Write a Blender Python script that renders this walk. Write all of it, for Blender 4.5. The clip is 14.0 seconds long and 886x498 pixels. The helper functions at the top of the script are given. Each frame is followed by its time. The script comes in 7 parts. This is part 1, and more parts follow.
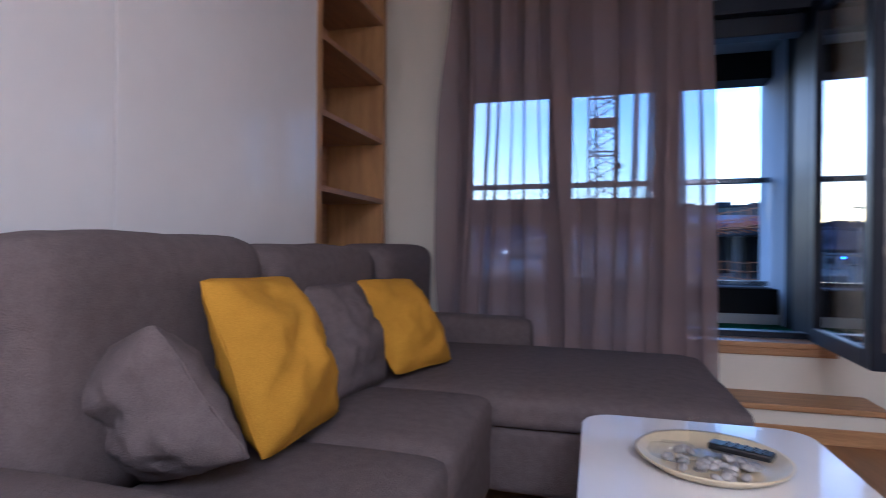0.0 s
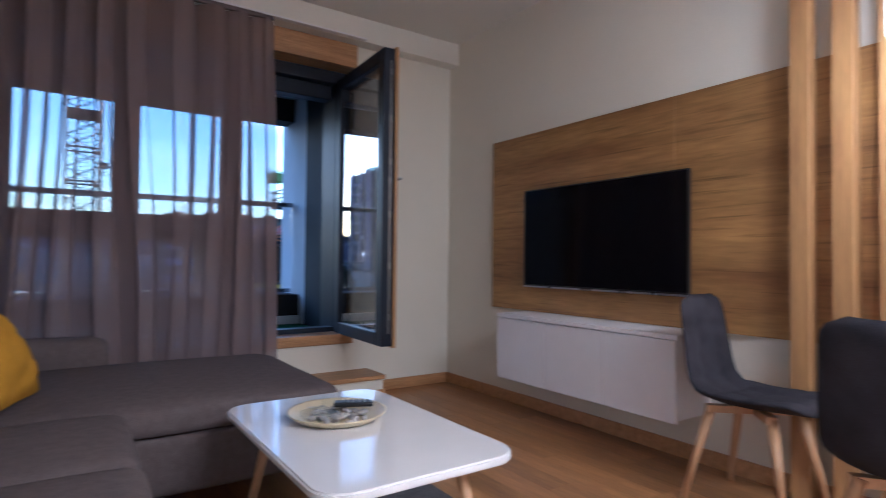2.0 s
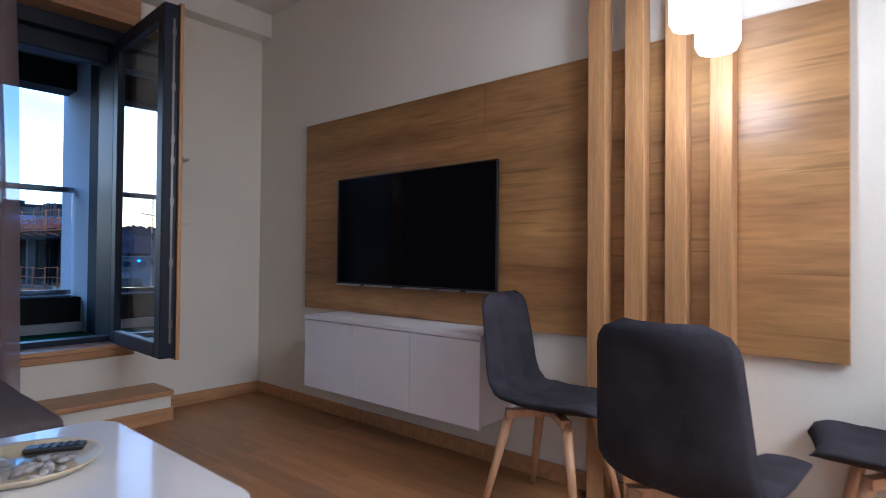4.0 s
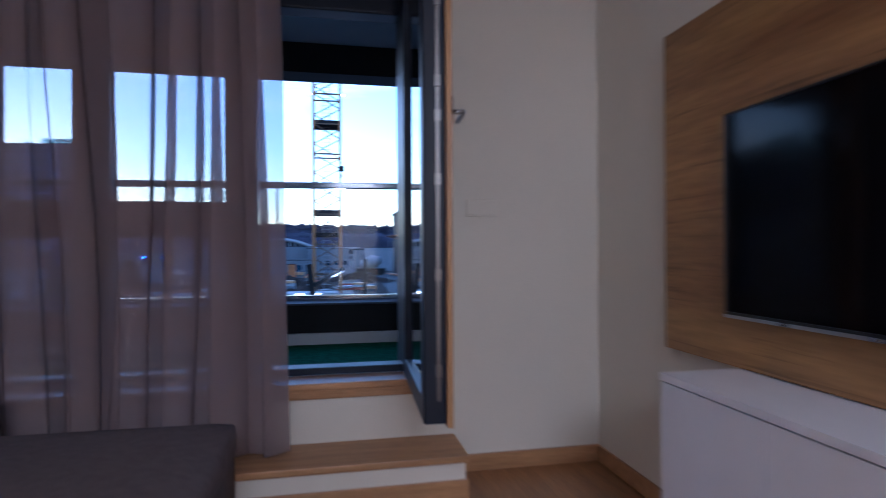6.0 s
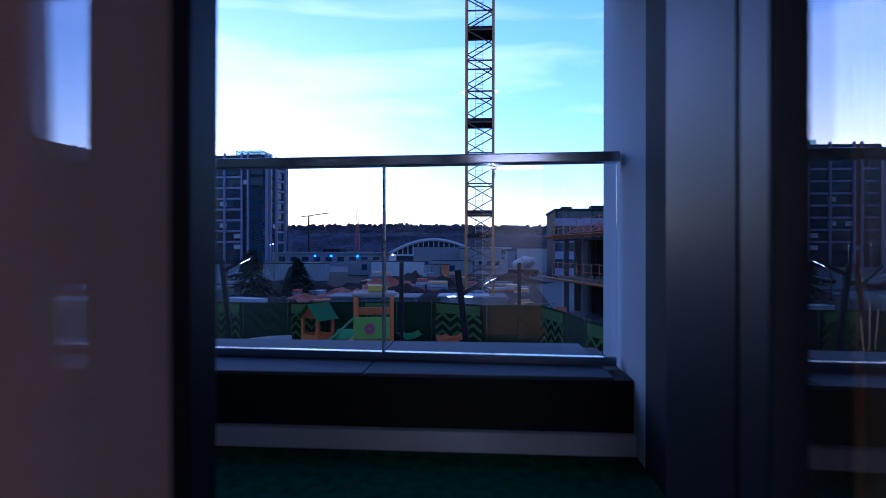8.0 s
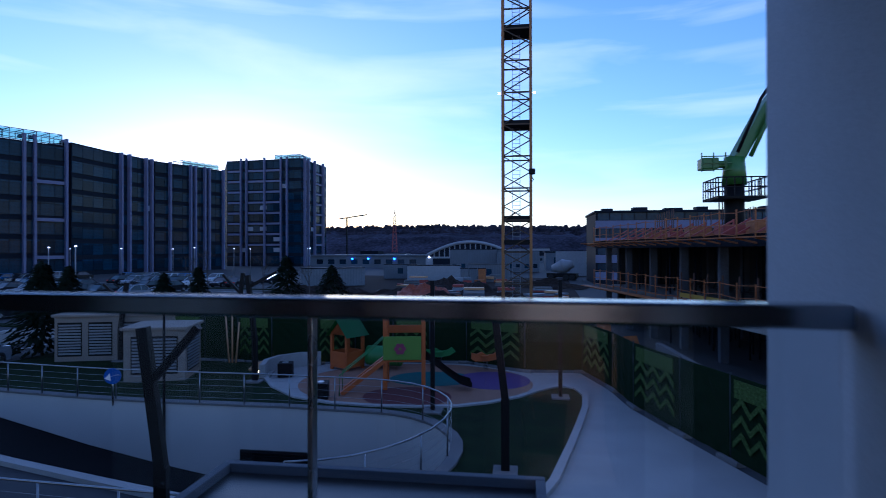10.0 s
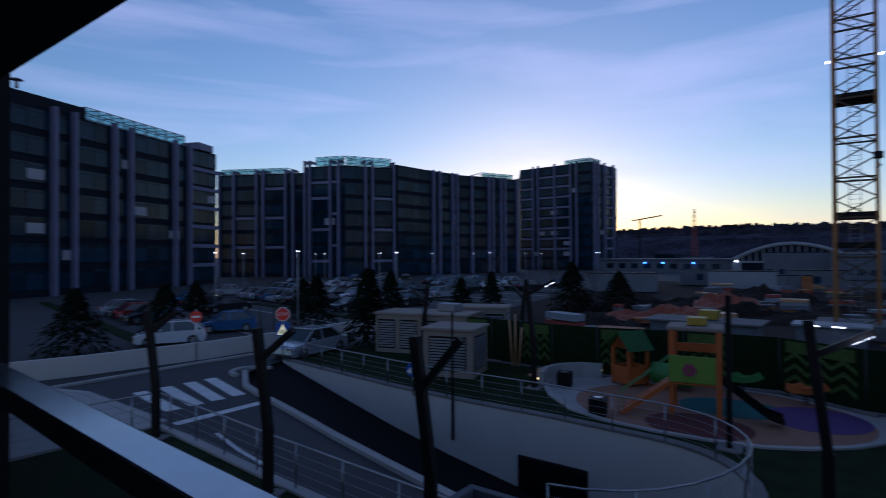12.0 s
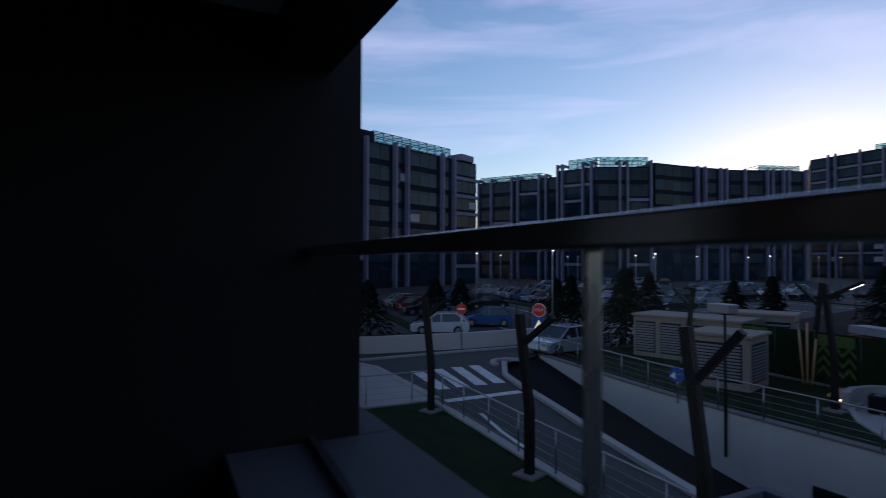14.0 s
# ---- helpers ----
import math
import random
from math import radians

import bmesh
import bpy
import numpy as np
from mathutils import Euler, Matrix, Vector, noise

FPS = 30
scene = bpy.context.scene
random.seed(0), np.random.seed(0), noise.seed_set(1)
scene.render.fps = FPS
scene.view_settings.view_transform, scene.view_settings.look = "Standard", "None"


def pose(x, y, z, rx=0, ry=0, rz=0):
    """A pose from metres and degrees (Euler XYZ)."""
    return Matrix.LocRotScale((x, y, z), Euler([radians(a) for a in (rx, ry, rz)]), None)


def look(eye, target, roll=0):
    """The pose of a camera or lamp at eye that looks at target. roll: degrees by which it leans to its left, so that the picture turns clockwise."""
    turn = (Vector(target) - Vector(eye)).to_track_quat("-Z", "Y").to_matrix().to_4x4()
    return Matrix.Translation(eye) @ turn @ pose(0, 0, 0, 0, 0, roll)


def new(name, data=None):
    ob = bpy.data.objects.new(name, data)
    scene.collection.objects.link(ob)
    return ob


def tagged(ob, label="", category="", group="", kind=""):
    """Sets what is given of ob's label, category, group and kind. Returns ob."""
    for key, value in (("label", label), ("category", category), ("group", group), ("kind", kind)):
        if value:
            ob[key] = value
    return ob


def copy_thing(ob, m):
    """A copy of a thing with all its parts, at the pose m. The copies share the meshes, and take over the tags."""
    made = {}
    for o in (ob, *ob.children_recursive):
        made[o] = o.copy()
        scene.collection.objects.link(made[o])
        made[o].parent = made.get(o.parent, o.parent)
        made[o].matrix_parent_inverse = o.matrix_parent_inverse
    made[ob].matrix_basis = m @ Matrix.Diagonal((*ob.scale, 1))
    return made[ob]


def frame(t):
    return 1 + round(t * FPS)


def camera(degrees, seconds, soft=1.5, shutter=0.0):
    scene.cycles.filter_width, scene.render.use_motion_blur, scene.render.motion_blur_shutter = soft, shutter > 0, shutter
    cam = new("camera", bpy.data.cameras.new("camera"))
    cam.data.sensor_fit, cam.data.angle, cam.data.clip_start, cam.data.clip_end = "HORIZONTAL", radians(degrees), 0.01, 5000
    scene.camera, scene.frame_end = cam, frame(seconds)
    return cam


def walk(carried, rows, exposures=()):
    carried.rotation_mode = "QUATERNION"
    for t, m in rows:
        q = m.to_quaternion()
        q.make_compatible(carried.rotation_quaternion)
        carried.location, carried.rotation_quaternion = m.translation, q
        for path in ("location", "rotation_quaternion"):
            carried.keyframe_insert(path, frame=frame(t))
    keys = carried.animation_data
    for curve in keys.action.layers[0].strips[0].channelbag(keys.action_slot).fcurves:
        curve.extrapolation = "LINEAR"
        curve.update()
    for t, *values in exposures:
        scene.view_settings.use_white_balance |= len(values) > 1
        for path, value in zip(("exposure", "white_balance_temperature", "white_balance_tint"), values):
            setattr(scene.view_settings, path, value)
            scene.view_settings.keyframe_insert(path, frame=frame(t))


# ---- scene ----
cam = camera(77.0, 14.0, soft=0.9, shutter=0.5)

PATH = [
    (0, (0.71, 0.743, 0.964), (0.186, 2.673, 0.961), 0.5),
    (0.5, (0.531, 0.627, 0.952), (0.454, 2.625, 0.968), 0.6),
    (0.6, (0.482, 0.581, 0.953), (0.472, 2.581, 0.981), 0.6),
    (1, (0.373, 0.5, 0.982), (0.665, 2.478, 1.012), 0.8),
    (1.5, (0.277, 0.431, 0.997), (1.024, 2.286, 1.034), 0.8),
    (2, (0.176, 0.368, 1.003), (1.304, 2.019, 1.047), 0.6),
    (2.5, (0.113, 0.33, 1.007), (1.578, 1.69, 1.052), 0.8),
    (2.7, (0.088, 0.316, 1.008), (1.647, 1.568, 1.049), 0.7),
    (4.8, (1.109, 0.721, 1.016), (2.464, 2.193, 1.014), -0.3),
    (5, (1.227, 0.832, 1.025), (2.463, 2.404, 1.025), -0.2),
    (5.5, (1.45, 1.184, 1.023), (2.285, 3.001, 1.024), -0.2),
    (6, (1.538, 1.621, 1.056), (1.935, 3.582, 1.06), -0.3),
    (6.5, (1.57, 2.147, 1.116), (1.656, 4.145, 1.118), 0.1),
    (7, (1.6, 2.645, 1.12), (1.518, 4.643, 1.122), 0.1),
    (7.5, (1.586, 3.19, 1.123), (1.456, 5.186, 1.127), 0.1),
    (10, (1.583, 5.027, 1.699), (1.307, 7.008, 1.706), -0.1),
    (10.5, (1.680, 5.408, 1.797), (1.159, 7.339, 1.808), -0.3),
    (11, (1.729, 5.621, 1.807), (1.000, 7.484, 1.822), -0.4),
    (11.5, (1.780, 5.747, 1.848), (0.839, 7.512, 1.865), -0.4),
    (12, (1.805, 5.828, 1.880), (0.594, 7.420, 1.902), -0.3),
    (12.5, (1.810, 5.845, 1.870), (0.384, 7.247, 1.896), -0.2),
    (13, (1.830, 5.790, 1.825), (0.262, 7.032, 1.858), -0.1),
    (13.5, (1.787, 5.766, 1.698), (0.107, 6.850, 1.739), -0.1),
    (14, (1.748, 5.640, 1.539), (-0.029, 6.556, 1.578), 0.2),
]
EXPOSURES = [(0, 2.92, 4200, 23), (1.2, 2.92, 4200, 20), (2.0, 2.98, 4200, 18), (2.5, 2.80, 4200, 17), (5, 2.72, 4150, 17), (6, 2.58, 4080, 23), (7, 1.95, 3950, 30), (7.7, 1.7, 4000, 36), (9.8, 1.2, 4250, 28), (11, 0.75, 4380, 30), (12, 0.30, 4750, 28), (13, 0.30, 4900, 29), (14, 0.68, 5300, 26)]
walk(cam, [(t, look(eye, aim, roll)) for t, eye, aim, roll in PATH], EXPOSURES)

# ---------- world and light ----------
GROUND = -3.4
world = bpy.data.worlds.new("dusk")
scene.world = world
world.use_nodes = True
wt = world.node_tree
sky = wt.nodes.new("ShaderNodeTexSky")
sky.sky_type = "NISHITA"
sky.sun_disc = False
sky.sun_elevation = radians(3.4)
sky.sun_rotation = radians(-28)
sky.air_density = 1.0
sky.dust_density = 0.22
sky.ozone_density = 1.7
wt.nodes["Background"].inputs["Strength"].default_value = 0.15
# thin streaks of high cloud
where, stretch_, veil, thin, tint = (wt.nodes.new("ShaderNode" + k) for k in ("TexCoord", "Mapping", "TexNoise", "MapRange", "Mix"))
stretch_.inputs["Scale"].default_value = (1.6, 1.6, 11.0)
stretch_.inputs["Rotation"].default_value = (0.12, 0.10, 0.4)
veil.inputs["Scale"].default_value, veil.inputs["Detail"].default_value, veil.inputs["Distortion"].default_value = 1.5, 5, 0.5
thin.inputs["From Min"].default_value, thin.inputs["From Max"].default_value, thin.inputs["To Max"].default_value = 0.46, 0.78, 0.42
tint.data_type = "RGBA"
tint.inputs["B"].default_value = (4.1, 3.7, 3.9, 1)
wt.links.new(where.outputs["Generated"], stretch_.inputs[0])
wt.links.new(stretch_.outputs[0], veil.inputs["Vector"])
wt.links.new(veil.outputs["Fac"], thin.inputs["Value"])
wt.links.new(thin.outputs[0], tint.inputs["Factor"])
wt.links.new(sky.outputs[0], tint.inputs["A"])
wt.links.new(tint.outputs["Result"], wt.nodes["Background"].inputs["Color"])


def lamp(name, kind, at, watts, colour, size=0.1, aim=None):
    data = bpy.data.lights.new(name, kind)
    data.energy, data.color = watts, colour
    if kind == "AREA":
        data.size = size
    else:
        data.shadow_soft_size = size
    ob = new(name, data)
    ob.matrix_world = look(at, aim) if aim else pose(*at)
    return ob


WARM = (1.0, 0.83, 0.57)

# ---------- building helpers ----------
WORLD_AT = {}


def thing(name, label, category, at=(0, 0, 0), turn=0, group="", kind="", placed=False, move=(0, 0, 0)):
    """An Empty at the base of a thing. placed: its parts are given in room coordinates."""
    ob = new(name)
    ob.matrix_world = pose(*(Vector(at) + Vector(move)), 0, 0, turn)
    ob.empty_display_size = 0.1
    if placed:
        WORLD_AT[ob.name] = Vector(at)
    return tagged(ob, label, category, group, kind)


def part(name, bm, material, parent=None, label="", smooth=False):
    mesh = bpy.data.meshes.new(name)
    shift = WORLD_AT.get(parent.name) if parent else None
    if shift is not None:
        bmesh.ops.translate(bm, verts=bm.verts, vec=-shift)
    if smooth:
        for f in bm.faces:
            f.smooth = True
    bm.to_mesh(mesh)
    bm.free()
    if isinstance(material, (list, tuple)):
        for m in material:
            mesh.materials.append(m)
    else:
        mesh.materials.append(material)
    ob = new(name, mesh)
    if parent:
        ob.parent = parent
        if shift is not None:
            WORLD_AT[ob.name] = shift
    if label:
        ob["label"] = label
    return ob


def structure(name, bm, material, label="", smooth=False):
    return tagged(part(name, bm, material, None, "", smooth), label, name.split("_")[0], "", "structure")


def solid(name, bm, material, label, category, group="", smooth=False):
    return tagged(part(name, bm, material, None, "", smooth), label, category, group)


def box(bm, lo, hi, bevel=0.0, segments=2):
    lo, hi = Vector(lo), Vector(hi)
    m = Matrix.LocRotScale((lo + hi) / 2, None, [max(abs(a), 1e-4) for a in (hi - lo)])
    made = bmesh.ops.create_cube(bm, size=1, matrix=m)["verts"]
    if bevel:
        edges = list({e for v in made for e in v.link_edges})
        bmesh.ops.bevel(bm, geom=edges, offset=bevel, segments=segments, affect="EDGES", profile=0.5)
    return bm


def boxes(*spans, bevel=0.0):
    bm = bmesh.new()
    for lo, hi in spans:
        box(bm, lo, hi, bevel)
    return bm


def rod(bm, a, b, ra, rb=None, segments=10, caps=True):
    a, b = Vector(a), Vector(b)
    way = b - a
    turn = way.to_track_quat("Z", "Y").to_matrix().to_4x4()
    made = bmesh.ops.create_cone(bm, cap_ends=caps, segments=segments, radius1=ra, radius2=ra if rb is None else rb,
                                 depth=way.length, matrix=Matrix.Translation((a + b) / 2) @ turn)["verts"]
    for f in {f for v in made for f in v.link_faces}:
        f.smooth = len(f.verts) == 4
    return bm


def beam(bm, a, b, w, h=None):
    """A square bar between two points."""
    a, b = Vector(a), Vector(b)
    way = b - a
    turn = way.to_track_quat("Z", "Y").to_matrix().to_4x4()
    bmesh.ops.create_cube(bm, size=1, matrix=Matrix.Translation((a + b) / 2) @ turn @ Matrix.Diagonal((w, h or w, way.length, 1)))
    return bm


def prism(bm, outline, z0, z1):
    """An upright solid over a flat outline of (x, y)."""
    low = [bm.verts.new((x, y, z0)) for x, y in outline]
    top = [bm.verts.new((x, y, z1)) for x, y in outline]
    n = len(outline)
    bm.faces.new(low[::-1])
    bm.faces.new(top)
    for i in range(n):
        bm.faces.new((low[i], low[(i + 1) % n], top[(i + 1) % n], top[i]))
    bmesh.ops.recalc_face_normals(bm, faces=bm.faces)
    return bm


def disc(cx, cy, rx, ry, n=40, turn=0.0):
    out = []
    for i in range(n):
        a = 2 * math.pi * i / n
        x, y = rx * math.cos(a), ry * math.sin(a)
        out.append((cx + x * math.cos(turn) - y * math.sin(turn), cy + x * math.sin(turn) + y * math.cos(turn)))
    return out


def rounded(x0, y0, x1, y1, r, n=6):
    out = []
    for cx, cy, a0 in ((x1 - r, y1 - r, 0), (x0 + r, y1 - r, 90), (x0 + r, y0 + r, 180), (x1 - r, y0 + r, 270)):
        for i in range(n + 1):
            a = radians(a0 + 90 * i / n)
            out.append((cx + r * math.cos(a), cy + r * math.sin(a)))
    return out


def cushion(bm, w, h, t, n=14, bow=0.10, seed=0, wrinkle=0.012, pinch=0.5):
    """A stuffed pillow standing in xz with its thickness in y and drawn-out corners."""
    rows = []
    for side in (1, -1):
        grid = []
        for i in range(n + 1):
            line = []
            for j in range(n + 1):
                u, v = 2 * i / n - 1, 2 * j / n - 1
                fill = max(0.0, (1 - u * u) * (1 - v * v)) ** pinch
                x = u * w / 2 * (1 - bow * (1 - v * v) * 0.55 * abs(u))
                z = v * h / 2 * (1 - bow * (1 - u * u) * 0.55 * abs(v))
                d = noise.noise(Vector((u * 2.2 + seed, v * 2.2, side * 3))) * wrinkle * 2.0 + noise.noise(Vector((u * 6 + seed, v * 5, side))) * wrinkle
                y = side * (0.004 + t / 2 * fill) + d * fill
                line.append(bm.verts.new((x, y, z)))
            grid.append(line)
        rows.append(grid)
    for side, grid in zip((1, -1), rows):
        for i in range(n):
            for j in range(n):
                q = (grid[i][j], grid[i + 1][j], grid[i + 1][j + 1], grid[i][j + 1])
                bm.faces.new(q if side < 0 else q[::-1])
    edge = [(i, 0) for i in range(n)] + [(n, j) for j in range(n)] + [(i, n) for i in range(n, 0, -1)] + [(0, j) for j in range(n, 0, -1)]
    for a, b in zip(edge, edge[1:] + edge[:1]):
        bm.faces.new((rows[0][a[0]][a[1]], rows[0][b[0]][b[1]], rows[1][b[0]][b[1]], rows[1][a[0]][a[1]]))
    bmesh.ops.recalc_face_normals(bm, faces=bm.faces)
    return bm


def padded(lo, hi, bevel, seed=0.0, amount=0.008, cuts=10, crown=0.02):
    """An upholstered block: rounded edges, a slightly crowned top and soft unevenness."""
    bm = bmesh.new()
    box(bm, lo, hi)
    bmesh.ops.subdivide_edges(bm, edges=bm.edges, cuts=cuts, use_grid_fill=True)
    lo, hi = Vector(lo), Vector(hi)
    mid, half = (lo + hi) / 2, (hi - lo) / 2
    for v in bm.verts:
        p = v.co - mid
        q = Vector([max(-h + bevel, min(h - bevel, c)) for c, h in zip(p, half)])
        d = p - q
        if d.length > 1e-6:
            p = q + d.normalized() * bevel
        u = Vector([c / h for c, h in zip(p, half)])
        soft = noise.noise(v.co * 3.1 + Vector((seed, 0, 0))) * amount + noise.noise(v.co * 9 + Vector((seed, 5, 0))) * amount * 0.35
        p += p.normalized() * soft
        if u.z > 0:
            p.z += crown * (1 - u.x * u.x) * (1 - u.y * u.y)
        v.co = mid + p
    return bm


def sweep(bm, points, radius, segments=8, closed=False):
    """A round tube along a line of points."""
    pts = [Vector(p) for p in points]
    rings = []
    n = len(pts)
    for i, p in enumerate(pts):
        a = pts[(i - 1) % n] if closed else pts[max(i - 1, 0)]
        b = pts[(i + 1) % n] if closed else pts[min(i + 1, n - 1)]
        way = (b - a).normalized()
        side = way.cross(Vector((0, 0, 1)))
        if side.length < 1e-4:
            side = Vector((1, 0, 0))
        side.normalize()
        up = side.cross(way).normalized()
        r = radius(i / max(n - 1, 1)) if callable(radius) else radius
        rings.append([bm.verts.new(p + (side * math.cos(t) + up * math.sin(t)) * r) for t in [2 * math.pi * k / segments for k in range(segments)]])
    for i in range(n if closed else n - 1):
        a, b = rings[i], rings[(i + 1) % n]
        for k in range(segments):
            f = bm.faces.new((a[k], a[(k + 1) % segments], b[(k + 1) % segments], b[k]))
            f.smooth = True
    if not closed:
        bm.faces.new(rings[0][::-1])
        bm.faces.new(rings[-1])
    bmesh.ops.recalc_face_normals(bm, faces=bm.faces)
    return bm


# ---------- materials ----------
def material(name, colour, rough=0.6, metal=0.0, vary=0.12, scale=6.0, grain=60.0, bump=0.1, stretch=(1, 1, 1), second=None, coat=0.0, piece=0.0, spec=0.5):
    """A surface with two scales of variation; stretch draws the grain out; second: the colour it drifts to."""
    m = bpy.data.materials.new(name)
    m.use_nodes = True
    t = m.node_tree
    b = t.nodes["Principled BSDF"]
    b.inputs["Roughness"].default_value = rough
    b.inputs["Metallic"].default_value = metal
    b.inputs["Coat Weight"].default_value = coat
    b.inputs["Specular IOR Level"].default_value = spec
    coord = t.nodes.new("ShaderNodeTexCoord")
    mp = t.nodes.new("ShaderNodeMapping")
    mp.inputs["Scale"].default_value = stretch
    t.links.new(coord.outputs["Object"], mp.inputs[0])
    big, fine = t.nodes.new("ShaderNodeTexNoise"), t.nodes.new("ShaderNodeTexNoise")
    big.inputs["Scale"].default_value, big.inputs["Detail"].default_value = scale, 4
    fine.inputs["Scale"].default_value, fine.inputs["Detail"].default_value = grain, 3
    for n in (big, fine):
        t.links.new(mp.outputs[0], n.inputs["Vector"])
    ramp = t.nodes.new("ShaderNodeMix")
    ramp.data_type = "RGBA"
    dark = second or tuple(c * (1 - vary * 1.6) for c in colour)
    ramp.inputs["A"].default_value, ramp.inputs["B"].default_value = (*dark, 1), (*colour, 1)
    sharp = t.nodes.new("ShaderNodeMapRange")
    sharp.inputs["From Min"].default_value, sharp.inputs["From Max"].default_value = 0.32, 0.66
    t.links.new(big.outputs["Fac"], sharp.inputs["Value"])
    t.links.new(sharp.outputs[0], ramp.inputs["Factor"])
    mul = t.nodes.new("ShaderNodeMix")
    mul.data_type, mul.blend_type = "RGBA", "MULTIPLY"
    mul.inputs["Factor"].default_value = 1.0
    t.links.new(ramp.outputs["Result"], mul.inputs["A"])
    tone = t.nodes.new("ShaderNodeMapRange")
    tone.inputs["To Min"].default_value, tone.inputs["To Max"].default_value = 1 - vary, 1 + vary
    tone.inputs["From Min"].default_value, tone.inputs["From Max"].default_value = 0.3, 0.7
    t.links.new(fine.outputs["Fac"], tone.inputs["Value"])
    last = tone.outputs[0]
    if piece:
        info = t.nodes.new("ShaderNodeObjectInfo")
        r = t.nodes.new("ShaderNodeMapRange")
        r.inputs["To Min"].default_value, r.inputs["To Max"].default_value = 1 - piece, 1 + piece
        t.links.new(info.outputs["Random"], r.inputs["Value"])
        mm = t.nodes.new("ShaderNodeMath")
        mm.operation = "MULTIPLY"
        t.links.new(last, mm.inputs[0])
        t.links.new(r.outputs[0], mm.inputs[1])
        last = mm.outputs[0]
    t.links.new(last, mul.inputs["B"])
    t.links.new(mul.outputs["Result"], b.inputs["Base Color"])
    if bump:
        bp = t.nodes.new("ShaderNodeBump")
        bp.inputs["Strength"].default_value, bp.inputs["Distance"].default_value = bump, 0.01
        t.links.new(fine.outputs["Fac"], bp.inputs["Height"])
        t.links.new(bp.outputs[0], b.inputs["Normal"])
    rr = t.nodes.new("ShaderNodeMapRange")
    rr.inputs["To Min"].default_value, rr.inputs["To Max"].default_value = max(0.02, rough - 0.06), min(1, rough + 0.06)
    t.links.new(big.outputs["Fac"], rr.inputs["Value"])
    t.links.new(rr.outputs[0], b.inputs["Roughness"])
    return m


def glass(name, tint=(1, 1, 1), rough=0.0, base=0.035, bend=5.0):
    """Thin clear panes: a see-through sheet with a mirror's gloss that grows at grazing angles."""
    m = bpy.data.materials.new(name)
    m.use_nodes = True
    t = m.node_tree
    clear, gloss, mix, lw = (t.nodes.new("ShaderNode" + k) for k in ("BsdfTransparent", "BsdfGlossy", "MixShader", "LayerWeight"))
    power, scale = t.nodes.new("ShaderNodeMath"), t.nodes.new("ShaderNodeMath")
    clear.inputs["Color"].default_value = (*tint, 1)
    gloss.inputs["Roughness"].default_value = rough
    power.operation, scale.operation = "POWER", "MULTIPLY_ADD"
    power.inputs[1].default_value = bend
    scale.inputs[1].default_value, scale.inputs[2].default_value = 0.9, base
    t.links.new(lw.outputs["Facing"], power.inputs[0])
    t.links.new(power.outputs[0], scale.inputs[0])
    t.links.new(scale.outputs[0], mix.inputs[0])
    t.links.new(clear.outputs[0], mix.inputs[1])
    t.links.new(gloss.outputs[0], mix.inputs[2])
    t.links.new(mix.outputs[0], t.nodes["Material Output"].inputs["Surface"])
    return m


def glow(name, colour, strength):
    m = bpy.data.materials.new(name)
    m.use_nodes = True
    b = m.node_tree.nodes["Principled BSDF"]
    b.inputs["Base Color"].default_value = (*colour, 1)
    b.inputs["Emission Color"].default_value = (*colour, 1)
    b.inputs["Emission Strength"].default_value = strength
    return m


def sheer(name, colour):
    """Voile: part of the light goes straight through the weave, the rest is scattered."""
    m = bpy.data.materials.new(name)
    m.use_nodes = True
    t = m.node_tree
    clear, soft, back, a, b2, tex, coord, mr = (t.nodes.new("ShaderNode" + k) for k in (
        "BsdfTransparent", "BsdfDiffuse", "BsdfTranslucent", "MixShader", "MixShader", "TexNoise", "TexCoord", "MapRange"))
    soft.inputs["Color"].default_value = (*colour, 1)
    back.inputs["Color"].default_value = (*colour, 1)
    clear.inputs["Color"].default_value = (0.86, 0.9, 1.0, 1)
    tex.inputs["Scale"].default_value = 500
    t.links.new(coord.outputs["Object"], tex.inputs["Vector"])
    mr.inputs["To Min"].default_value, mr.inputs["To Max"].default_value = 0.62, 0.76
    t.links.new(tex.outputs["Fac"], mr.inputs["Value"])
    a.inputs[0].default_value = 0.14
    t.links.new(soft.outputs[0], a.inputs[1])
    t.links.new(back.outputs[0], a.inputs[2])
    t.links.new(mr.outputs[0], b2.inputs[0])
    t.links.new(clear.outputs[0], b2.inputs[1])
    t.links.new(a.outputs[0], b2.inputs[2])
    t.links.new(b2.outputs[0], t.nodes["Material Output"].inputs["Surface"])
    return m


WALL = material("wall_paint", (0.72, 0.675, 0.575), 0.75, vary=0.03, scale=1.2, grain=220, bump=0.05)
CEIL = material("ceiling_paint", (0.74, 0.705, 0.63), 0.85, vary=0.02, scale=1, grain=200, bump=0.04)
PLANK = material("oak_floor", (0.37, 0.185, 0.062), 0.30, vary=0.16, scale=3.5, grain=26, bump=0.06, stretch=(5, 0.45, 1), second=(0.25, 0.115, 0.040), piece=0.2)
OAK = material("oak_board", (0.47, 0.265, 0.078), 0.40, vary=0.16, scale=1.5, grain=14, bump=0.05, stretch=(1, 0.42, 3.4), second=(0.27, 0.132, 0.042))


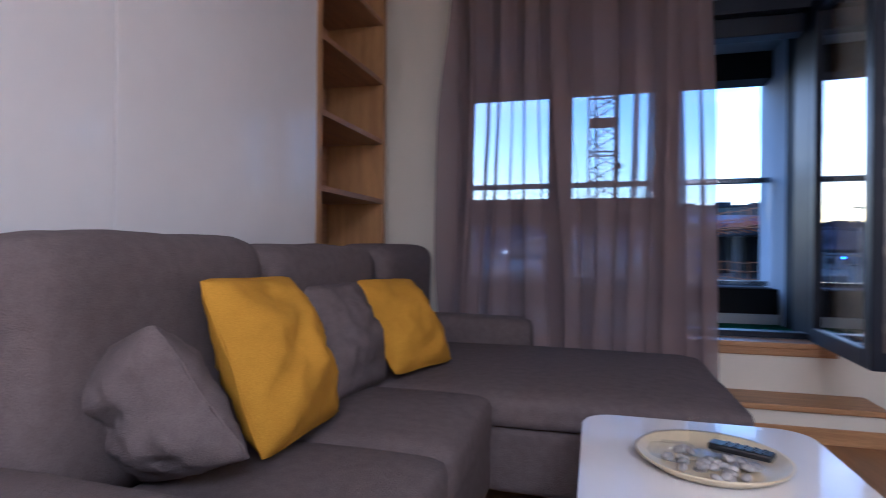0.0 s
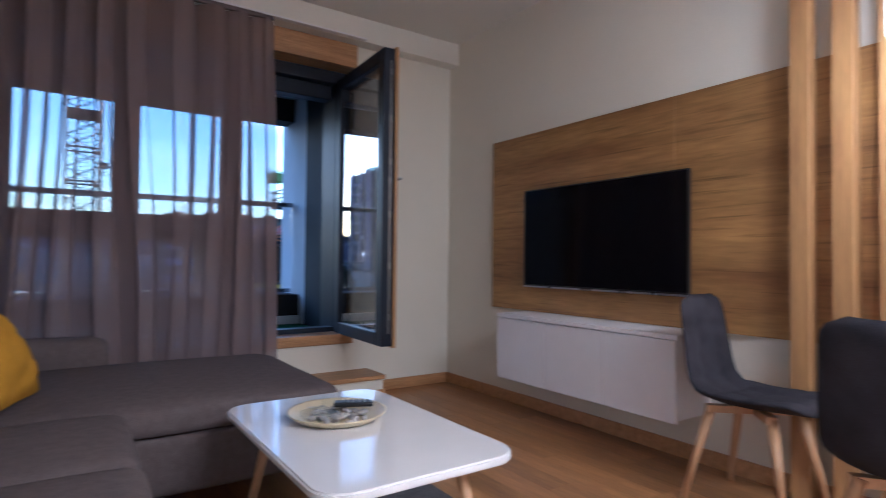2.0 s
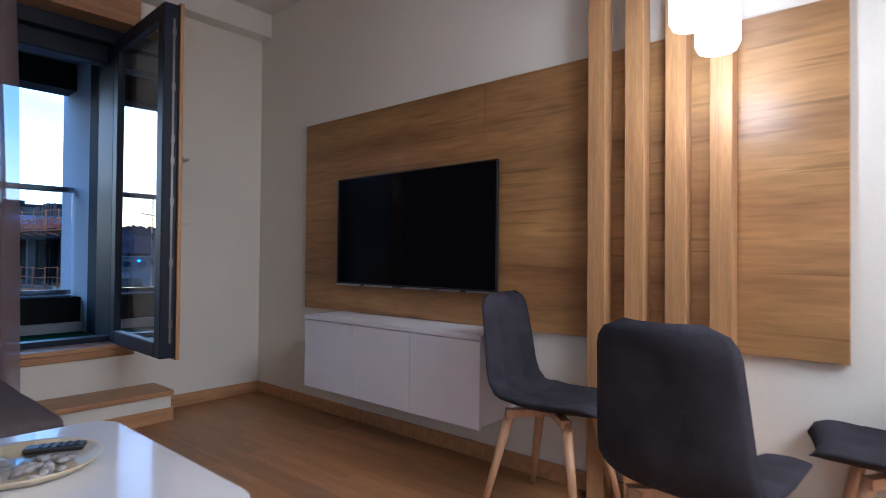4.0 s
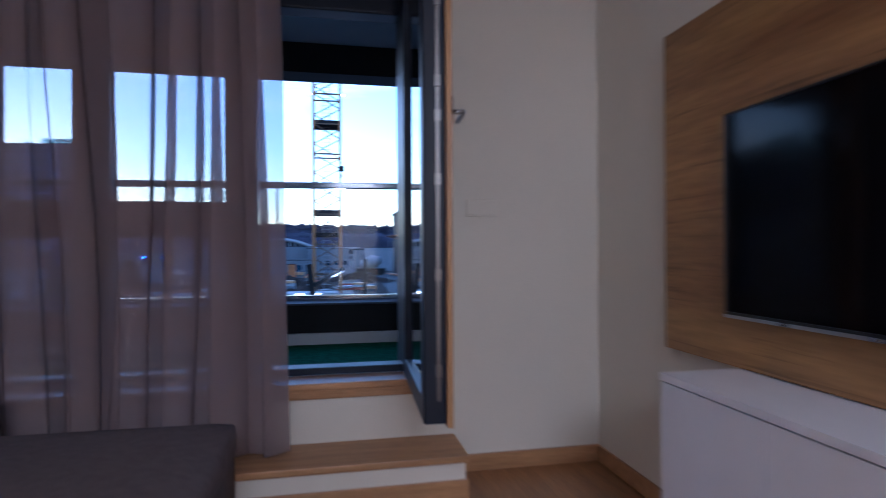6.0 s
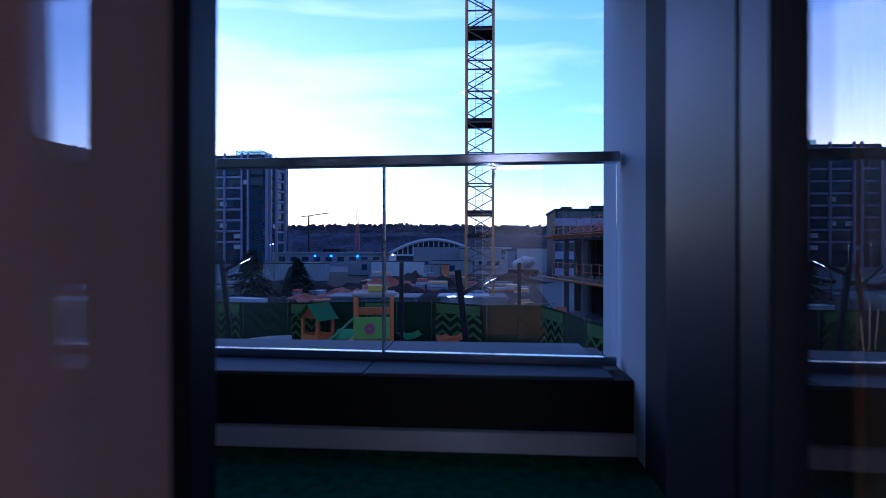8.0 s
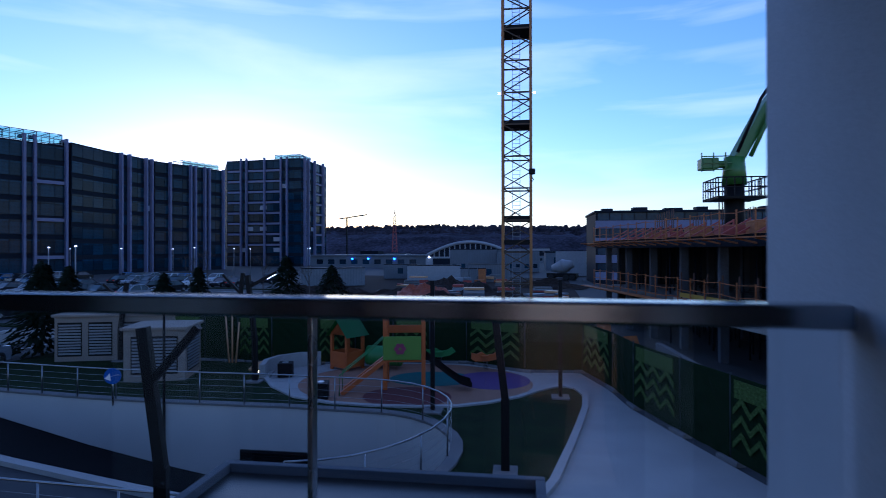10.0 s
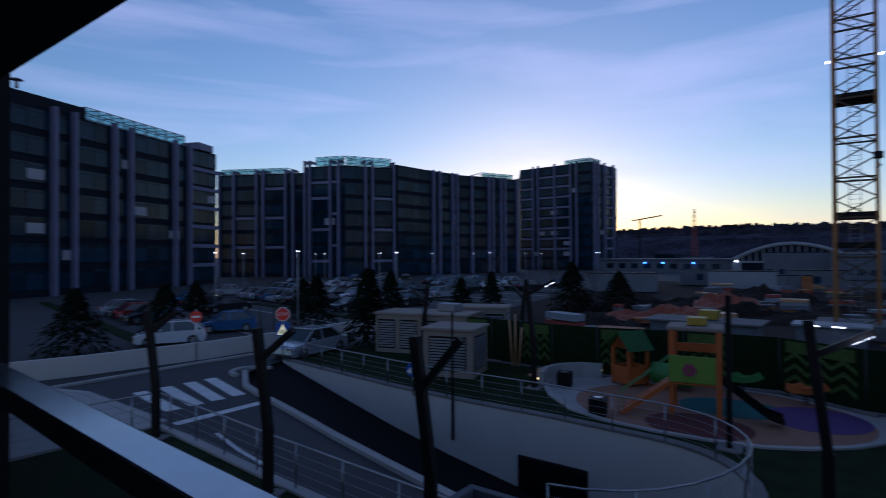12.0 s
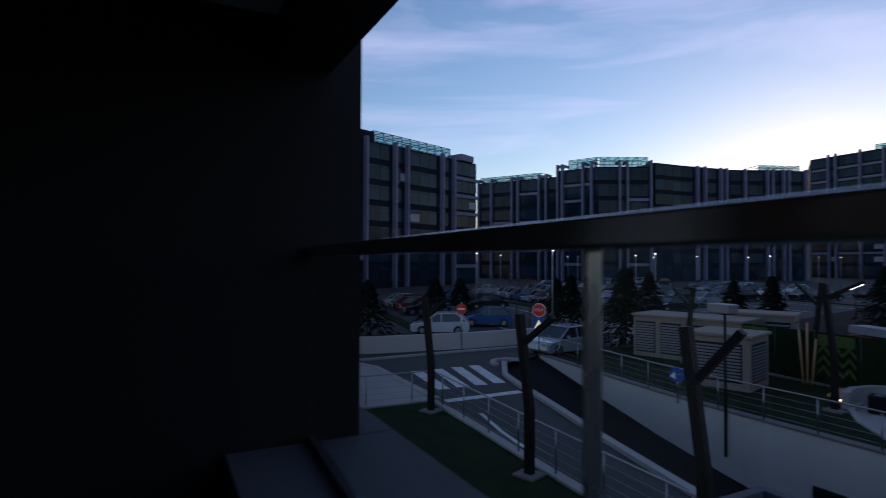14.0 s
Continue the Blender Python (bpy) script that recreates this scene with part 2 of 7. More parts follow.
def add_streaks(m, stretch, scale, low, high, depth, stains=0.0):
    """Darkens the base colour along thin drawn-out cracks of the grain and, with stains, in broad soft drifts."""
    t = m.node_tree
    b = t.nodes["Principled BSDF"]
    source = b.inputs["Base Color"].links[0].from_socket
    for wide, lo, hi, amount, size, pull in ((False, low, high, depth, scale, stretch), (True, 0.35, 0.70, stains, scale * 0.12, (1, stretch[1] * 1.6, stretch[2] * 0.45))):
        if not amount:
            continue
        coord, mp, tex, mr, mix = (t.nodes.new("ShaderNode" + k) for k in ("TexCoord", "Mapping", "TexNoise", "MapRange", "Mix"))
        mp.inputs["Scale"].default_value = pull
        tex.inputs["Scale"].default_value, tex.inputs["Detail"].default_value, tex.inputs["Distortion"].default_value = size, 5, 0.35
        mr.inputs["From Min"].default_value, mr.inputs["From Max"].default_value = lo, hi
        mr.inputs["To Min"].default_value, mr.inputs["To Max"].default_value = 1.0, 1.0 - amount
        mix.data_type, mix.blend_type = "RGBA", "MULTIPLY"
        mix.inputs["Factor"].default_value = 1.0
        t.links.new(coord.outputs["Object"], mp.inputs[0])
        t.links.new(mp.outputs[0], tex.inputs["Vector"])
        t.links.new(tex.outputs["Fac"], mr.inputs["Value"])
        t.links.new(source, mix.inputs["A"])
        t.links.new(mr.outputs[0], mix.inputs["B"])
        source = mix.outputs["Result"]
    t.links.new(source, b.inputs["Base Color"])


add_streaks(OAK, (1, 0.26, 8.0), 6.5, 0.58, 0.72, 0.42, 0.40)
add_streaks(PLANK, (9.0, 0.35, 1), 6.0, 0.58, 0.72, 0.40)
OAK_UP = material("oak_slat", (0.45, 0.255, 0.090), 0.42, vary=0.12, scale=3.0, grain=24, bump=0.05, stretch=(9, 9, 0.6), second=(0.34, 0.18, 0.07))
OAK_X = material("oak_trim", (0.48, 0.27, 0.11), 0.4, vary=0.12, scale=3.0, grain=24, bump=0.05, stretch=(0.7, 9, 9), second=(0.34, 0.18, 0.07))
SHELFWOOD = material("oak_shelf", (0.36, 0.18, 0.075), 0.45, vary=0.12, scale=3.0, grain=24, bump=0.05, stretch=(9, 0.8, 9), second=(0.25, 0.12, 0.05))
LACQUER = material("white_lacquer", (0.80, 0.78, 0.78), 0.12, vary=0.015, scale=1, grain=8, bump=0.0, coat=0.3)
CABINET = material("white_cabinet", (0.78, 0.76, 0.78), 0.35, vary=0.015, scale=1, grain=8, bump=0.0)
FABRIC = material("grey_upholstery", (0.145, 0.117, 0.115), 0.95, vary=0.11, scale=30, grain=300, bump=0.5, spec=0.15)
FABRIC_D = material("grey_pillow_cloth", (0.158, 0.128, 0.126), 0.95, vary=0.12, scale=32, grain=380, bump=0.4, spec=0.15)
MUSTARD = material("mustard_cloth", (0.56, 0.285, 0.010), 0.9, vary=0.14, scale=7, grain=420, bump=0.3, spec=0.15)
CHAIRCLOTH = material("charcoal_cloth", (0.042, 0.038, 0.046), 0.92, vary=0.3, scale=8, grain=420, bump=0.35, spec=0.2)
BEECH = material("beech_leg", (0.52, 0.30, 0.14), 0.45, vary=0.1, scale=4, grain=30, bump=0.04, stretch=(8, 8, 0.8))
BLACK_GLOSS = material("screen_glass", (0.002, 0.002, 0.003), 0.10, vary=0.0, bump=0.0, spec=0.2)
BLACK = material("black_plastic", (0.012, 0.012, 0.013), 0.35, vary=0.05, bump=0.02)
STEEL = material("brushed_steel", (0.55, 0.56, 0.58), 0.28, 1.0, vary=0.06, grain=90, bump=0.02)
FRAME = material("anthracite_frame", (0.010, 0.014, 0.026), 0.45, spec=0.3, vary=0.05, scale=3, grain=120, bump=0.02)
FRAME_IN = material("brown_frame", (0.10, 0.065, 0.045), 0.42, vary=0.1, scale=3, grain=40, stretch=(9, 9, 0.7), bump=0.03)
PANE = glass("window_pane", (0.93, 0.96, 0.97))
PANE_SASH = glass("coated_double_pane", (0.94, 0.96, 0.97), 0.0, 0.27, 3.0)
PANE_RAIL = glass("rail_pane", (0.96, 0.975, 0.985))
VOILE = sheer("mauve_voile", (0.285, 0.215, 0.205))
RUG = material("grey_rug", (0.14, 0.13, 0.135), 1.0, vary=0.35, scale=4, grain=200, bump=0.6, second=(0.07, 0.068, 0.075), spec=0.1)
CREAM = material("cream_ceramic", (0.62, 0.52, 0.33), 0.35, vary=0.05, bump=0.02)
STONE = material("pebble", (0.45, 0.42, 0.40), 0.6, vary=0.2, piece=0.3)
CLEARGLASS = glass("tumbler_glass", (0.95, 0.96, 0.96))
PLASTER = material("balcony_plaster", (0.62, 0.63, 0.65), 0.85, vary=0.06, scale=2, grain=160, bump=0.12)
# the pier's plaster again, with the ceiling's shade put into its colour
SOFFIT = material("shaded_balcony_soffit", (0.34, 0.35, 0.37), 0.85, vary=0.05, scale=2, grain=160, bump=0.08)
# dark balcony cladding, its colour pushed near black to hold the shade
PLASTER_D = material("shaded_dark_cladding", (0.006, 0.0065, 0.008), 0.8, vary=0.08, scale=2, grain=120, bump=0.08)
TURF = material("artificial_grass", (0.030, 0.135, 0.060), 0.95, vary=0.3, scale=20, grain=500, bump=0.6, spec=0.1)
CAP = material("coping_metal", (0.10, 0.107, 0.125), 0.75, 0.0, spec=0.15, vary=0.06, scale=2, grain=40, bump=0.02)
RAILMETAL = material("dark_rail", (0.34, 0.36, 0.40), 0.16, 0.9, vary=0.05, scale=3, grain=30, bump=0.0)
SHADE = glow("pendant_glow", (1.0, 0.84, 0.60), 0.9)
FILLGLOW = glow("fill_glow", (1.0, 0.86, 0.70), 3.0)

# ---------- room structure ----------
XL, XR, YB, YW, ZC = -0.90, 2.857, -3.2, 4.212, 2.80
WT = 0.42                                   # thickness of the window wall
WX0, WX1, WZ1 = -0.16, 1.985, 2.45          # the window opening
SILL = 0.46
structure("floor_slab", boxes(((XL - 0.2, YB - 0.2, -0.30), (XR + 0.2, YW, -0.018))), WALL, "concrete floor slab under the boards")
structure("ceiling", boxes(((XL - 0.2, YB - 0.2, ZC), (XR + 0.2, YW + WT, ZC + 0.25))), CEIL, "plain white painted ceiling")
structure("wall_east", boxes(((XR, YB - 0.2, -0.02), (XR + 0.2, YW, ZC))), WALL, "off-white painted wall behind the television")
structure("wall_west", boxes(((XL - 0.2, YB - 0.2, -0.02), (XL, YW, ZC))), WALL, "off-white painted wall behind the wardrobe")
structure("wall_south", boxes(((XL, YB - 0.2, -0.02), (XR, YB, ZC))), WALL, "off-white painted back wall")
structure("wall_north", boxes(((XL - 0.2, YW, -0.02), (WX0, YW + WT, ZC)), ((WX1, YW, -0.02), (XR + 0.2, YW + WT, ZC)),
                              ((WX0, YW, -0.02), (WX1, YW + WT, SILL - 0.03)), ((WX0, YW, WZ1 + 0.17), (WX1, YW + WT, ZC))), WALL,
          "off-white painted wall with the balcony window and door")
structure("trim_beam", boxes(((XL, YW - 0.125, 2.625), (XR, YW, ZC)), bevel=0.004), CEIL, "white boxed ceiling drop above the window")

# skirting boards
structure("baseboard_east", boxes(((XR - 0.014, YB, 0), (XR, YW, 0.08)), bevel=0.003), OAK_X, "oak skirting board")
structure("baseboard_north", boxes(((2.112, YW - 0.014, 0), (XR - 0.014, YW, 0.08)), bevel=0.003), OAK_X, "oak skirting board")

# the step in front of the balcony door
step = thing("step", "white plastered step with an oak tread below the door", "step", (1.2, 3.94, 0), placed=True)
part("riser", boxes(((0.2, 3.935, 0), (2.10, YW, 0.155))), WALL, step)
part("tread", boxes(((0.2, 3.915, 0.155), (2.112, YW, 0.185)), bevel=0.004), OAK_X, step, "oak tread")
part("skirting", boxes(((0.2, 3.922, 0), (2.112, 3.935, 0.08)), ((2.10, 3.935, 0), (2.112, YW, 0.08)), bevel=0.002), OAK_X, step, "oak skirting strip")

LOCK = material("lock_steel", (0.22, 0.21, 0.20), 0.35, 0.9, vary=0.1, bump=0.02)

# ---------- window, balcony door, curtain ----------
window = thing("window_1", "dark-framed fixed window with a transom beside the balcony door", "window", (0.5, 4.43, SILL), kind="structure", placed=True)
FY0, FY1 = 4.355, 4.435
part("window_frame", boxes(((WX0, FY0, SILL), (-0.08, FY1, WZ1)), ((0.42, FY0, SILL), (0.57, FY1, WZ1)), ((1.06, FY0, SILL), (1.20, FY1, WZ1)),
                           ((-0.08, FY0, 1.12), (0.42, FY1, 1.285)), ((0.57, FY0, 1.12), (1.06, FY1, 1.285)),
                           ((-0.08, FY0, SILL), (0.42, FY1, 0.50)), ((0.57, FY0, SILL), (1.06, FY1, 0.50)),
                           ((-0.08, FY0, 2.34), (0.42, FY1, WZ1)), ((0.57, FY0, 2.34), (1.06, FY1, WZ1)), bevel=0.004), FRAME, window)
for x0, x1 in ((-0.08, 0.42), (0.57, 1.06)):
    for z0, z1 in ((0.50, 1.12), (1.285, 2.34)):
        part("pane", boxes(((x0 - 0.004, 4.39, z0 - 0.004), (x1 + 0.004, 4.402, z1 + 0.004))), PANE, window, "clear glass pane").visible_shadow = False
door_frame = thing("door_1", "open balcony doorway with a dark frame and an oak sill", "door", (1.57, 4.43, SILL), kind="structure", placed=True)
part("door_frame", boxes(((1.893, FY0, SILL), (WX1, 4.622, WZ1)), ((1.20, FY0, 2.36), (1.893, FY1, WZ1)), ((1.20, FY0, SILL), (1.893, FY1 + 0.02, SILL + 0.035)), bevel=0.004), FRAME, door_frame)
part("blind_box", boxes(((1.20, FY1 + 0.001, 2.25), (1.892, FY1 + 0.12, WZ1)), bevel=0.01), FRAME, door_frame, "dark roller blind box")
sill = structure("trim_sill", boxes(((WX0, YW - 0.03, SILL - 0.03), (WX1, FY0, SILL)), ((WX0, YW - 0.014, SILL - 0.075), (WX1, YW - 0.001, SILL - 0.03)), bevel=0.003), OAK_X, "oak window sill board")
structure("trim_shutter_box", boxes(((WX0, YW - 0.03, WZ1), (WX1, FY0, WZ1 + 0.172)), bevel=0.003), OAK_X, "oak-veneered roller shutter box")
structure("trim_reveal", boxes(((WX1 - 0.012, YW - 0.004, SILL), (WX1 + 0.04, FY0, WZ1)), bevel=0.002), WALL, "plastered window reveal")

sash = thing("door_sash", "balcony door sash standing open, dark outside and brown inside, with glass", "door", (1.91, 4.33, 0.45), -2.5, placed=True, move=(0.014, 0, 0))
sx0, sx1, sy0, sy1, sz0, sz1 = 1.872, 1.952, 3.505, 4.335, 0.455, 2.375
fw = 0.085
part("stile_front", boxes(((sx0, sy0, sz0), (sx1, sy0 + fw, sz1)), bevel=0.006), FRAME, sash)
part("stile_hinge", boxes(((sx0, sy1 - fw, sz0), (sx1, sy1, sz1)), bevel=0.006), FRAME, sash)
part("rail_bottom", boxes(((sx0, sy0 + fw, sz0), (sx1, sy1 - fw, sz0 + fw)), bevel=0.006), FRAME, sash)
part("rail_top", boxes(((sx0, sy0 + fw, sz1 - fw), (sx1, sy1 - fw, sz1)), bevel=0.006), FRAME, sash)
part("inner_lining", boxes(((sx1 + 0.001, sy0 - 0.012, sz0 - 0.012), (sx1 + 0.022, sy0 + fw, sz1 + 0.012)), ((sx1 + 0.001, sy1 - fw, sz0), (sx1 + 0.022, sy1, sz1)),
                           ((sx1 + 0.001, sy0 + fw, sz0), (sx1 + 0.022, sy1 - fw, sz0 + fw)), ((sx1 + 0.001, sy0 + fw, sz1 - fw), (sx1 + 0.022, sy1 - fw, sz1)), bevel=0.003), OAK_UP, sash, "oak-coloured inner lining")
part("pane", boxes(((1.892, sy0 + fw - 0.005, sz0 + fw - 0.005), (1.904, sy1 - fw + 0.005, sz1 - fw + 0.005))), PANE_SASH, sash, "clear glass pane").visible_shadow = False
part("espagnolette", boxes(((1.918, sy0 - 0.003, sz0 + 0.08), (1.930, sy0, sz1 - 0.08)), *[((1.914, sy0 - 0.007, z), (1.934, sy0 - 0.002, z + 0.04)) for z in (0.62, 0.95, 1.28, 1.50, 1.62, 1.9, 2.2)], bevel=0.001), LOCK, sash, "steel locking strip")
handle = bmesh.new()
box(handle, (sx1 + 0.022, 3.53, 1.46), (sx1 + 0.032, 3.56, 1.60), 0.004)
rod(handle, (sx1 + 0.03, 3.545, 1.545), (sx1 + 0.075, 3.545, 1.545), 0.009)
rod(handle, (sx1 + 0.07, 3.545, 1.545), (sx1 + 0.07, 3.66, 1.535), 0.010, 0.008)
part("handle", handle, STEEL, sash, "satin steel lever handle")


def drape(x0, x1, y, z0, z1, seed, folds, depth):
    """A hanging cloth whose folds lap over themselves and wander on the way down."""
    bm = bmesh.new()
    nx, nz = int(folds * 18), 30
    grid = []
    for i in range(nx + 1):
        line = []
        u = i / nx
        for k in range(nz + 1):
            w = k / nz
            ph = u * folds * 2 * math.pi + 3.2 * noise.noise(Vector((u * folds * 0.42, seed, w * 1.1)))
            size = 0.55 + 0.8 * abs(noise.noise(Vector((u * folds * 0.5, seed + 7, w * 0.9))))
            d = depth * size * (math.sin(ph) + 0.3 * math.sin(2.1 * ph + 1.3))
            lap = 0.042 * size * (0.75 + 0.5 * (1 - w)) * math.sin(2 * ph + 0.6)
            flare = (u - 0.5) * 0.08 * (1 - w)
            line.append(bm.verts.new((x0 + (x1 - x0) * u + flare + lap, y + d, z0 + (z1 - z0) * w)))
        grid.append(line)
    for i in range(nx):
        for k in range(nz):
            bm.faces.new((grid[i][k], grid[i + 1][k], grid[i + 1][k + 1], grid[i][k + 1])).smooth = True
    return bm


curtain = thing("curtain", "sheer mauve-grey voile curtain hanging in soft folds at the window", "curtain", (0.55, 4.06, 0.22), placed=True)
cloth = part("cloth", drape(-0.17, 1.305, 4.035, 0.215, 2.585, 4.0, 8, 0.066), VOILE, curtain)
part("heading_tape", boxes(((-0.18, 4.02, 2.585), (1.30, 4.05, 2.612)), bevel=0.003), FABRIC_D, curtain, "gathered heading tape")
part("curtain_track", boxes(((-0.30, 4.015, 2.612), (1.98, 4.055, 2.624)), bevel=0.002), LACQUER, curtain, "white ceiling track")

# ---------- wardrobe and shelf along the west wall ----------
wardrobe = thing("wardrobe", "tall white high-gloss wardrobe with plain doors behind the sofa", "wardrobe", (-0.71, 1.0, 0), placed=True)
part("body", boxes(((XL, YB + 0.3, 0.0), (-0.553, 3.074, 2.74))), CABINET, wardrobe)
for k in range(5):
    y0 = 3.074 - 1.12 * (k + 1)
    part("door", boxes(((-0.551, y0 + 0.002, 0.06), (-0.532, y0 + 1.118, 2.735)), bevel=0.002), LACQUER, wardrobe, "white gloss door")
shelf = thing("bookshelf", "open oak shelf unit with empty shelves beside the wardrobe", "shelf", (-0.71, 3.44, 0), placed=True, move=(-0.008, 0.075, 0.012))
part("side_near", boxes(((-0.885, 3.003, 0), (-0.520, 3.043, 2.74)), bevel=0.001), OAK_UP, shelf)
part("side_far", boxes(((-0.885, 3.826, 0), (-0.520, 3.864, 2.74)), bevel=0.001), OAK_UP, shelf)
part("back_panel", boxes(((-0.899, 3.003, 0), (-0.887, 3.864, 2.74))), SHELFWOOD, shelf)
for z in (0.05, 0.525, 0.885, 1.245, 1.605, 1.965, 2.325, 2.70):
    part("shelf_board", boxes(((-0.886, 3.044, z - 0.028), (-0.524, 3.825, z)), bevel=0.001), SHELFWOOD, shelf)

# ---------- sofa ----------
sofa = thing("corner_sofa", "grey fabric corner sofa with a chaise and loose back cushions", "sofa", (0.2, 2.6, 0), placed=True, move=(0.0, 0.06, 0))
part("base_frame", padded((-0.50, 1.24, 0.10), (0.36, 3.84, 0.33), 0.03, 1, 0.003, 8, 0), FABRIC, sofa)
part("seat_cushion", padded((-0.25, 1.44, 0.30), (0.375, 2.025, 0.455), 0.045, 2, 0.006, 12, 0.022), FABRIC, sofa, smooth=True)
part("seat_cushion", padded((-0.25, 2.03, 0.30), (0.375, 2.615, 0.455), 0.045, 7, 0.006, 12, 0.022), FABRIC, sofa, smooth=True)
part("chaise_base", padded((0.30, 2.625, 0.10), (1.20, 3.72, 0.335), 0.03, 3, 0.003, 8, 0), FABRIC, sofa, smooth=True)
part("chaise_cushion", padded((-0.25, 2.62, 0.325), (1.215, 3.70, 0.45), 0.045, 4, 0.006, 14, 0.02), FABRIC, sofa, smooth=True)
part("arm_near", padded((-0.50, 1.17, 0.10), (0.40, 1.43, 0.585), 0.055, 5, 0.006, 10, 0.01), FABRIC, sofa, smooth=True)
part("arm_far", padded((-0.50, 3.66, 0.10), (0.39, 3.85, 0.585), 0.055, 6, 0.006, 10, 0.01), FABRIC, sofa, smooth=True)
part("back_frame", padded((-0.51, 1.22, 0.10), (-0.30, 3.84, 0.80), 0.05, 8, 0.004, 10, 0), FABRIC, sofa, smooth=True)
for k, (y0, y1, zt) in enumerate(((1.40, 2.13, 0.985), (2.135, 2.98, 0.965), (2.985, 3.74, 0.975))):
    part("back_cushion", padded((-0.47, y0, 0.44), (-0.20 + 0.03 * (k == 2), y1, zt), 0.085, 11.0 + k, 0.014, 14, 0.012), FABRIC, sofa, smooth=True)
    seam = bmesh.new()
    sweep(seam, [(-0.27 - 0.01 * math.sin(6 * a), y0 + 0.06 + (y1 - y0 - 0.12) * a, zt - 0.02 + 0.012 * math.sin(math.pi * a)) for a in [q / 12 for q in range(13)]], 0.004, 6)
    part("piping", seam, FABRIC_D, sofa)
for x, y in ((-0.42, 1.30), (0.30, 1.30), (0.30, 3.78), (1.12, 2.70), (1.12, 3.70), (-0.42, 3.78)):
    bm = bmesh.new()
    rod(bm, (x, y, 0.0), (x, y, 0.105), 0.02, 0.026)
    part("foot", bm, BLACK, sofa, "short black foot")


def pillow(label, m, w, h, t, cloth_material, seed):
    ob = thing("cushion", label, "cushion", group="cushions on the sofa")
    cover = cushion(bmesh.new(), w, h, t, 22, 0.17, seed, 0.019, 0.62)
    for vert in cover.verts:
        vert.co *= 1 - 0.10 * min(1.0, abs(vert.co.x * vert.co.z) * 4 / (w * h)) ** 3
    part("cover", cover, cloth_material, ob, smooth=True)
    hem = bmesh.new()
    n = 10
    rim = []
    for a, b in (((-1, -1), (1, -1)), ((1, -1), (1, 1)), ((1, 1), (-1, 1)), ((-1, 1), (-1, -1))):
        for k in range(n):
            u, v = a[0] + (b[0] - a[0]) * k / n, a[1] + (b[1] - a[1]) * k / n
            round_off = 1 - 0.10 * abs(u * v) ** 3
            rim.append((u * w / 2 * (1 - 0.0935 * (1 - v * v)) * round_off, 0.002 * math.sin(k), v * h / 2 * (1 - 0.0935 * (1 - u * u)) * round_off))
    sweep(hem, rim, 0.0045, 6, closed=True)
    part("piping", hem, cloth_material, ob)
    ob.matrix_world = m
    return ob


def at_rest(x, y, z, turn, lean, spin):
    return Matrix.Translation((x, y, z)) @ pose(0, 0, 0, 0, 0, turn) @ pose(0, 0, 0, lean, 0, 0) @ pose(0, 0, 0, 0, spin, 0)


pillow("mustard yellow square cushion leaning on the sofa back", at_rest(-0.07, 2.01, 0.688, 94, -23, 2), 0.455, 0.455, 0.20, MUSTARD, 1.0)
pillow("mustard yellow square cushion at the corner of the sofa", at_rest(-0.055, 2.94, 0.655, 75, -34, 2), 0.45, 0.45, 0.20, MUSTARD, 4.0)
pillow("dark grey square cushion between two yellow cushions", at_rest(-0.135, 2.56, 0.650, 86, -20, 1), 0.42, 0.42, 0.17, FABRIC_D, 8.0)
pillow("dark grey square cushion slumped against the sofa arm", at_rest(-0.125, 1.665, 0.638, -8, 24, -22), 0.335, 0.335, 0.185, FABRIC_D, 12.0)

# ---------- rug, coffee table, tray ----------
rug = bmesh.new()
prism(rug, rounded(0.40, 1.05, 1.55, 2.60, 0.02), 0.001, 0.013)
solid("rug", rug, RUG, "mottled grey woven rug under the coffee table", "rug")
TT = 0.45
table = thing("coffee_table", "white glossy coffee table with rounded corners and splayed beech legs", "coffee table", (1.0, 2.03, 0), placed=True)
top = bmesh.new()
prism(top, rounded(0.68, 1.585, 1.305, 2.56, 0.095, 8), TT - 0.026, TT)
bmesh.ops.bevel(top, geom=[e for e in top.edges if abs(e.verts[0].co.z - e.verts[1].co.z) < 1e-5], offset=0.006, segments=2, affect="EDGES")
part("tabletop", top, LACQUER, table)
part("apron", boxes(((0.82, 1.74, TT - 0.06), (1.17, 2.40, TT - 0.027)), bevel=0.003), BEECH, table)
for x, y in ((0.82, 1.74), (1.17, 1.74), (0.82, 2.40), (1.17, 2.40)):
    leg = bmesh.new()
    dx, dy = (0.07 if x > 1 else -0.07), (0.08 if y > 2.0 else -0.08)
    rod(leg, (x, y, TT - 0.027), (x + dx, y + dy, 0.013), 0.021, 0.013, 14)
    part("leg", leg, BEECH, table)
plate = thing("tray", "round cream wooden tray with a raised rim on the coffee table", "tray", (0.985, 2.20, TT + 0.001), placed=True)
lathe = bmesh.new()
profile = [(0.0, 0.004), (0.10, 0.004), (0.135, 0.010), (0.165, 0.026), (0.172, 0.028), (0.170, 0.022), (0.14, 0.002), (0.10, 0.0), (0.0, 0.0)]
rings = [[lathe.verts.new((0.985 + r * math.cos(2 * math.pi * k / 48), 2.20 + r * math.sin(2 * math.pi * k / 48), TT + 0.001 + z)) for k in range(48)] if r else [lathe.verts.new((0.985, 2.20, TT + 0.001 + z))] for r, z in profile]
